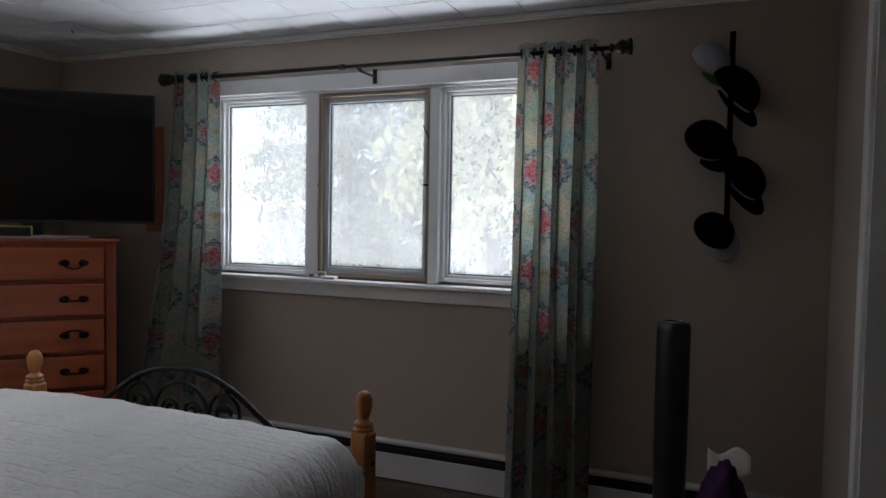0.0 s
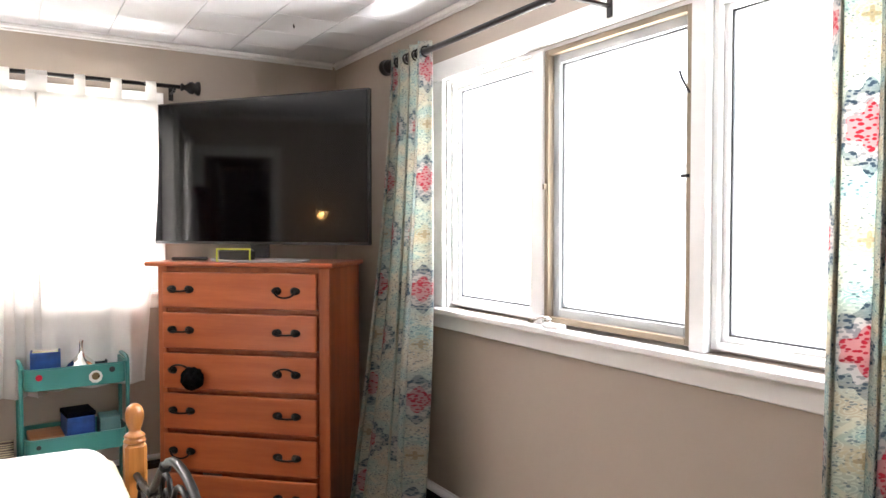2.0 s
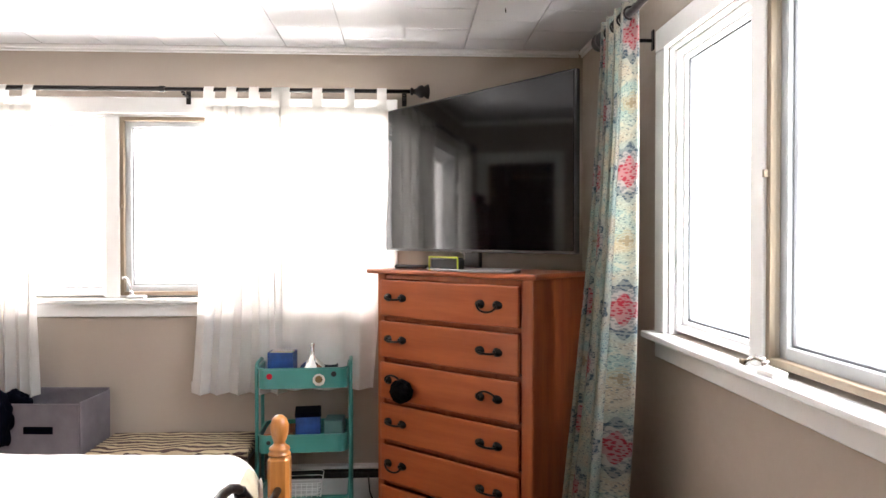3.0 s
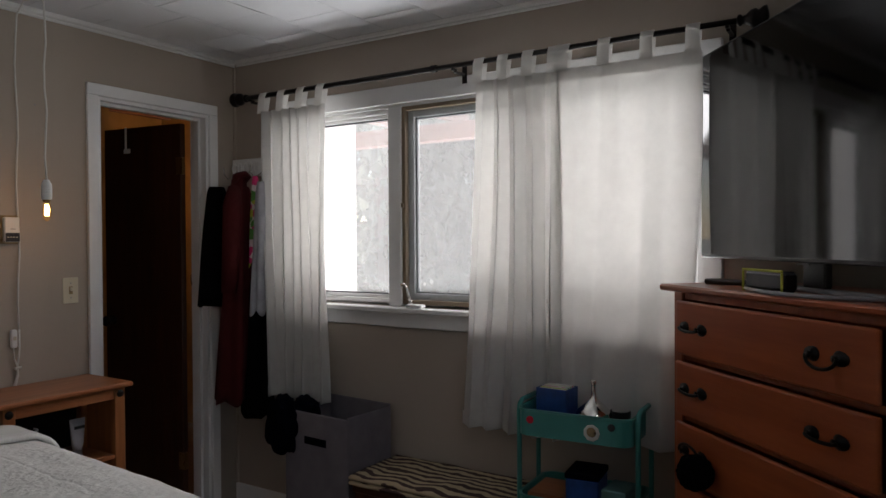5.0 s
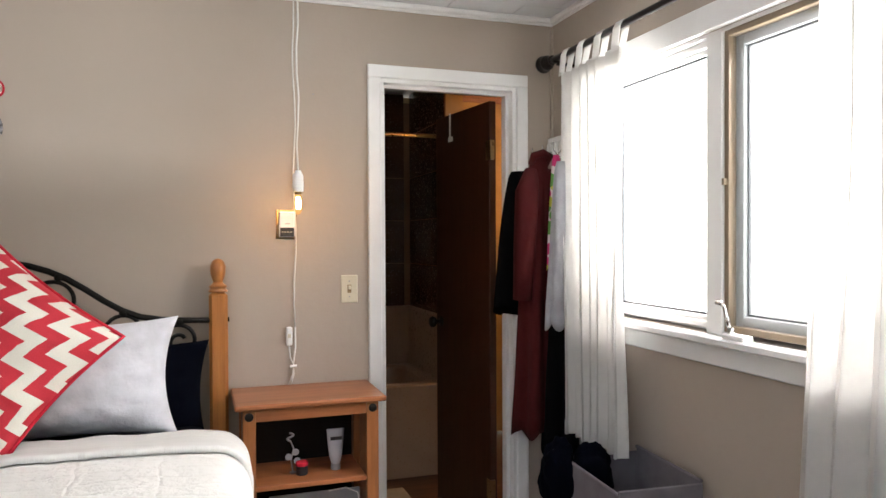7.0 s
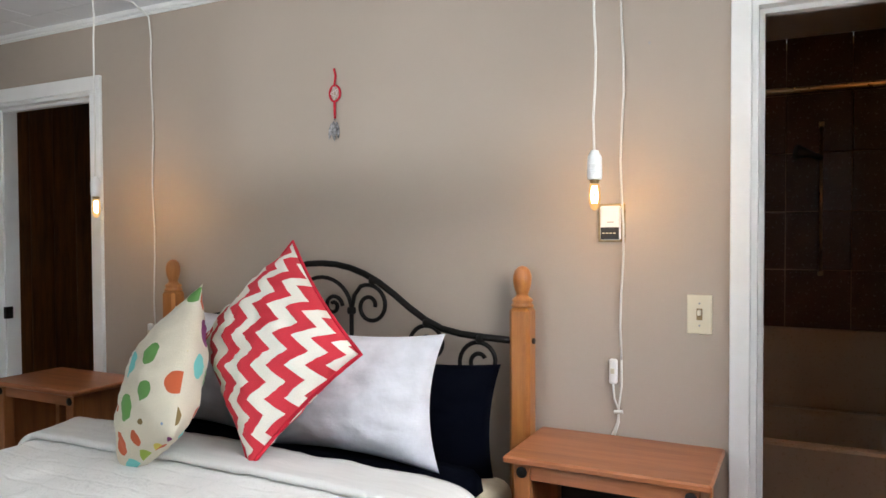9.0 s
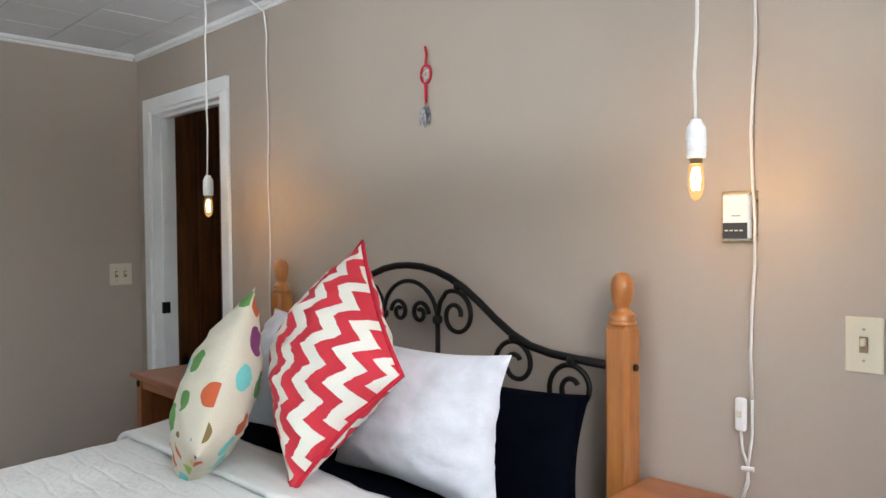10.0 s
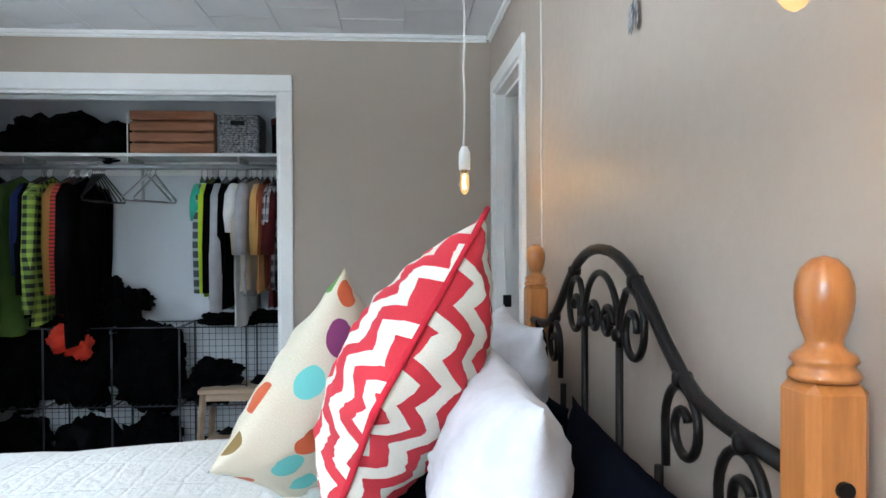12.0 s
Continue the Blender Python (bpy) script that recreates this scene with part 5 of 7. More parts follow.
part("body", lathe([(0.035, 0), (0.040, 0.01), (0.046, 0.03), (0.063, 0.052), (0.066, 0.066), (0.056, 0.084), (0.034, 0.104), (0.018, 0.118), (0.011, 0.135), (0.009, 0.155), (0.009, 0.172), (0.012, 0.186), (0.011, 0.190)], 28), M_SILVER, fl, smooth=True)
b = item("bowl", "small pale dish in the top tray", "dish", 0.16, 0.06, 0.709)
part("dish", lathe([(0.02, 0), (0.022, 0.004), (0.045, 0.028), (0.047, 0.030), (0.042, 0.027), (0.018, 0.008)], 20), M_WHITECLOTH, b)
b = item("mug", "black mug standing in the top tray", "mug", 0.33, 0.20, 0.709)
part("cup", lathe([(0.032, 0), (0.036, 0.005), (0.038, 0.075), (0.036, 0.078), (0.033, 0.074), (0.030, 0.01)], 20), M_PLASTIC, b)
b = item("storage_box", "dark blue patterned box in the middle tray", "box", 0.17, 0.05, 0.404, 4)
part("carton", boxes((0, 0.12, 0, 0.15, 0, 0.15), bevel=0.004), M_BLUE, b)
part("lid", boxes((-0.003, 0.123, -0.003, 0.153, 0.1505, 0.172), bevel=0.003), M_NAVY, b)
b = item("storage_box", "small grey-green box in the middle tray", "box", 0.305, 0.04, 0.404, -4)
part("carton", boxes((0, 0.09, 0, 0.13, 0, 0.135), bevel=0.004), plain("grey_green_card", (0.07, 0.16, 0.16), 0.5), b)
b = item("notebook", "stack of brown notebooks in the middle tray", "notebook", 0.02, 0.05, 0.404, 0)
for k in range(3):
    part("book", boxes((0, 0.14, 0.002 * k, 0.19, k * 0.0255, k * 0.0255 + 0.025), bevel=0.002), (M_CHESTV, M_PLASTIC, M_HONEYX)[k], b)
b = item("basket", "white wire basket in the bottom tray", "basket", 0.06, 0.04, 0.104)
for k in range(6):
    z = 0.006 + k * 0.026
    x0, x1, y0, y1 = -0.01 * k * 0.3, 0.22 + 0.01 * k * 0.3, 0, 0.2
    lp = [(x, y, z) for x, y in rounded(x0, x1, y0, y1, 0.03)]
    part("wire", tube(lp + lp[:1], 0.0022, 5), M_WHITE, b)
for k in range(9):
    part("wire", tube([(0.01 + k * 0.025, 0, 0.006), (0.008 + k * 0.026, -0.001, 0.136)], 0.002, 5), M_WHITE, b)

cb = thing("cable", "loose black cable lying on the floor by the cart", "cable")
part("lead", tube([(-3.98, 2.24, 0.20), (-3.92, 2.25, 0.14), (-3.88, 2.28, 0.08), (-3.90, 2.30, 0.006), (-3.82, 2.22, 0.006), (-3.75, 2.26, 0.006)], 0.004, 6), M_BLACK, cb, smooth=True)

# ---- bench, hamper, rack with clothes ----
bn = thing("trunk_bench", "low dark wooden bench under the window", "bench", at=pose(-4.045, 0.96, 0))
part("seat", boxes((0, 0.34, 0, 0.72, 0.35, 0.385), bevel=0.004), M_DOORW, bn)
part("apron", boxes((0.302, 0.322, 0.02, 0.70, 0.27, 0.3495)), M_DOORW, bn)
for x in (0.01, 0.29):
    for y in (0.01, 0.67):
        part("leg", boxes((x, x + 0.04, y, y + 0.04, 0, 0.3495)), M_DOORW, bn)
mt = thing("woven_mat", "folded woven mat in brown and cream zebra stripes on the bench", "mat", at=pose(-4.04, 0.95, 0.386))
for k in range(2):
    bm = bmesh.new()
    sheet(24, 40, lambda u, v: Vector((0.345 * u, 0.74 * v, 0.008 + k * 0.022 + 0.006 * noise.noise(Vector((u * 3, v * 6, k))) - (0.006 if u > 0.97 else 0))), bm=bm)
    o = part("layer", bm, M_ZEBRA, mt, smooth=True)
    thicken(o, 0.012)

hp = thing("hamper", "open square grey felt hamper on the floor", "hamper", at=pose(-4.050, 0.535, 0, 0, 0, -4))
HX, HY2 = 0.29, 0.40
part("wall_panel", boxes((0, HX, 0, 0.008, 0.012, 0.640), bevel=0.003), M_GREYCLOTH, hp)
part("wall_panel", boxes((0, HX, HY2 - 0.008, HY2, 0.012, 0.650), bevel=0.003), M_GREYCLOTH, hp)
part("wall_panel", boxes((0, 0.008, 0.0085, HY2 - 0.0085, 0.012, 0.655), bevel=0.003), M_GREYCLOTH, hp)
part("wall_panel", boxes((HX - 0.008, HX, 0.0085, HY2 - 0.0085, 0.012, 0.635), bevel=0.003), M_GREYCLOTH, hp)
part("bottom", boxes((0, HX, 0, HY2, 0, 0.0115)), M_GREYCLOTH, hp)
# navy plate on the uncut felt paints the dark of a handle opening
part("handle_hole_shade", boxes((HX + 0.0005, HX + 0.003, 0.13, 0.27, 0.50, 0.535), bevel=0.001), M_NAVY, hp)
for sx, z in ((HX - 0.004, 0.636), (0.004, 0.656)):
    part("binding", tube([(sx, 0.004, z), (sx, HY2 - 0.004, z)], 0.006, 6), M_GREYCLOTH, hp)


def lump(name, parent, c, s, material, seed, rough=0.25, sub=4):
    """A soft heap of cloth."""
    bm = bmesh.new()
    bmesh.ops.create_icosphere(bm, subdivisions=sub, radius=1)
    off = Vector((seed * 3.1, seed * 1.7, seed))
    for v in bm.verts:
        d = 1 + rough * noise.noise(v.co * 1.6 + off) + rough * 0.6 * noise.noise(v.co * 4 + off) + rough * 0.25 * noise.noise(v.co * 9 + off)
        v.co = Vector((v.co.x * s[0], v.co.y * s[1], max(v.co.z, -0.75) * s[2])) * d + Vector(c)
    return part(name, bm, material, parent, smooth=True)


lump("worn_cloth", hp, (0.20, 0.04, 0.58), (0.07, 0.07, 0.11), M_NAVY, 3)
hk = thing("laundry", "crumpled blue and brown laundry hanging over the hamper edge", "laundry", at=pose(-3.77, 0.54, 0.0))
lump("sleeve", hk, (0.03, -0.02, 0.56), (0.06, 0.08, 0.14), M_NAVY, 5)
lump("sock", hk, (0.02, 0.0, 0.50), (0.03, 0.035, 0.05), M_CHESTV, 6)

rk = thing("coat_rack", "white carved rack with wire hooks on the wall corner", "coat rack", at=pose(XW, 0, 0))
part("plate", boxes((0.013, 0.030, -0.145, 0.16, 1.765, 1.860), bevel=0.003), M_WHITE, rk)
for k in range(7):
    y = -0.125 + k * 0.042
    ring = [(0.033, y + 0.016 * math.cos(a), 1.812 + 0.026 * math.sin(a)) for a in [2 * math.pi * q / 10 for q in range(11)]]
    part("carving", tube(ring, 0.0035, 5), M_WHITE, rk)
for y in (-0.10, 0.0, 0.10):
    part("hook", tube([(0.03, y, 1.80), (0.06, y, 1.77), (0.10, y, 1.75), (0.125, y, 1.775), (0.128, y, 1.81)], 0.003, 6), M_CHROME, rk, smooth=True)


def hung(name, label, cat, at, w0, w1, z0, z1, depth, material, seed, folds=6, slant=0.0):
    """A garment hung from one hook: narrow at the top, flaring in folds, rounded in section."""
    g = thing(name, label, cat, at=at)

    def f(u, v):
        a = 2 * math.pi * u
        z = z0 + (z1 - z0) * v
        k = (1 - v) ** 0.55
        w = w1 + (w0 - w1) * k
        d = depth * (0.35 + 0.65 * k)
        r = 1 + 0.22 * math.sin(folds * a + seed) * k + 0.12 * noise.noise(Vector((math.cos(a) * 2, math.sin(a) * 2, z * 3 + seed)))
        return Vector((d / 2 * math.cos(a) * r, w / 2 * math.sin(a) * r + slant * (1 - v), z + 0.02 * math.sin(folds * a) * (1 - v)))

    bm = sheet(56, 24, f)
    bmesh.ops.remove_doubles(bm, verts=bm.verts, dist=0.0005)
    bmesh.ops.holes_fill(bm, edges=[e for e in bm.edges if e.is_boundary])
    part("garment", bm, material, g, smooth=True)
    if z1 - z0 > 0.9 and w0 > 0.145:
        for sx in (-1, 1):
            part("sleeve", tube([(sx * depth * 0.18, 0.0, z1 - 0.07), (sx * depth * 0.38, 0.02 * sx, z1 - 0.16), (sx * depth * 0.46, 0.02, z1 - 0.38), (sx * depth * 0.50, 0.01, z1 - 0.60)], 0.045, 10, taper=[0.7, 1.1, 1.0, 0.85]), material, g, smooth=True)
        part("collar", tube([(-0.03, 0, z1 - 0.04), (-0.035, 0.03, z1 - 0.01), (0, 0.045, z1), (0.035, 0.03, z1 - 0.01), (0.03, 0, z1 - 0.04)], 0.016, 8), material, g, smooth=True)
    return g


hung("coat", "black padded coat hanging from the rack", "coat", pose(-3.865, -0.065, 0), 0.14, 0.08, 1.10, 1.70, 0.22, M_BLKCLOTH, 1, 3)
hung("bathrobe", "burgundy towelling bathrobe hanging from the rack", "robe", pose(-3.880, 0.085, 0), 0.185, 0.05, 0.60, 1.76, 0.16, M_BURG, 2, 5, -0.06)
hung("dress", "pink and green floral dress hanging from the rack", "dress", pose(-3.925, 0.155, 0), 0.04, 0.025, 1.30, 1.75, 0.07, M_PINK, 3, 4)
hung("shirt", "pale grey shirt hanging from the rack", "shirt", pose(-3.93, 0.195, 0), 0.055, 0.03, 1.06, 1.72, 0.13, M_LGREY, 4, 4)
hung("jacket", "dark jacket hanging low behind the other clothes", "jacket", pose(-3.95, 0.13, 0), 0.14, 0.08, 0.53, 1.22, 0.15, M_BLKCLOTH, 6, 4)

# ---- nightstands ----
def nightstand(m, label):
    n = thing("nightstand", label, "nightstand", "nightstands by the bed", m)
    w, d, z = 0.545, 0.335, 0.83
    part("top", boxes((0, w, 0, d, z - 0.020, z), bevel=0.005), M_HONEYX, n)
    for x in (0.028, w - 0.073):
        for y in (0.02, d - 0.065):
            part("leg", boxes((x, x + 0.045, y, y + 0.045, 0, z - 0.0205), bevel=0.002), M_STAND, n)
    part("apron", boxes((0.0735, w - 0.0735, d - 0.045, d - 0.028, z - 0.066, z - 0.0205)), M_HONEYX, n)
    part("shelf", boxes((0.0735, w - 0.0735, 0.02, d - 0.025, 0.515, 0.533), bevel=0.002), M_HONEYX, n)
    part("side_board", boxes((0.035, 0.047, 0.0655, d - 0.0655, 0.10, z - 0.0205)), M_STAND, n)
    part("side_board", boxes((w - 0.047, w - 0.035, 0.0655, d - 0.0655, 0.10, z - 0.0205)), M_STAND, n)
    # back coloured black to hold the deep shade inside the stand
    part("shaded_back_board", boxes((0.0735, w - 0.0735, 0.022, 0.03, 0.10, z - 0.0205)), M_BLACK, n)
    part("shelf", boxes((0.0735, w - 0.0735, 0.031, d - 0.03, 0.12, 0.14)), M_HONEYX, n)
    for x in (0.05, w - 0.05):
        part("stud", lathe([(0.016, 0), (0.015, 0.003), (0.008, 0.006), (0.001, 0.007)], 12, turn=pose(x, d - 0.0195, z - 0.045, -90, 0, 0)), M_BLACK, n)
    return n


NS = pose(-3.205, -0.148, 0)
nightstand(NS, "honey pine nightstand with an open shelf by the bathroom door")
nightstand(pose(-0.875, -0.140, 0), "honey pine nightstand by the dark hall doorway")
it = thing("lotion_tube", "clear and white lotion tube standing on its cap", "lotion tube", at=NS @ pose(0.17, 0.20, 0.534))
part("cap", lathe([(0.018, 0), (0.019, 0.002), (0.018, 0.024)], 16), M_GREYPL, it)
bm = bmesh.new()
rings = []
for z, a, b_ in ((0.0245, 0.017, 0.017), (0.05, 0.024, 0.020), (0.10, 0.030, 0.014), (0.155, 0.034, 0.003)):
    rings.append([bm.verts.new((a * math.cos(2 * math.pi * k / 18), b_ * math.sin(2 * math.pi * k / 18), z)) for k in range(18)])
for a, b_ in zip(rings, rings[1:]):
    for k in range(18):
        bm.faces.new((a[k], a[(k + 1) % 18], b_[(k + 1) % 18], b_[k]))
bm.faces.new(rings[0][::-1]), bm.faces.new(rings[-1])
part("tube_body", bm, M_LGREY, it, smooth=True)
part("print_band", boxes((-0.022, 0.022, 0.0165, 0.0175, 0.115, 0.128)), M_PLASTIC, it)
it = thing("jar", "small red and dark jar on the shelf", "jar", at=NS @ pose(0.30, 0.22, 0.534))
part("glass", lathe([(0.02, 0), (0.022, 0.004), (0.022, 0.03), (0.018, 0.034)], 16), M_PLASTIC, it)
part("lid", lathe([(0.023, 0.0345), (0.023, 0.046), (0.020, 0.048)], 16), M_REDPIPE, it)
it = thing("figurine", "small pale wire ornament with discs on the shelf", "ornament", at=NS @ pose(0.33, 0.19, 0.534))
part("base", lathe([(0.012, 0), (0.012, 0.003), (0.003, 0.005)], 12), M_GREYPL, it)
part("stem", tube([(0, 0, 0.004), (0.006, 0, 0.05), (-0.004, 0, 0.09), (0.008, 0, 0.12)], 0.003, 6), M_GREYPL, it)
for k, (x, z) in enumerate(((-0.016, 0.045), (0.016, 0.062), (-0.010, 0.078))):
    part("disc", lathe([(0.012, -0.002), (0.013, 0), (0.012, 0.002)], 12, turn=pose(x, 0.006, z, 90, 0, 0)), M_GREYPL, it)
part("curl", tube([(0.008 + 0.012 * math.sin(a * 1.5), 0, 0.12 + 0.007 * a) for a in [0.4 * k for k in range(12)]], 0.004, 6), M_GREYPL, it)
it = thing("laptop", "closed silver laptop leaning on the lower shelf", "laptop", at=NS @ pose(0.08, 0.20, 0.141))
part("lid", boxes((0, 0.34, 0.0, 0.010, 0.0, 0.315), bevel=0.004), M_PLASTIC, it)
part("edge", boxes((0, 0.34, 0.0105, 0.016, 0.0, 0.320), bevel=0.002), M_GREYPL, it)
it = thing("charger_cable", "thin white charging cable looping off the shelf", "cable", at=NS)
part("lead", tube([(0.20, 0.22, 0.46), (0.14, 0.25, 0.475), (0.10, 0.27, 0.46), (0.085, 0.28, 0.38), (0.09, 0.27, 0.2)], 0.0025, 6), M_CORD, it, smooth=True)

# ---- pendant lamps on cords ----
def pendant(x, y, zb, xc, label):
    p = thing("pendant_lamp", label, "pendant lamp", "bedside pendants")
    zs = zb + 0.085
    part("socket", lathe([(0.010, 0.078), (0.013, 0.070), (0.018, 0.062), (0.0195, 0.055), (0.0195, 0.004), (0.018, 0.0)], 20, (x, y, zs)), M_WHITE, p, smooth=True)
    for k in range(5):
        part("ridge", lathe([(0.0200, -0.0012), (0.0208, 0), (0.0200, 0.0012)], 16, (x, y, zs + 0.016 + k * 0.006)), M_WHITE, p)
    part("bulb_base", lathe([(0.013, 0.0), (0.0135, -0.004), (0.012, -0.010)], 16, (x, y, zs - 0.0005)), M_BRASS, p)
    part("bulb_glass", lathe([(0.0005, 0), (0.006, 0.003), (0.012, 0.011), (0.0155, 0.025), (0.016, 0.042), (0.015, 0.060), (0.0125, 0.073)], 20, (x, y, zb)), M_AMBER, p, smooth=True)
    for s in (-1, 1):
        part("filament", tube([(x + s * 0.003, y, zb + 0.066), (x + s * 0.0065, y + 0.002, zb + 0.045), (x + s * 0.004, y, zb + 0.022)], 0.0034, 6), M_BULBG, p)
    sway = [(x + 0.004 * math.sin(k * 1.7), y + 0.003 * math.cos(k * 2.1), zs + 0.078 + (H - 0.03 - zs - 0.078) * k / 8) for k in range(9)]
    loop = sway + [(x, y - 0.01, H - 0.006), (x + (xc - x) * 0.3, y - 0.08, H - 0.02), (x + (xc - x) * 0.6, y - 0.17, H - 0.012), (xc, YS + 0.02, H - 0.055), (xc, YS + 0.014, H - 0.10)]
    run = [(xc + 0.005 * math.sin(k * 1.3), YS + 0.008, H - 0.15 - (H - 0.15 - 1.06) * k / 12) for k in range(13)]
    part("cord", tube(loop + run, 0.0035, 6), M_CORD, p, smooth=True)
    part("ceiling_hook", tube([(x, y, H - 0.001), (x, y, H - 0.02), (x + 0.006, y, H - 0.03), (x + 0.012, y, H - 0.022)], 0.002, 5), M_CHROME, p)
    bm = bmesh.new()
    box(bm, xc + 0.012, xc + 0.038, YS + 0.001, YS + 0.020, 0.985, 1.062, 0.008, seg=3)
    part("inline_switch", bm, M_WHITE, p, smooth=True)
    part("rocker", boxes((xc + 0.019, xc + 0.031, YS + 0.0205, YS + 0.0235, 1.018, 1.034), bevel=0.001), M_IVORY, p)
    part("cord", tube([(xc + 0.025, YS + 0.010, 0.985), (xc + 0.022, YS + 0.009, 0.94), (xc + 0.008, YS + 0.009, 0.905), (xc + 0.012, YS + 0.01, 0.87), (xc + 0.028, YS + 0.012, 0.83)], 0.0032, 6), M_CORD, p, smooth=True)
    part("cord", tube([(xc + 0.005 * math.sin(12 * 1.3), YS + 0.008, 1.062), (xc, YS + 0.009, 0.98), (xc + 0.010, YS + 0.009, 0.905), (xc + 0.008, YS + 0.01, 0.87), (xc + 0.020, YS + 0.012, 0.83)], 0.0032, 6), M_CORD, p, smooth=True)
    part("cord_tie", tube([(xc - 0.004, YS + 0.011, 0.903), (xc + 0.022, YS + 0.011, 0.900)], 0.006, 8), M_CORD, p)
    lamp = new("bulb_light", bpy.data.lights.new("bulb_light", "POINT"))
    lamp.data.energy, lamp.data.color, lamp.data.shadow_soft_size = BULB_W, (1.0, 0.52, 0.20), 0.006
    lamp.location = (x, y, zb + 0.045)
    return p


pendant(-2.895, 0.10, 1.502, -2.912, "white socket pendant with a glowing filament bulb on a white cord")
pendant(-0.915, 0.11, 1.507, -0.935, "white socket pendant with a lit filament bulb near the hall doorway")

# ---- things on the walls ----
th = thing("thermostat", "white wall thermostat with a black display on a tan plate", "thermostat", at=pose(-2.88, YS, 1.473))
part("wall_plate", boxes((-0.041, 0.041, 0.001, 0.006, -0.058, 0.058), bevel=0.002), M_BRASS, th)
part("case", boxes((-0.030, 0.030, 0.0065, 0.028, -0.052, 0.050), bevel=0.004), M_WHITE, th)
part("display", boxes((-0.0275, 0.0275, 0.0285, 0.030, -0.050, -0.014)), M_PLASTIC, th)
for k in range(4):
    part("button", boxes((0.015 - k * 0.011, 0.022 - k * 0.011, 0.0305, 0.032, -0.033, -0.030)), M_IVORY, th)
part("print", boxes((-0.012, 0.008, 0.0285, 0.0288, 0.000, 0.003)), M_GREYPL, th)


def light_switch(m, n, label):
    s = thing("light_switch", label, "light switch", at=m)
    w = 0.035 if n == 1 else 0.058
    part("plate", boxes((-w, w, 0.001, 0.006, -0.057, 0.057), bevel=0.002), M_IVORY, s)
    for k in range(n):
        x = 0 if n == 1 else (-0.023 + 0.046 * k)
        part("toggle", boxes((x - 0.005, x + 0.005, 0.0065, 0.018, -0.002, 0.014), bevel=0.0015), M_IVORY, s)
        part("surround", boxes((x - 0.008, x + 0.008, 0.0062, 0.0075, -0.016, 0.0175)), M_BRASS, s)
        for z in (-0.032, 0.032):
            part("screw", lathe([(0.003, 0), (0.003, 0.0015)], 8, turn=pose(x, 0.0062, z, -90, 0, 0)), M_GREYPL, s)
    return s


light_switch(pose(-3.133, YS, 1.207), 1, "ivory single light switch by the bathroom door")
light_switch(pose(XE, -0.048, 1.229, 0, 0, 90), 2, "ivory double light switch in the corner by the hall doorway")

dc = thing("dreamcatcher", "small red dreamcatcher with grey feathers on the wall", "dreamcatcher", at=pose(-1.872, YS + 0.008, 0))
ring = [(0.023 * math.cos(a), 0, 1.952 + 0.029 * math.sin(a)) for a in [2 * math.pi * k / 20 for k in range(21)]]
part("hoop", tube(ring, 0.0038, 6), M_REDPIPE, dc, smooth=True)
for k in range(5):
    a, c_ = 2 * math.pi * k / 5, 2 * math.pi * (k + 2) / 5
    part("web", tube([(0.023 * math.cos(a), 0, 1.952 + 0.029 * math.sin(a)), (0.023 * math.cos(c_), 0, 1.952 + 0.029 * math.sin(c_))], 0.0011, 4), M_CORD, dc)
part("strap", tube([(0.003, 0, 2.042), (-0.003, 0, 2.015), (0.002, 0, 1.982)], 0.0038, 6), M_REDPIPE, dc)
part("strap", tube([(0.002, 0, 1.922), (0.001, 0, 1.88), (0, 0, 1.862)], 0.0045, 6), M_REDPIPE, dc)
part("bead", lathe([(0.001, -0.005), (0.005, 0), (0.001, 0.005)], 10, (0, 0, 1.858)), M_CHROME, dc)
for k, (x, z, tilt) in enumerate(((-0.006, 1.85, 8), (0.003, 1.852, -4), (0.008, 1.846, -14), (0.0, 1.84, 3))):
    bm = bmesh.new()
    pr = [(0.001, 0), (0.006, 0.008), (0.009, 0.025), (0.007, 0.045), (0.001, 0.062)]
    vs = [bm.verts.new((s * w, 0.001 * k, -h)) for s, seq in ((-1, pr), (1, pr[::-1])) for w, h in seq]
    bm.faces.new(vs)
    bmesh.ops.transform(bm, matrix=pose(x, 0.002 * k, z, 0, tilt, 0), verts=bm.verts)
    thicken(part("feather", bm, M_WICKER, dc), 0.0012)
nl = thing("nail", "small nail in the painted wall", "nail", at=pose(-2.99, YS, 2.0))
part("head", lathe([(0.003, 0), (0.003, 0.004)], 8, turn=pose(0, 0, 0, -90, 0, 0)), M_GREYPL, nl)
nl = thing("ceiling_hook", "small dark screw hook in the ceiling", "hook", at=pose(-3.53 * 0.93 - 0.1, 2.86, H))
part("shank", tube([(0, 0, 0.0), (0, 0, -0.018), (0.007, 0, -0.028), (0.013, 0, -0.018)], 0.0022, 6), M_BLACK, nl)

# ---- caps, tower fan and bag in the dark corner ----
hr = thing("cap_rack", "hanging strap holding a column of caps", "cap rack", at=pose(-0.05, YN - 0.02, 0))
part("strap", boxes((-0.012, 0.012, 0.0, 0.004, 1.25, 2.24)), M_BLKCLOTH, hr)


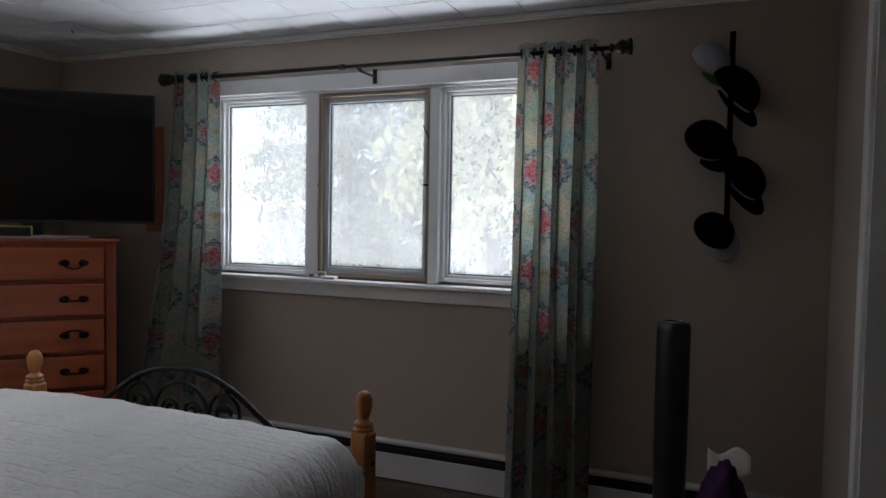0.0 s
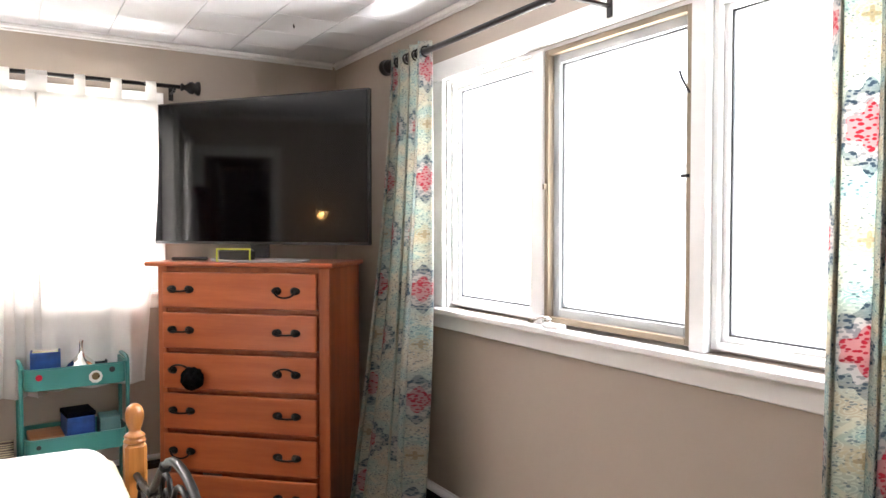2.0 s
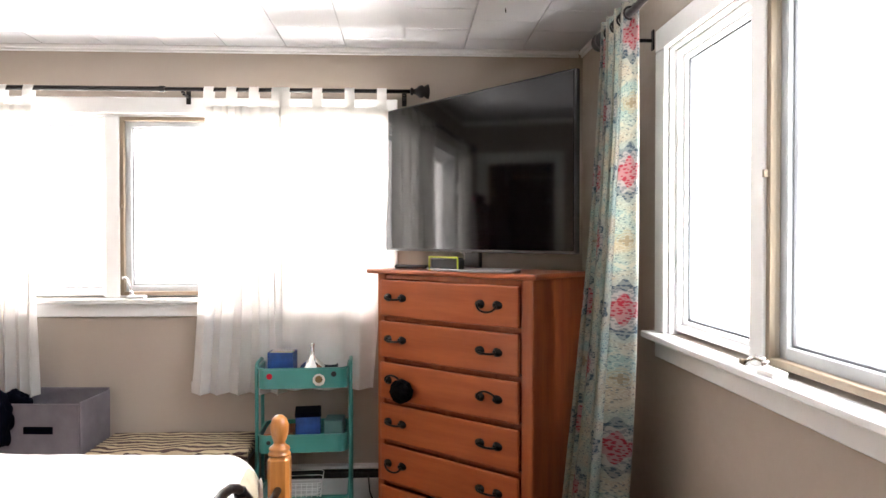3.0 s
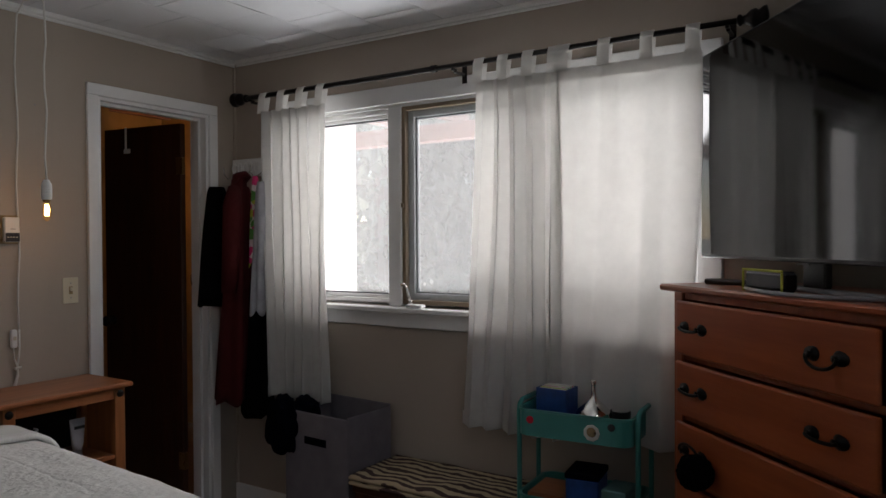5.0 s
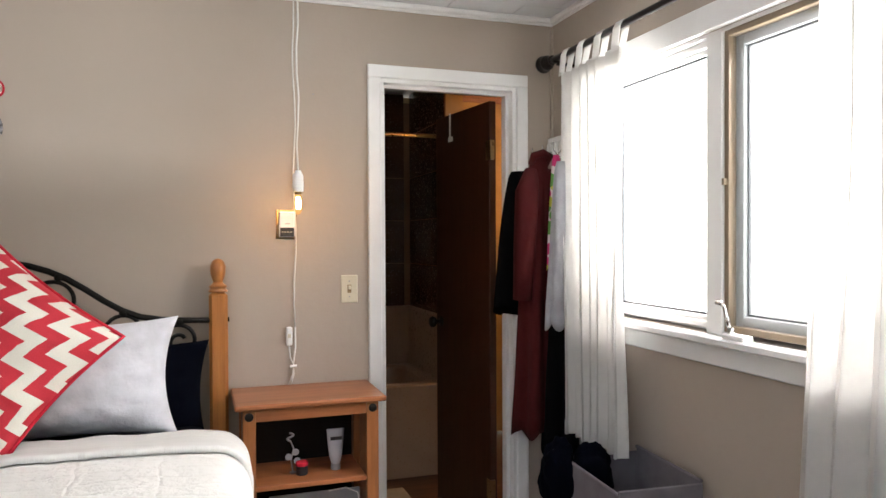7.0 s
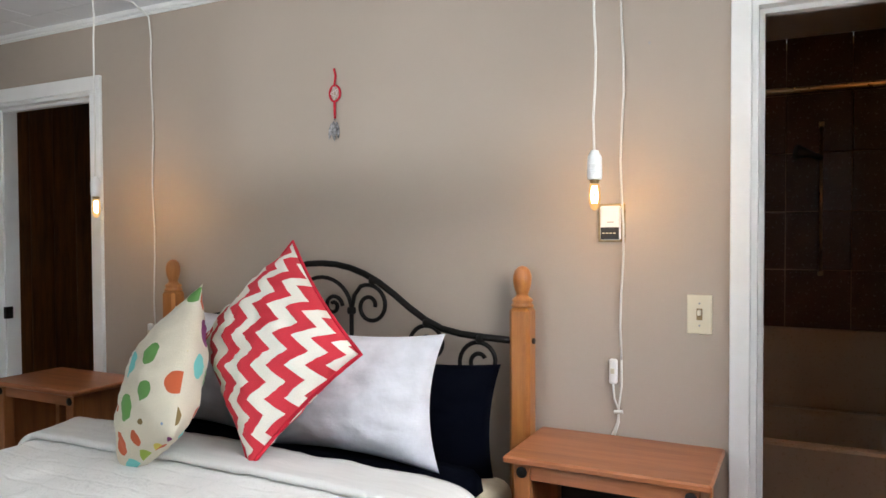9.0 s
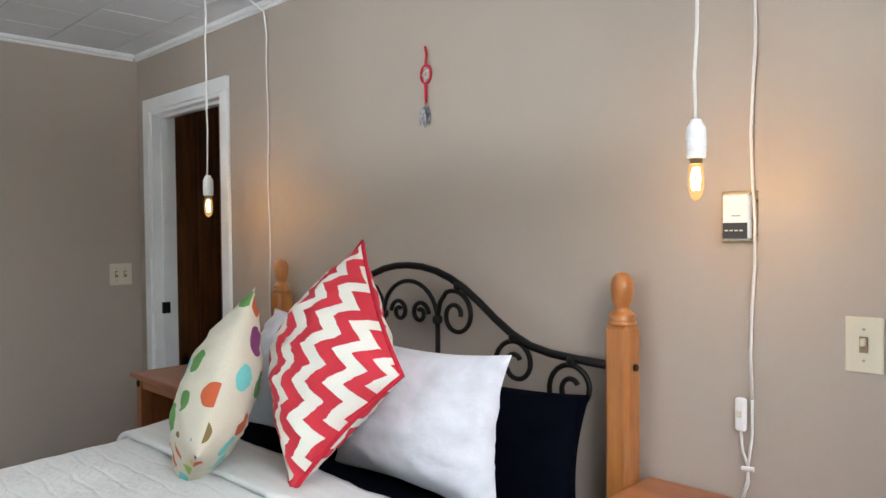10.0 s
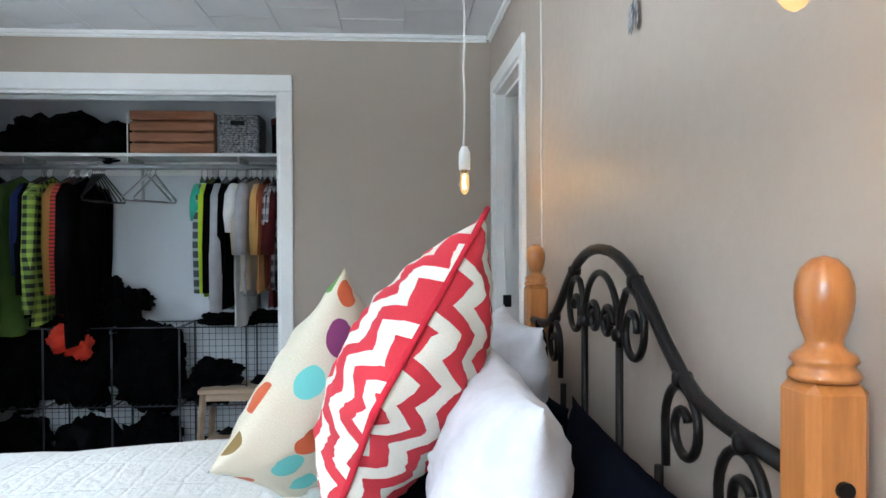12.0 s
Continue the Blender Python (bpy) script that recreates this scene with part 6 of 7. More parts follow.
def cap(x, y, z, r, material, brim_mat, ry, label):
    e = thing("cap", label, "cap", "caps on the wall", pose(x, y, z, 0, ry, 55) @ pose(0, 0, 0, 50, 0, 0))
    bm = bmesh.new()
    prof = [(r * math.cos(a), r * 0.82 * math.sin(a)) for a in [math.pi / 2 * k / 9 for k in range(10)]]
    lathe(prof, 24, bm=bm)
    part("crown", bm, material, e, smooth=True)

    def f(u, v):
        a = math.pi * (0.12 + 0.76 * u)
        rr = r * (0.96 + 0.62 * v * math.sin(a))
        return Vector((rr * math.cos(a), -rr * math.sin(a), -0.012 - 0.05 * v * (1 - abs(2 * u - 1) ** 2) * 0.3))
    thicken(part("brim", sheet(16, 5, f), brim_mat, e, smooth=True), 0.003)
    return e


M_GREEN = fabric("green_cloth", (0.06, 0.24, 0.03))
cap(-0.135, YN - 0.075, 2.11, 0.085, M_LGREY, M_GREEN, -20, "grey cap with a green brim hung high on the wall")
cap(-0.04, YN - 0.10, 1.97, 0.115, M_BLKCLOTH, M_BLKCLOTH, 15, "black cap hung on the wall")
cap(-0.14, YN - 0.09, 1.765, 0.098, M_BLKCLOTH, M_BLKCLOTH, -35, "black cap hung on the wall")
cap(0.0, YN - 0.09, 1.60, 0.108, M_BLKCLOTH, M_BLKCLOTH, 10, "black cap hung on the wall")
cap(-0.10, YN - 0.10, 1.38, 0.088, M_BLKCLOTH, M_LGREY, -30, "black cap with a pale brim hung on the wall")
fan = thing("tower_fan", "black tower fan with a chrome ring on top", "fan", at=pose(-0.235, 3.10, 0))
part("base", lathe([(0.13, 0), (0.135, 0.006), (0.12, 0.016), (0.05, 0.024)], 28), M_PLASTIC, fan)
part("column", lathe([(0.055, 0.0245), (0.062, 0.05), (0.068, 0.5), (0.068, 0.97), (0.064, 1.0)], 28), M_PLASTIC, fan, smooth=True)
ring = [(0.045 * math.cos(a), 0.045 * math.sin(a), 1.004) for a in [2 * math.pi * k / 24 for k in range(25)]]
part("ring", tube(ring, 0.0035, 6), M_CHROME, fan, smooth=True)
bg = thing("bag", "dark purple bag with white tissue sticking out", "bag", at=pose(-0.02, 2.82, 0))
M_PURPLE = fabric("purple_cloth", (0.055, 0.018, 0.06))
lump("sack", bg, (0, 0, 0.25), (0.10, 0.08, 0.29), M_PURPLE, 8, 0.15)
thicken(part("tissue", sheet(10, 8, lambda u, v: Vector((-0.06 + 0.15 * u, 0.0 + 0.04 * v, 0.490 + 0.075 * v + 0.018 * math.sin(7 * u + 3 * v)))), M_PAPER, bg, smooth=True), 0.001)

# ---- closet ----
SZ = 1.835
sh = thing("closet_shelf", "white closet shelf with a hanging rail and metal brackets", "shelf")
part("board", boxes((0.70, CX - 0.001, 0.781, 1.795, SZ - 0.018, SZ), bevel=0.002), M_WHITE, sh)
part("board", boxes((0.70, CX - 0.001, 1.797, 2.559, SZ - 0.018, SZ), bevel=0.002), M_WHITE, sh)
part("cleat", boxes((CX - 0.02, CX - 0.001, 0.781, 2.559, SZ - 0.10, SZ - 0.0185)), M_WHITE, sh)
part("rail", tube([(0.715, 0.781, SZ - 0.075), (0.715, 2.559, SZ - 0.075)], 0.015, 12), M_GREYPL, sh, smooth=True)
for y in (1.20, 1.80, 2.35):
    part("bracket", boxes((0.715, CX - 0.021, y, y + 0.012, SZ - 0.05, SZ - 0.0185), (CX - 0.040, CX - 0.021, y, y + 0.012, SZ - 0.25, SZ - 0.05)), M_GREYTRIM, sh)
part("divider", boxes((0.70, 0.704, 1.795, 1.801, SZ - 0.055, SZ + 0.22)), M_WHITE, sh)

cr = thing("wooden_crate", "slatted cedar crate standing on the closet shelf", "crate", at=pose(0.712, 1.335, SZ + 0.001))
for k in range(4):
    z = 0.004 + k * 0.060
    for x in (0.0, 0.245):
        part("slat", boxes((x, x + 0.010, 0, 0.455, z, z + 0.049), bevel=0.0015), M_CRATE, cr)
for y in (0.0105, 0.4325):
    for x in (0.0105, 0.2225):
        part("corner_post", boxes((x, x + 0.022, y, y + 0.012, 0.004, 0.235)), M_CRATE, cr)
    part("end_board", boxes((0.033, 0.222, y, y + 0.012, 0.004, 0.232)), M_CRATE, cr)
part("bottom", boxes((0.0105, 0.2445, 0.023, 0.432, 0.0, 0.010)), M_CRATE, cr)

bs = thing("basket", "grey and white woven basket on the closet shelf", "basket", at=pose(0.712, 1.095, SZ + 0.001))
bm = bmesh.new()
for k in range(17):
    z = 0.007 + k * 0.0125
    q = rounded(0.004, 0.22, 0.0, 0.225, 0.02, 3)
    lp = [(x + 0.002 * math.sin(i * 2.1 + k), y + 0.002 * math.cos(i * 1.7 + k), z) for i, (x, y) in enumerate(q)]
    tube(lp + lp[:1], 0.0072, 5, bm=bm)
part("woven_wall", bm, M_WICKER, bs, kind="stuff")
# dark plate in place of a shaded opening
part("handle_slot_shade", boxes((-0.006, -0.002, 0.075, 0.15, 0.155, 0.180)), M_SLOT, bs)
part("bottom", boxes((0.01, 0.21, 0.008, 0.217, 0.0, 0.004)), M_WICKER, bs)
b = thing("hat_box", "dark round box standing at the end of the shelf", "box", at=pose(0.84, 0.95, SZ + 0.001))
part("box_body", lathe([(0.09, 0), (0.092, 0.01), (0.092, 0.17)], 24), M_NAVY, b)
part("lid", lathe([(0.096, 0.1705), (0.096, 0.205), (0.08, 0.21)], 24), M_BURG, b)


def pile(name, label, cat, at, lumps, material, seed):
    p = thing(name, label, cat, at=at)
    for i, (c, s) in enumerate(lumps):
        lump("folded_cloth", p, c, s, material if i % 4 else M_BLKCLOTH, seed + i, 0.5)


pile("clothes_pile", "heap of dark folded clothes on the closet shelf", "clothes", pose(0.86, 2.10, SZ), [((0, -0.16, 0.075), (0.13, 0.15, 0.10)), ((-0.01, 0.05, 0.10), (0.13, 0.17, 0.13)), ((0, 0.27, 0.09), (0.13, 0.15, 0.12)), ((-0.02, 0.12, 0.05), (0.14, 0.3, 0.055))], M_BLKCLOTH, 40)

# wire cube shelves along the floor of the closet
wc = thing("wire_shelf_unit", "dark wire grid storage cubes along the closet floor", "shelf unit", at=pose(0.66, 0, 0))
bm = bmesh.new()
ys = [0.80 + 0.36 * k for k in range(6)]
for y in ys:
    for z in (0.02, 0.45, 0.88):
        box(bm, 0.0, 0.31, y - 0.003, y + 0.003, z - 0.003, z + 0.003)
    for x in (0.0, 0.31):
        box(bm, x - 0.004, x + 0.004, y - 0.004, y + 0.004, 0, 0.885)
for z in (0.02, 0.45, 0.88):
    for x in (0.0, 0.31):
        box(bm, x - 0.003, x + 0.003, ys[0], ys[-1], z - 0.003, z + 0.003)
part("frame", bm, M_WIRE, wc)
bm = bmesh.new()
for k in range(1, 24):
    z = 0.02 + k * 0.0374
    box(bm, 0.3125, 0.3150, ys[0], ys[-1], z - 0.0012, z + 0.0012)
n = int((ys[-1] - ys[0]) / 0.0375)
for k in range(n):
    y = ys[0] + k * 0.0375
    box(bm, 0.3095, 0.3120, y - 0.0012, y + 0.0012, 0.02, 0.88)
    for z in (0.45, 0.88):
        box(bm, 0.004, 0.306, y - 0.0012, y + 0.0012, z - 0.0045, z - 0.0032)
part("grid", bm, M_WIRE, wc, kind="stuff")

for i, (y, z, sy, sz) in enumerate(((1.00, 0.02, 0.15, 0.16), (1.35, 0.02, 0.15, 0.13), (1.72, 0.02, 0.16, 0.20), (2.08, 0.02, 0.16, 0.20), (2.42, 0.02, 0.15, 0.2),
                                    (1.00, 0.45, 0.13, 0.09), (1.36, 0.45, 0.15, 0.13), (1.72, 0.45, 0.17, 0.26), (2.08, 0.45, 0.17, 0.24), (2.42, 0.45, 0.15, 0.26),
                                    (1.12, 0.88, 0.16, 0.04), (1.30, 0.88, 0.12, 0.035), (2.10, 0.88, 0.16, 0.09), (2.40, 0.88, 0.14, 0.12))):
    pile("clothes_pile", "heap of black folded clothes on the wire shelves", "clothes", pose(0.80, y, z + 0.004), [((0, 0, sz * 0.75), (0.12, sy, sz)), ((-0.03, 0.05, sz * 0.5), (0.10, sy * 0.8, sz * 0.6)), ((0.0, -0.05, sz * 1.1), (0.09, sy * 0.7, sz * 0.5))], M_BLKCLOTH, 60 + 5 * i)


def garment(y, ztop, length, width, thick, material, seed, name="shirt", label="", sleeves=True, hanger=True, shelf_x=0.715, turn=None):
    """A garment on a hanger, seen edge on from the room; local x is across, y along the rail."""
    g = thing(name, label, "hanging clothes", "clothes on the closet rail", pose(shelf_x, y, ztop, 0, 0, random.uniform(-14, 14) if turn is None else turn))
    hw = width / 2

    def side(sign):
        def f(u, v):
            a = 2 * u - 1
            z = -length * (1 - v)
            sh_drop = -0.055 * abs(a) if v > 0.9 else 0
            w = hw * (1.0 + 0.12 * (1 - v))
            edge = 1 - abs(a) ** 3
            t = thick / 2 * edge * (0.5 + 0.6 * (1 - v)) * (1 if v < 0.985 else 0.15)
            fo = 0.010 * math.sin(a * 9 + seed) * (1 - v) + 0.014 * noise.noise(Vector((a * 2, v * 3, seed)))
            return Vector((a * w, sign * t + fo, z - 0.055 * abs(a) * v ** 8 + 0.012 * math.sin(5 * a + seed) * (1 - v)))
        return f

    bm = sheet(14, 16, side(1))
    sheet(14, 16, lambda u, v: side(-1)(1 - u, v), bm=bm)
    bmesh.ops.remove_doubles(bm, verts=bm.verts, dist=0.0015)
    bmesh.ops.recalc_face_normals(bm, faces=bm.faces)
    part("body", bm, material, g, smooth=True)
    if sleeves:
        for s in (-1, 1):
            k = min(length * 0.85, sleeves if sleeves is not True else 0.5)
            part("sleeve", tube([(s * (hw - 0.02), 0, -0.065), (s * (hw + 0.025), 0.005, -0.12), (s * (hw + 0.035), 0.012, -0.12 - k * 0.5), (s * (hw + 0.02), 0.015, -0.12 - k)], 0.042, 10, taper=[0.8, 1, 0.9, 0.75]), material, g, smooth=True)
    if hanger:
        h = part("hanger", tube([(-hw * 0.9, 0, -0.055), (0, 0, 0.004), (hw * 0.9, 0, -0.055)], 0.005, 6), M_PLASTIC, g)
        part("hanger_hook", tube([(0, 0, 0.004), (0, 0, 0.03), (0.016, 0, 0.045), (0.019, 0, 0.062), (0.008, 0, 0.076), (-0.008, 0, 0.074), (-0.016, 0, 0.064)], 0.002, 6), M_CHROME, h)
    return g


ZR = SZ - 0.135
M_OLIVE = fabric("olive_green_cloth", (0.055, 0.10, 0.02))
M_MINT = fabric("mint_cloth", (0.06, 0.40, 0.28))
M_NEON = fabric("neon_yellow_cloth", (0.40, 0.55, 0.02))
M_CHARC = stripes("charcoal_striped_cloth", (0.05, 0.06, 0.075), (0.30, 0.33, 0.36), 0.05)
M_SAND = fabric("sand_cloth", (0.42, 0.37, 0.29))
M_MUST = fabric("mustard_cloth", (0.48, 0.28, 0.09))
M_OCHRE = fabric("ochre_cloth", (0.24, 0.12, 0.03))
M_NAVYBLUE = fabric("navy_blue_cloth", (0.008, 0.014, 0.06))
M_RUST = fabric("rust_cloth", (0.22, 0.06, 0.025))
M_FLANNEL = checks("green_flannel", (0.30, 0.42, 0.07), (0.012, 0.02, 0.012), 0.045)
M_PLAID = checks("grey_red_plaid", (0.40, 0.40, 0.42), (0.03, 0.02, 0.03), 0.06)
M_REDSTR = stripes("red_striped_cloth", (0.32, 0.02, 0.015), (0.02, 0.01, 0.01), 0.02)
rail = [
    (0.985, 0.62, M_PLAID, "grey checked shirt hanging on the closet rail", 0.25), (1.015, 0.70, M_BURG, "dark red shirt hanging on the closet rail", 0.3),
    (1.045, 0.60, M_RUST, "rust brown shirt hanging on the closet rail", 0.3), (1.075, 0.62, M_MUST, "mustard shirt hanging on the closet rail", 0.3),
    (1.105, 0.62, M_SAND, "sand coloured shirt hanging on the closet rail", 0.3), (1.135, 0.64, M_LGREY, "light grey shirt hanging on the closet rail", 0.3),
    (1.165, 0.80, M_WHITECLOTH, "white shirt hanging on the closet rail", 0.18), (1.215, 0.70, M_BLKCLOTH, "black shirt hanging on the closet rail", 0.4),
    (1.27, 0.72, M_LGREY, "grey sweatshirt hanging on the closet rail", 0.6), (1.315, 0.66, M_BLKCLOTH, "black jacket hanging on the closet rail", 0.5),
    (1.345, 0.64, M_NEON, "neon yellow shirt hanging on the closet rail", 0.5), (1.375, 0.60, M_CHARC, "charcoal striped shirt hanging on the closet rail", 0.5), (1.405, 0.30, M_MINT, "mint green top hanging on the closet rail", 0.12),
    (2.02, 0.90, M_BLKCLOTH, "long black coat hanging on the closet rail", 0.6, -4), (2.055, 0.90, M_BLKCLOTH, "long black coat hanging on the closet rail", 0.6, 2),
    (2.085, 0.74, M_REDSTR, "red striped shirt hanging on the closet rail", 0.5, 2), (2.11, 0.72, M_OCHRE, "ochre brown shirt hanging on the closet rail", 0.5, 2),
    (2.20, 0.78, M_FLANNEL, "green and black checked flannel hanging on the closet rail", 0.6, -3), (2.235, 0.74, M_BLKCLOTH, "black shirt hanging on the closet rail", 0.5, -2),
    (2.26, 0.62, M_NAVYBLUE, "navy blue shirt hanging on the closet rail", 0.4, 0), (2.365, 0.84, M_OLIVE, "olive green coat hanging on the closet rail", 0.6, -6), (2.48, 0.80, M_BLKCLOTH, "black coat hanging on the closet rail", 0.6, 2),
]
for i, (y, ln, mt_, lb, slv, *turned) in enumerate(rail):
    garment(y, ZR, ln, 0.40, 0.070 if ln > 0.8 else 0.036, mt_, i * 1.3, "shirt" if ln < 0.8 else "coat", lb, slv, turn=turned[0] if turned else None)


def bare_hanger(y, rz, material, label):
    h = thing("clothes_hanger", label, "hanger", "empty hangers", pose(0.715, y, ZR, 0, 0, rz))
    part("triangle", tube([(0, 0, 0.02), (-0.02, 0, 0.005), (-0.19, 0, -0.115), (-0.185, 0, -0.13), (0.185, 0, -0.13), (0.19, 0, -0.115), (0.02, 0, 0.005), (0, 0, 0.02)], 0.0045, 6), material, h, smooth=True)
    part("hook", tube([(0, 0, 0.02), (0, 0, 0.035), (0.016, 0, 0.047), (0.019, 0, 0.062), (0.008, 0, 0.076), (-0.008, 0, 0.074), (-0.016, 0, 0.064)], 0.0022, 6), M_CHROME, h, smooth=True)


bare_hanger(1.655, -16, M_LGREY, "empty pale grey hanger on the closet rail")
bare_hanger(1.685, -30, M_WHITECLOTH, "empty white hanger on the closet rail")
bare_hanger(1.70, -22, M_LGREY, "empty pale hanger on the closet rail")
for k in range(6):
    bare_hanger(1.93 + 0.012 * k, -14 + 4 * k, M_PLASTIC, "empty black hanger on the closet rail")
rb = thing("red_bag", "bright red soft bag hanging among the dark coats", "bag", at=pose(0.62, 2.09, 0.83))
lump("sack", rb, (0, 0, 0), (0.07, 0.10, 0.075), M_RED, 90, 0.5)
lump("flap", rb, (-0.01, -0.07, -0.04), (0.05, 0.06, 0.075), M_RED, 92, 0.5)
bp = thing("backpack", "black backpack hanging beside the coats", "backpack", at=pose(0.78, 1.86, 1.0))
lump("sack", bp, (0, 0.03, -0.02), (0.10, 0.10, 0.13), M_BLKCLOTH, 95, 0.6)
lump("pocket", bp, (-0.03, -0.10, 0.02), (0.05, 0.07, 0.055), M_BLKCLOTH, 96, 0.6)
lump("strap", bp, (-0.02, 0.05, 0.11), (0.04, 0.05, 0.05), M_BLKCLOTH, 97, 0.5)

st = thing("step_stool", "pale birch step stool with a hand slot in its top", "stool", at=pose(0.585, 1.035, 0))
part("top", boxes((0, 0.27, 0, 0.37, 0.525, 0.55), bevel=0.004), M_BIRCH, st)
# thin dark plate paints the slot's shade on the solid top
part("hand_slot_shade", boxes((0.11, 0.15, 0.13, 0.24, 0.5502, 0.5510)), M_SLOT, st)
part("apron", boxes((0.015, 0.030, 0.03, 0.34, 0.485, 0.5245)), M_BIRCH, st)
part("apron", boxes((0.24, 0.255, 0.03, 0.34, 0.485, 0.5245)), M_BIRCH, st)
for x0, sx in ((0.02, -1), (0.25, 1)):
    for y0_, sy in ((0.025, -1), (0.345, 1)):
        part("leg", tube([(x0, y0_, 0.524), (x0 + sx * 0.012, y0_ + sy * 0.035, 0.0)], 0.019, 4), M_BIRCH, st)
part("step", boxes((0.0, 0.27, 0.02, 0.35, 0.24, 0.262), bevel=0.003), M_BIRCH, st)

# ---- bathroom ----
tub = thing("bathtub", "cream enamelled bathtub across the end of the bathroom", "bathtub")
bm = bmesh.new()
X0, X1, Y0, Y1, ZT = -3.944, -2.402, -2.054, -1.30, 0.55
rings = [[bm.verts.new((x, y, z)) for x, y in rounded(X0 + i, X1 - i, Y0 + i, Y1 - i, max(0.003, r), 6)] for i, z, r in ((0, 0, 0.003), (0, ZT - 0.01, 0.003), (0.01, ZT, 0.01), (0.07, ZT, 0.10), (0.085, ZT - 0.015, 0.11), (0.13, 0.16, 0.12), (0.20, 0.12, 0.12))]
for a, b in zip(rings, rings[1:]):
    for k in range(len(a)):
        bm.faces.new((a[k], a[(k + 1) % len(a)], b[(k + 1) % len(a)], b[k]))
bm.faces.new(rings[-1])
part("shell", bm, M_TUB, tub, smooth=False)
part("surround", boxes((X0 + 0.001, X1, Y0, Y0 + 0.02, ZT + 0.001, 0.95), (X0 + 0.001, X0 + 0.02, Y0 + 0.021, Y1, ZT + 0.001, 0.95), bevel=0.003), M_TUB, tub)
rod = thing("shower_rail", "brass shower curtain rail over the bathtub", "shower rail")
part("pole", tube([(X0 + 0.03, -1.33, 2.03), (X1, -1.33, 2.03)], 0.0125, 12), M_BRASS, rod, smooth=True)
part("flange", tube([(X0, -1.33, 2.03), (X0 + 0.03, -1.33, 2.03)], 0.026, 16), M_BRASS, rod)
shw = thing("shower_set", "chrome riser bar with a dark hand shower", "shower", at=pose(-3.47, -2.04, 0))
part("riser", tube([(0, 0.04, 1.24), (0, 0.04, 1.96)], 0.009, 10), M_BRASS, shw, smooth=True)
part("bracket", boxes((-0.012, 0.012, 0.0, 0.05, 1.22, 1.245), (-0.012, 0.012, 0.0, 0.05, 1.955, 1.98)), M_BRASS, shw)
part("hand_shower", tube([(0.0, 0.07, 1.80), (0.05, 0.10, 1.82), (0.11, 0.13, 1.83)], 0.016, 10, taper=[0.8, 1, 2.2]), M_PLASTIC, shw, smooth=True)
rug = thing("bath_mat", "cream bath mat on the dark floor", "mat", at=pose(-3.62, -1.10, 0.001))
bm = bmesh.new()
box(bm, 0, 0.55, 0, 0.62, 0, 0.02, 0.008, seg=2)
part("pile_layer", bm, M_BEIGE, rug)

leaf = thing("bathroom_door", "dark-stained flat wooden door standing open into the bathroom", "door", at=pose(-3.832, YS - T - 0.012, 0, 0, 0, -82.5))
part("slab", boxes((0.0, 0.565, -0.0175, 0.0175, 0.012, 2.045), bevel=0.002), M_DOORW, leaf)
k = part("knob", lathe([(0.026, 0), (0.026, 0.006), (0.010, 0.010), (0.010, 0.030), (0.024, 0.040), (0.029, 0.052), (0.024, 0.064), (0.001, 0.067)], 20, turn=pose(0.505, 0.018, 0.98, -90, 0, 0)), M_BLACK, leaf, smooth=True)
part("knob", lathe([(0.026, 0), (0.026, 0.006), (0.010, 0.010), (0.010, 0.030), (0.024, 0.040), (0.029, 0.052), (0.024, 0.064), (0.001, 0.067)], 20, turn=pose(0.505, -0.018, 0.98, 90, 0, 0)), M_BLACK, leaf, smooth=True)
part("over_door_hook", boxes((0.39, 0.405, 0.018, 0.021, 1.93, 2.050), (0.36, 0.41, 0.0212, 0.024, 1.905, 1.93), bevel=0.001), M_WHITE, leaf)
for z in (1.82, 0.25):
    part("hinge", boxes((-0.001, 0.03, 0.0178, 0.020, z - 0.045, z + 0.045), (-0.014, -0.0012, -0.002, 0.02, z - 0.045, z + 0.045)), M_BRASS, leaf)
hl = thing("hook_and_latch", "small brass hook on the door edge", "hook", at=pose(-3.895, YS - T + 0.02, 0))
part("wire_hook", tube([(0.045, 0.0, 1.24), (0.055, 0.012, 1.22), (0.05, 0.012, 1.19), (0.04, 0.0, 1.20)], 0.003, 6), M_BRASS, hl)

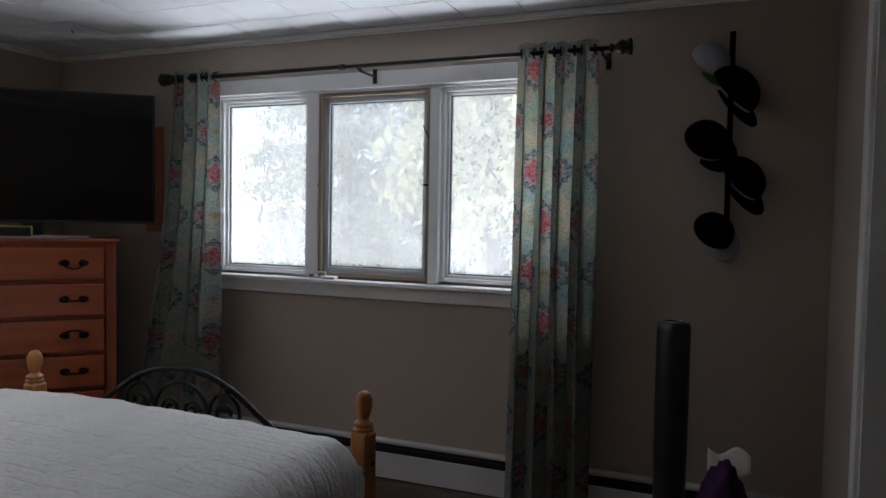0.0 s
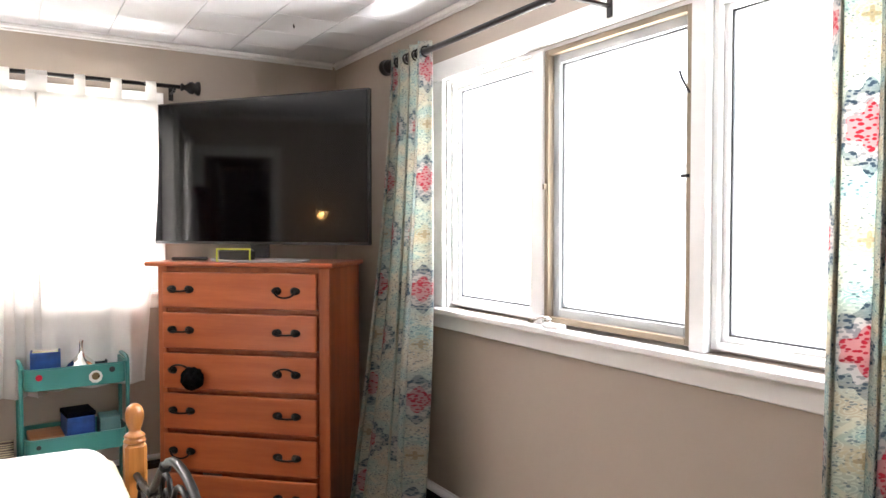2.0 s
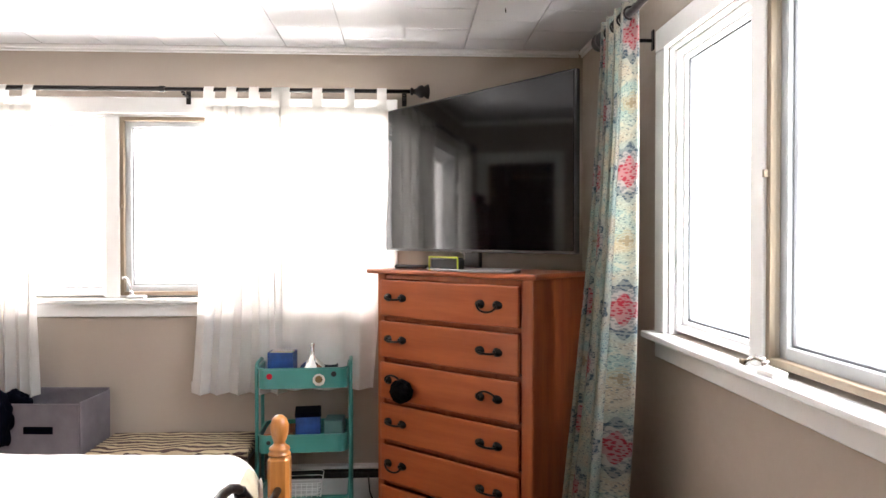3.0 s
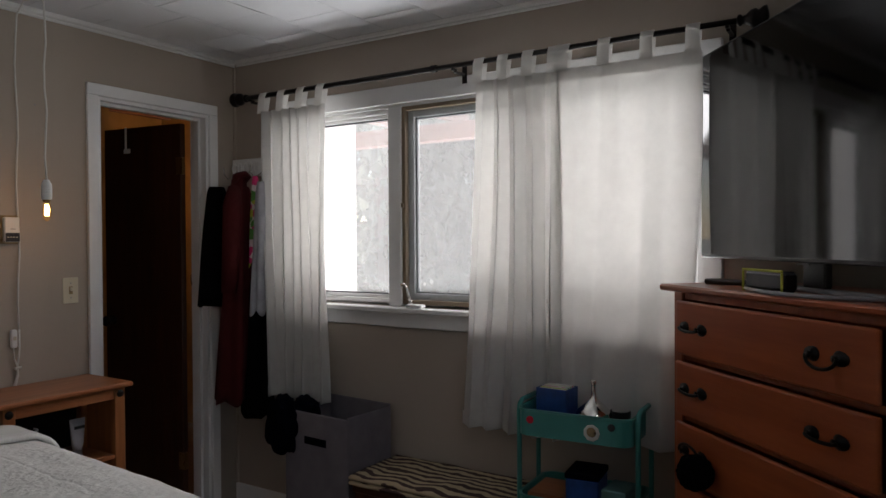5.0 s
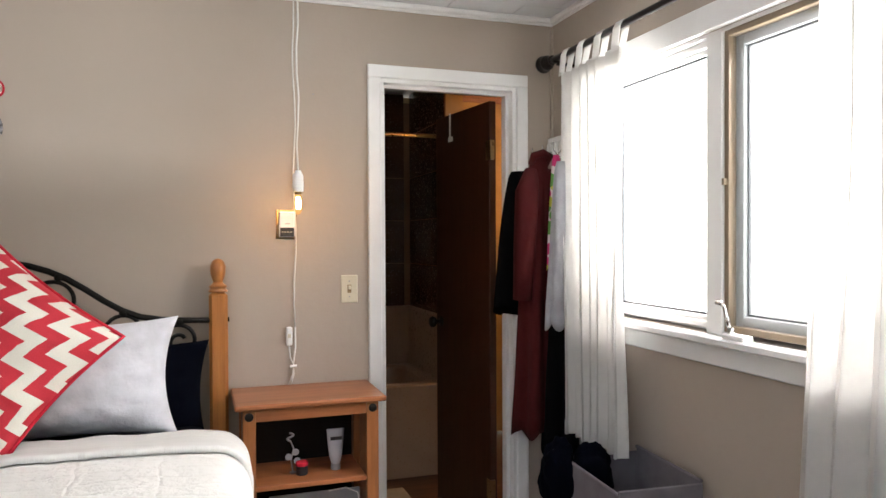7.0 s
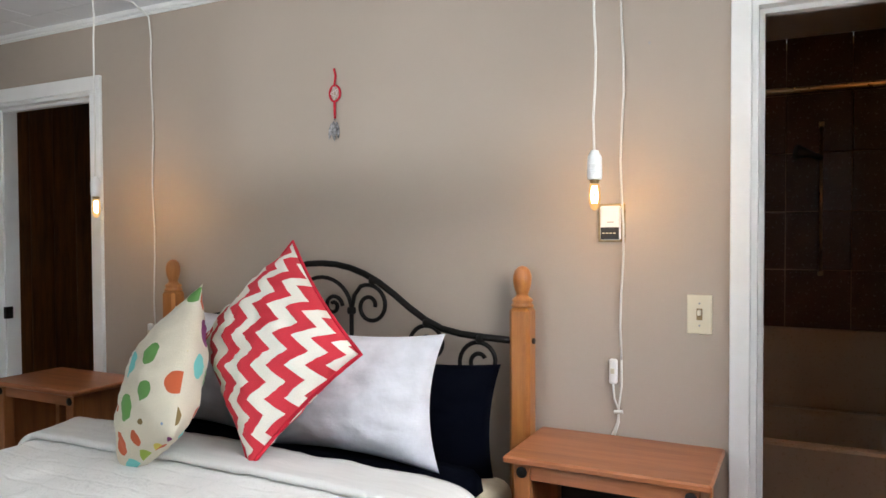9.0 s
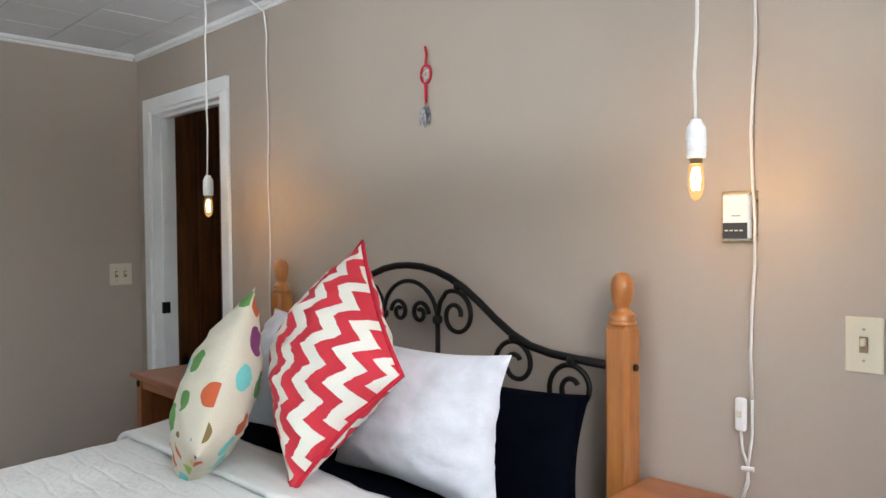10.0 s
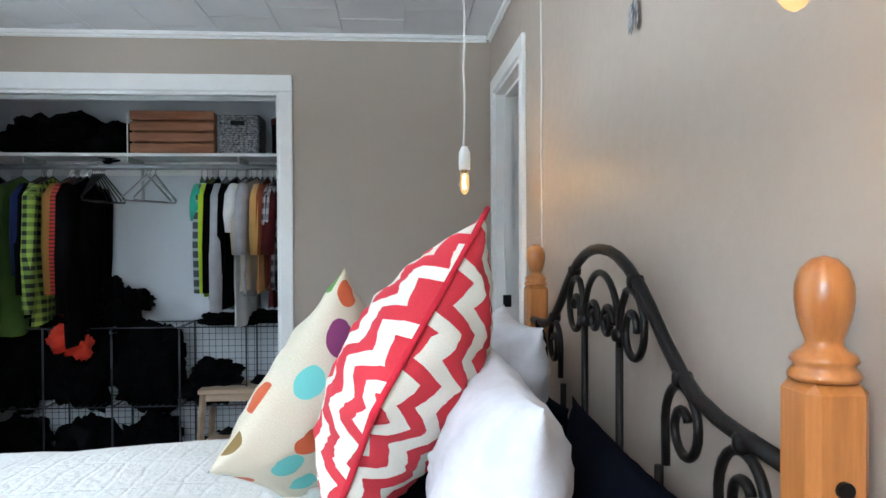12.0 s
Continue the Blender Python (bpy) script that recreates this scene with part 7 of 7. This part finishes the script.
vl = thing("vanity_lamp", "warm glowing wall lamp in the bathroom", "wall lamp", at=pose(-4.969, -1.20, 1.90, 0, 0, -90))
part("base", boxes((-0.10, 0.10, -0.03, 0.0, -0.03, 0.03), bevel=0.004), M_BRASS, vl)
part("globe", lathe([(0.03, 0.0), (0.06, 0.03), (0.07, 0.07), (0.05, 0.12), (0.001, 0.135)], 20, turn=pose(0, 0.03, -0.02, 0, 0, 0)), M_VANITY, vl, smooth=True)
vlamp = new("vanity_light", bpy.data.lights.new("vanity_light", "POINT"))
vlamp.data.energy, vlamp.data.color, vlamp.data.shadow_soft_size = VANITY_W, (1.0, 0.56, 0.22), 0.05
vlamp.location = (-4.76, -1.20, 1.90)

# hall things
hj = thing("jacket", "black jacket hanging high on the pine boards", "jacket", at=pose(0.45, -1.35, 0))
lump("garment", hj, (0, 0, 1.98), (0.10, 0.09, 0.13), M_BLKCLOTH, 120)
ltc = thing("strike_latch", "black iron latch on the hall door frame", "latch", at=pose(HALL_DOOR[1] - 0.018, YS - 0.05, 1.05))
part("body", boxes((-0.02, 0.0, -0.02, 0.02, -0.03, 0.03), bevel=0.003), M_BLACK, ltc)

# ---- floorboards and tiles, piece by piece ----
def pieces(name, parent, size, material, places, bevel):
    bm = bmesh.new()
    box(bm, 0, size[0], 0, size[1], 0, size[2], bevel)
    me = bpy.data.meshes.new(name)
    bm.to_mesh(me)
    bm.free()
    me.materials.append(material)
    for p in places:
        o = new(name, me)
        o.parent = parent
        o.matrix_basis = p


fb = tagged(new("floorboards"), kind="structure")
rnd = random.Random(5)
spots = []
rows_ = int((YN - YS) / 0.126)
for j in range(rows_):
    x = XW + 0.002 - rnd.uniform(0, 1.0) * (j % 2)
    for i in range(5):
        x0 = XW + 0.015 + i * 0.885
        spots.append(pose(x0, YS + 0.016 + j * 0.1262, -0.0118))
pieces("floorboard", fb, (0.883, 0.1245, 0.0118), M_FLOOR, spots, 0.0012)
tw = tagged(new("tiled_wall"), kind="structure")
spots = []
TS = 0.295
for i in range(5):
    for j in range(5):
        spots.append(pose(-3.938 + 0.04 + i * TS, -2.0545, 0.953 + j * TS, 90, 0, 0) @ pose(0, 0, -0.006))
pieces("tile", tw, (TS - 0.005, TS - 0.005, 0.006), M_TILE, spots, 0.001)
spots = [pose(-3.9445, -2.0450 + i * 0.25, 0.953 + j * TS, 90, 0, 90) for i in range(3) for j in range(5)]
pieces("tile", tw, (0.245, TS - 0.005, 0.006), M_TILE, spots, 0.001)
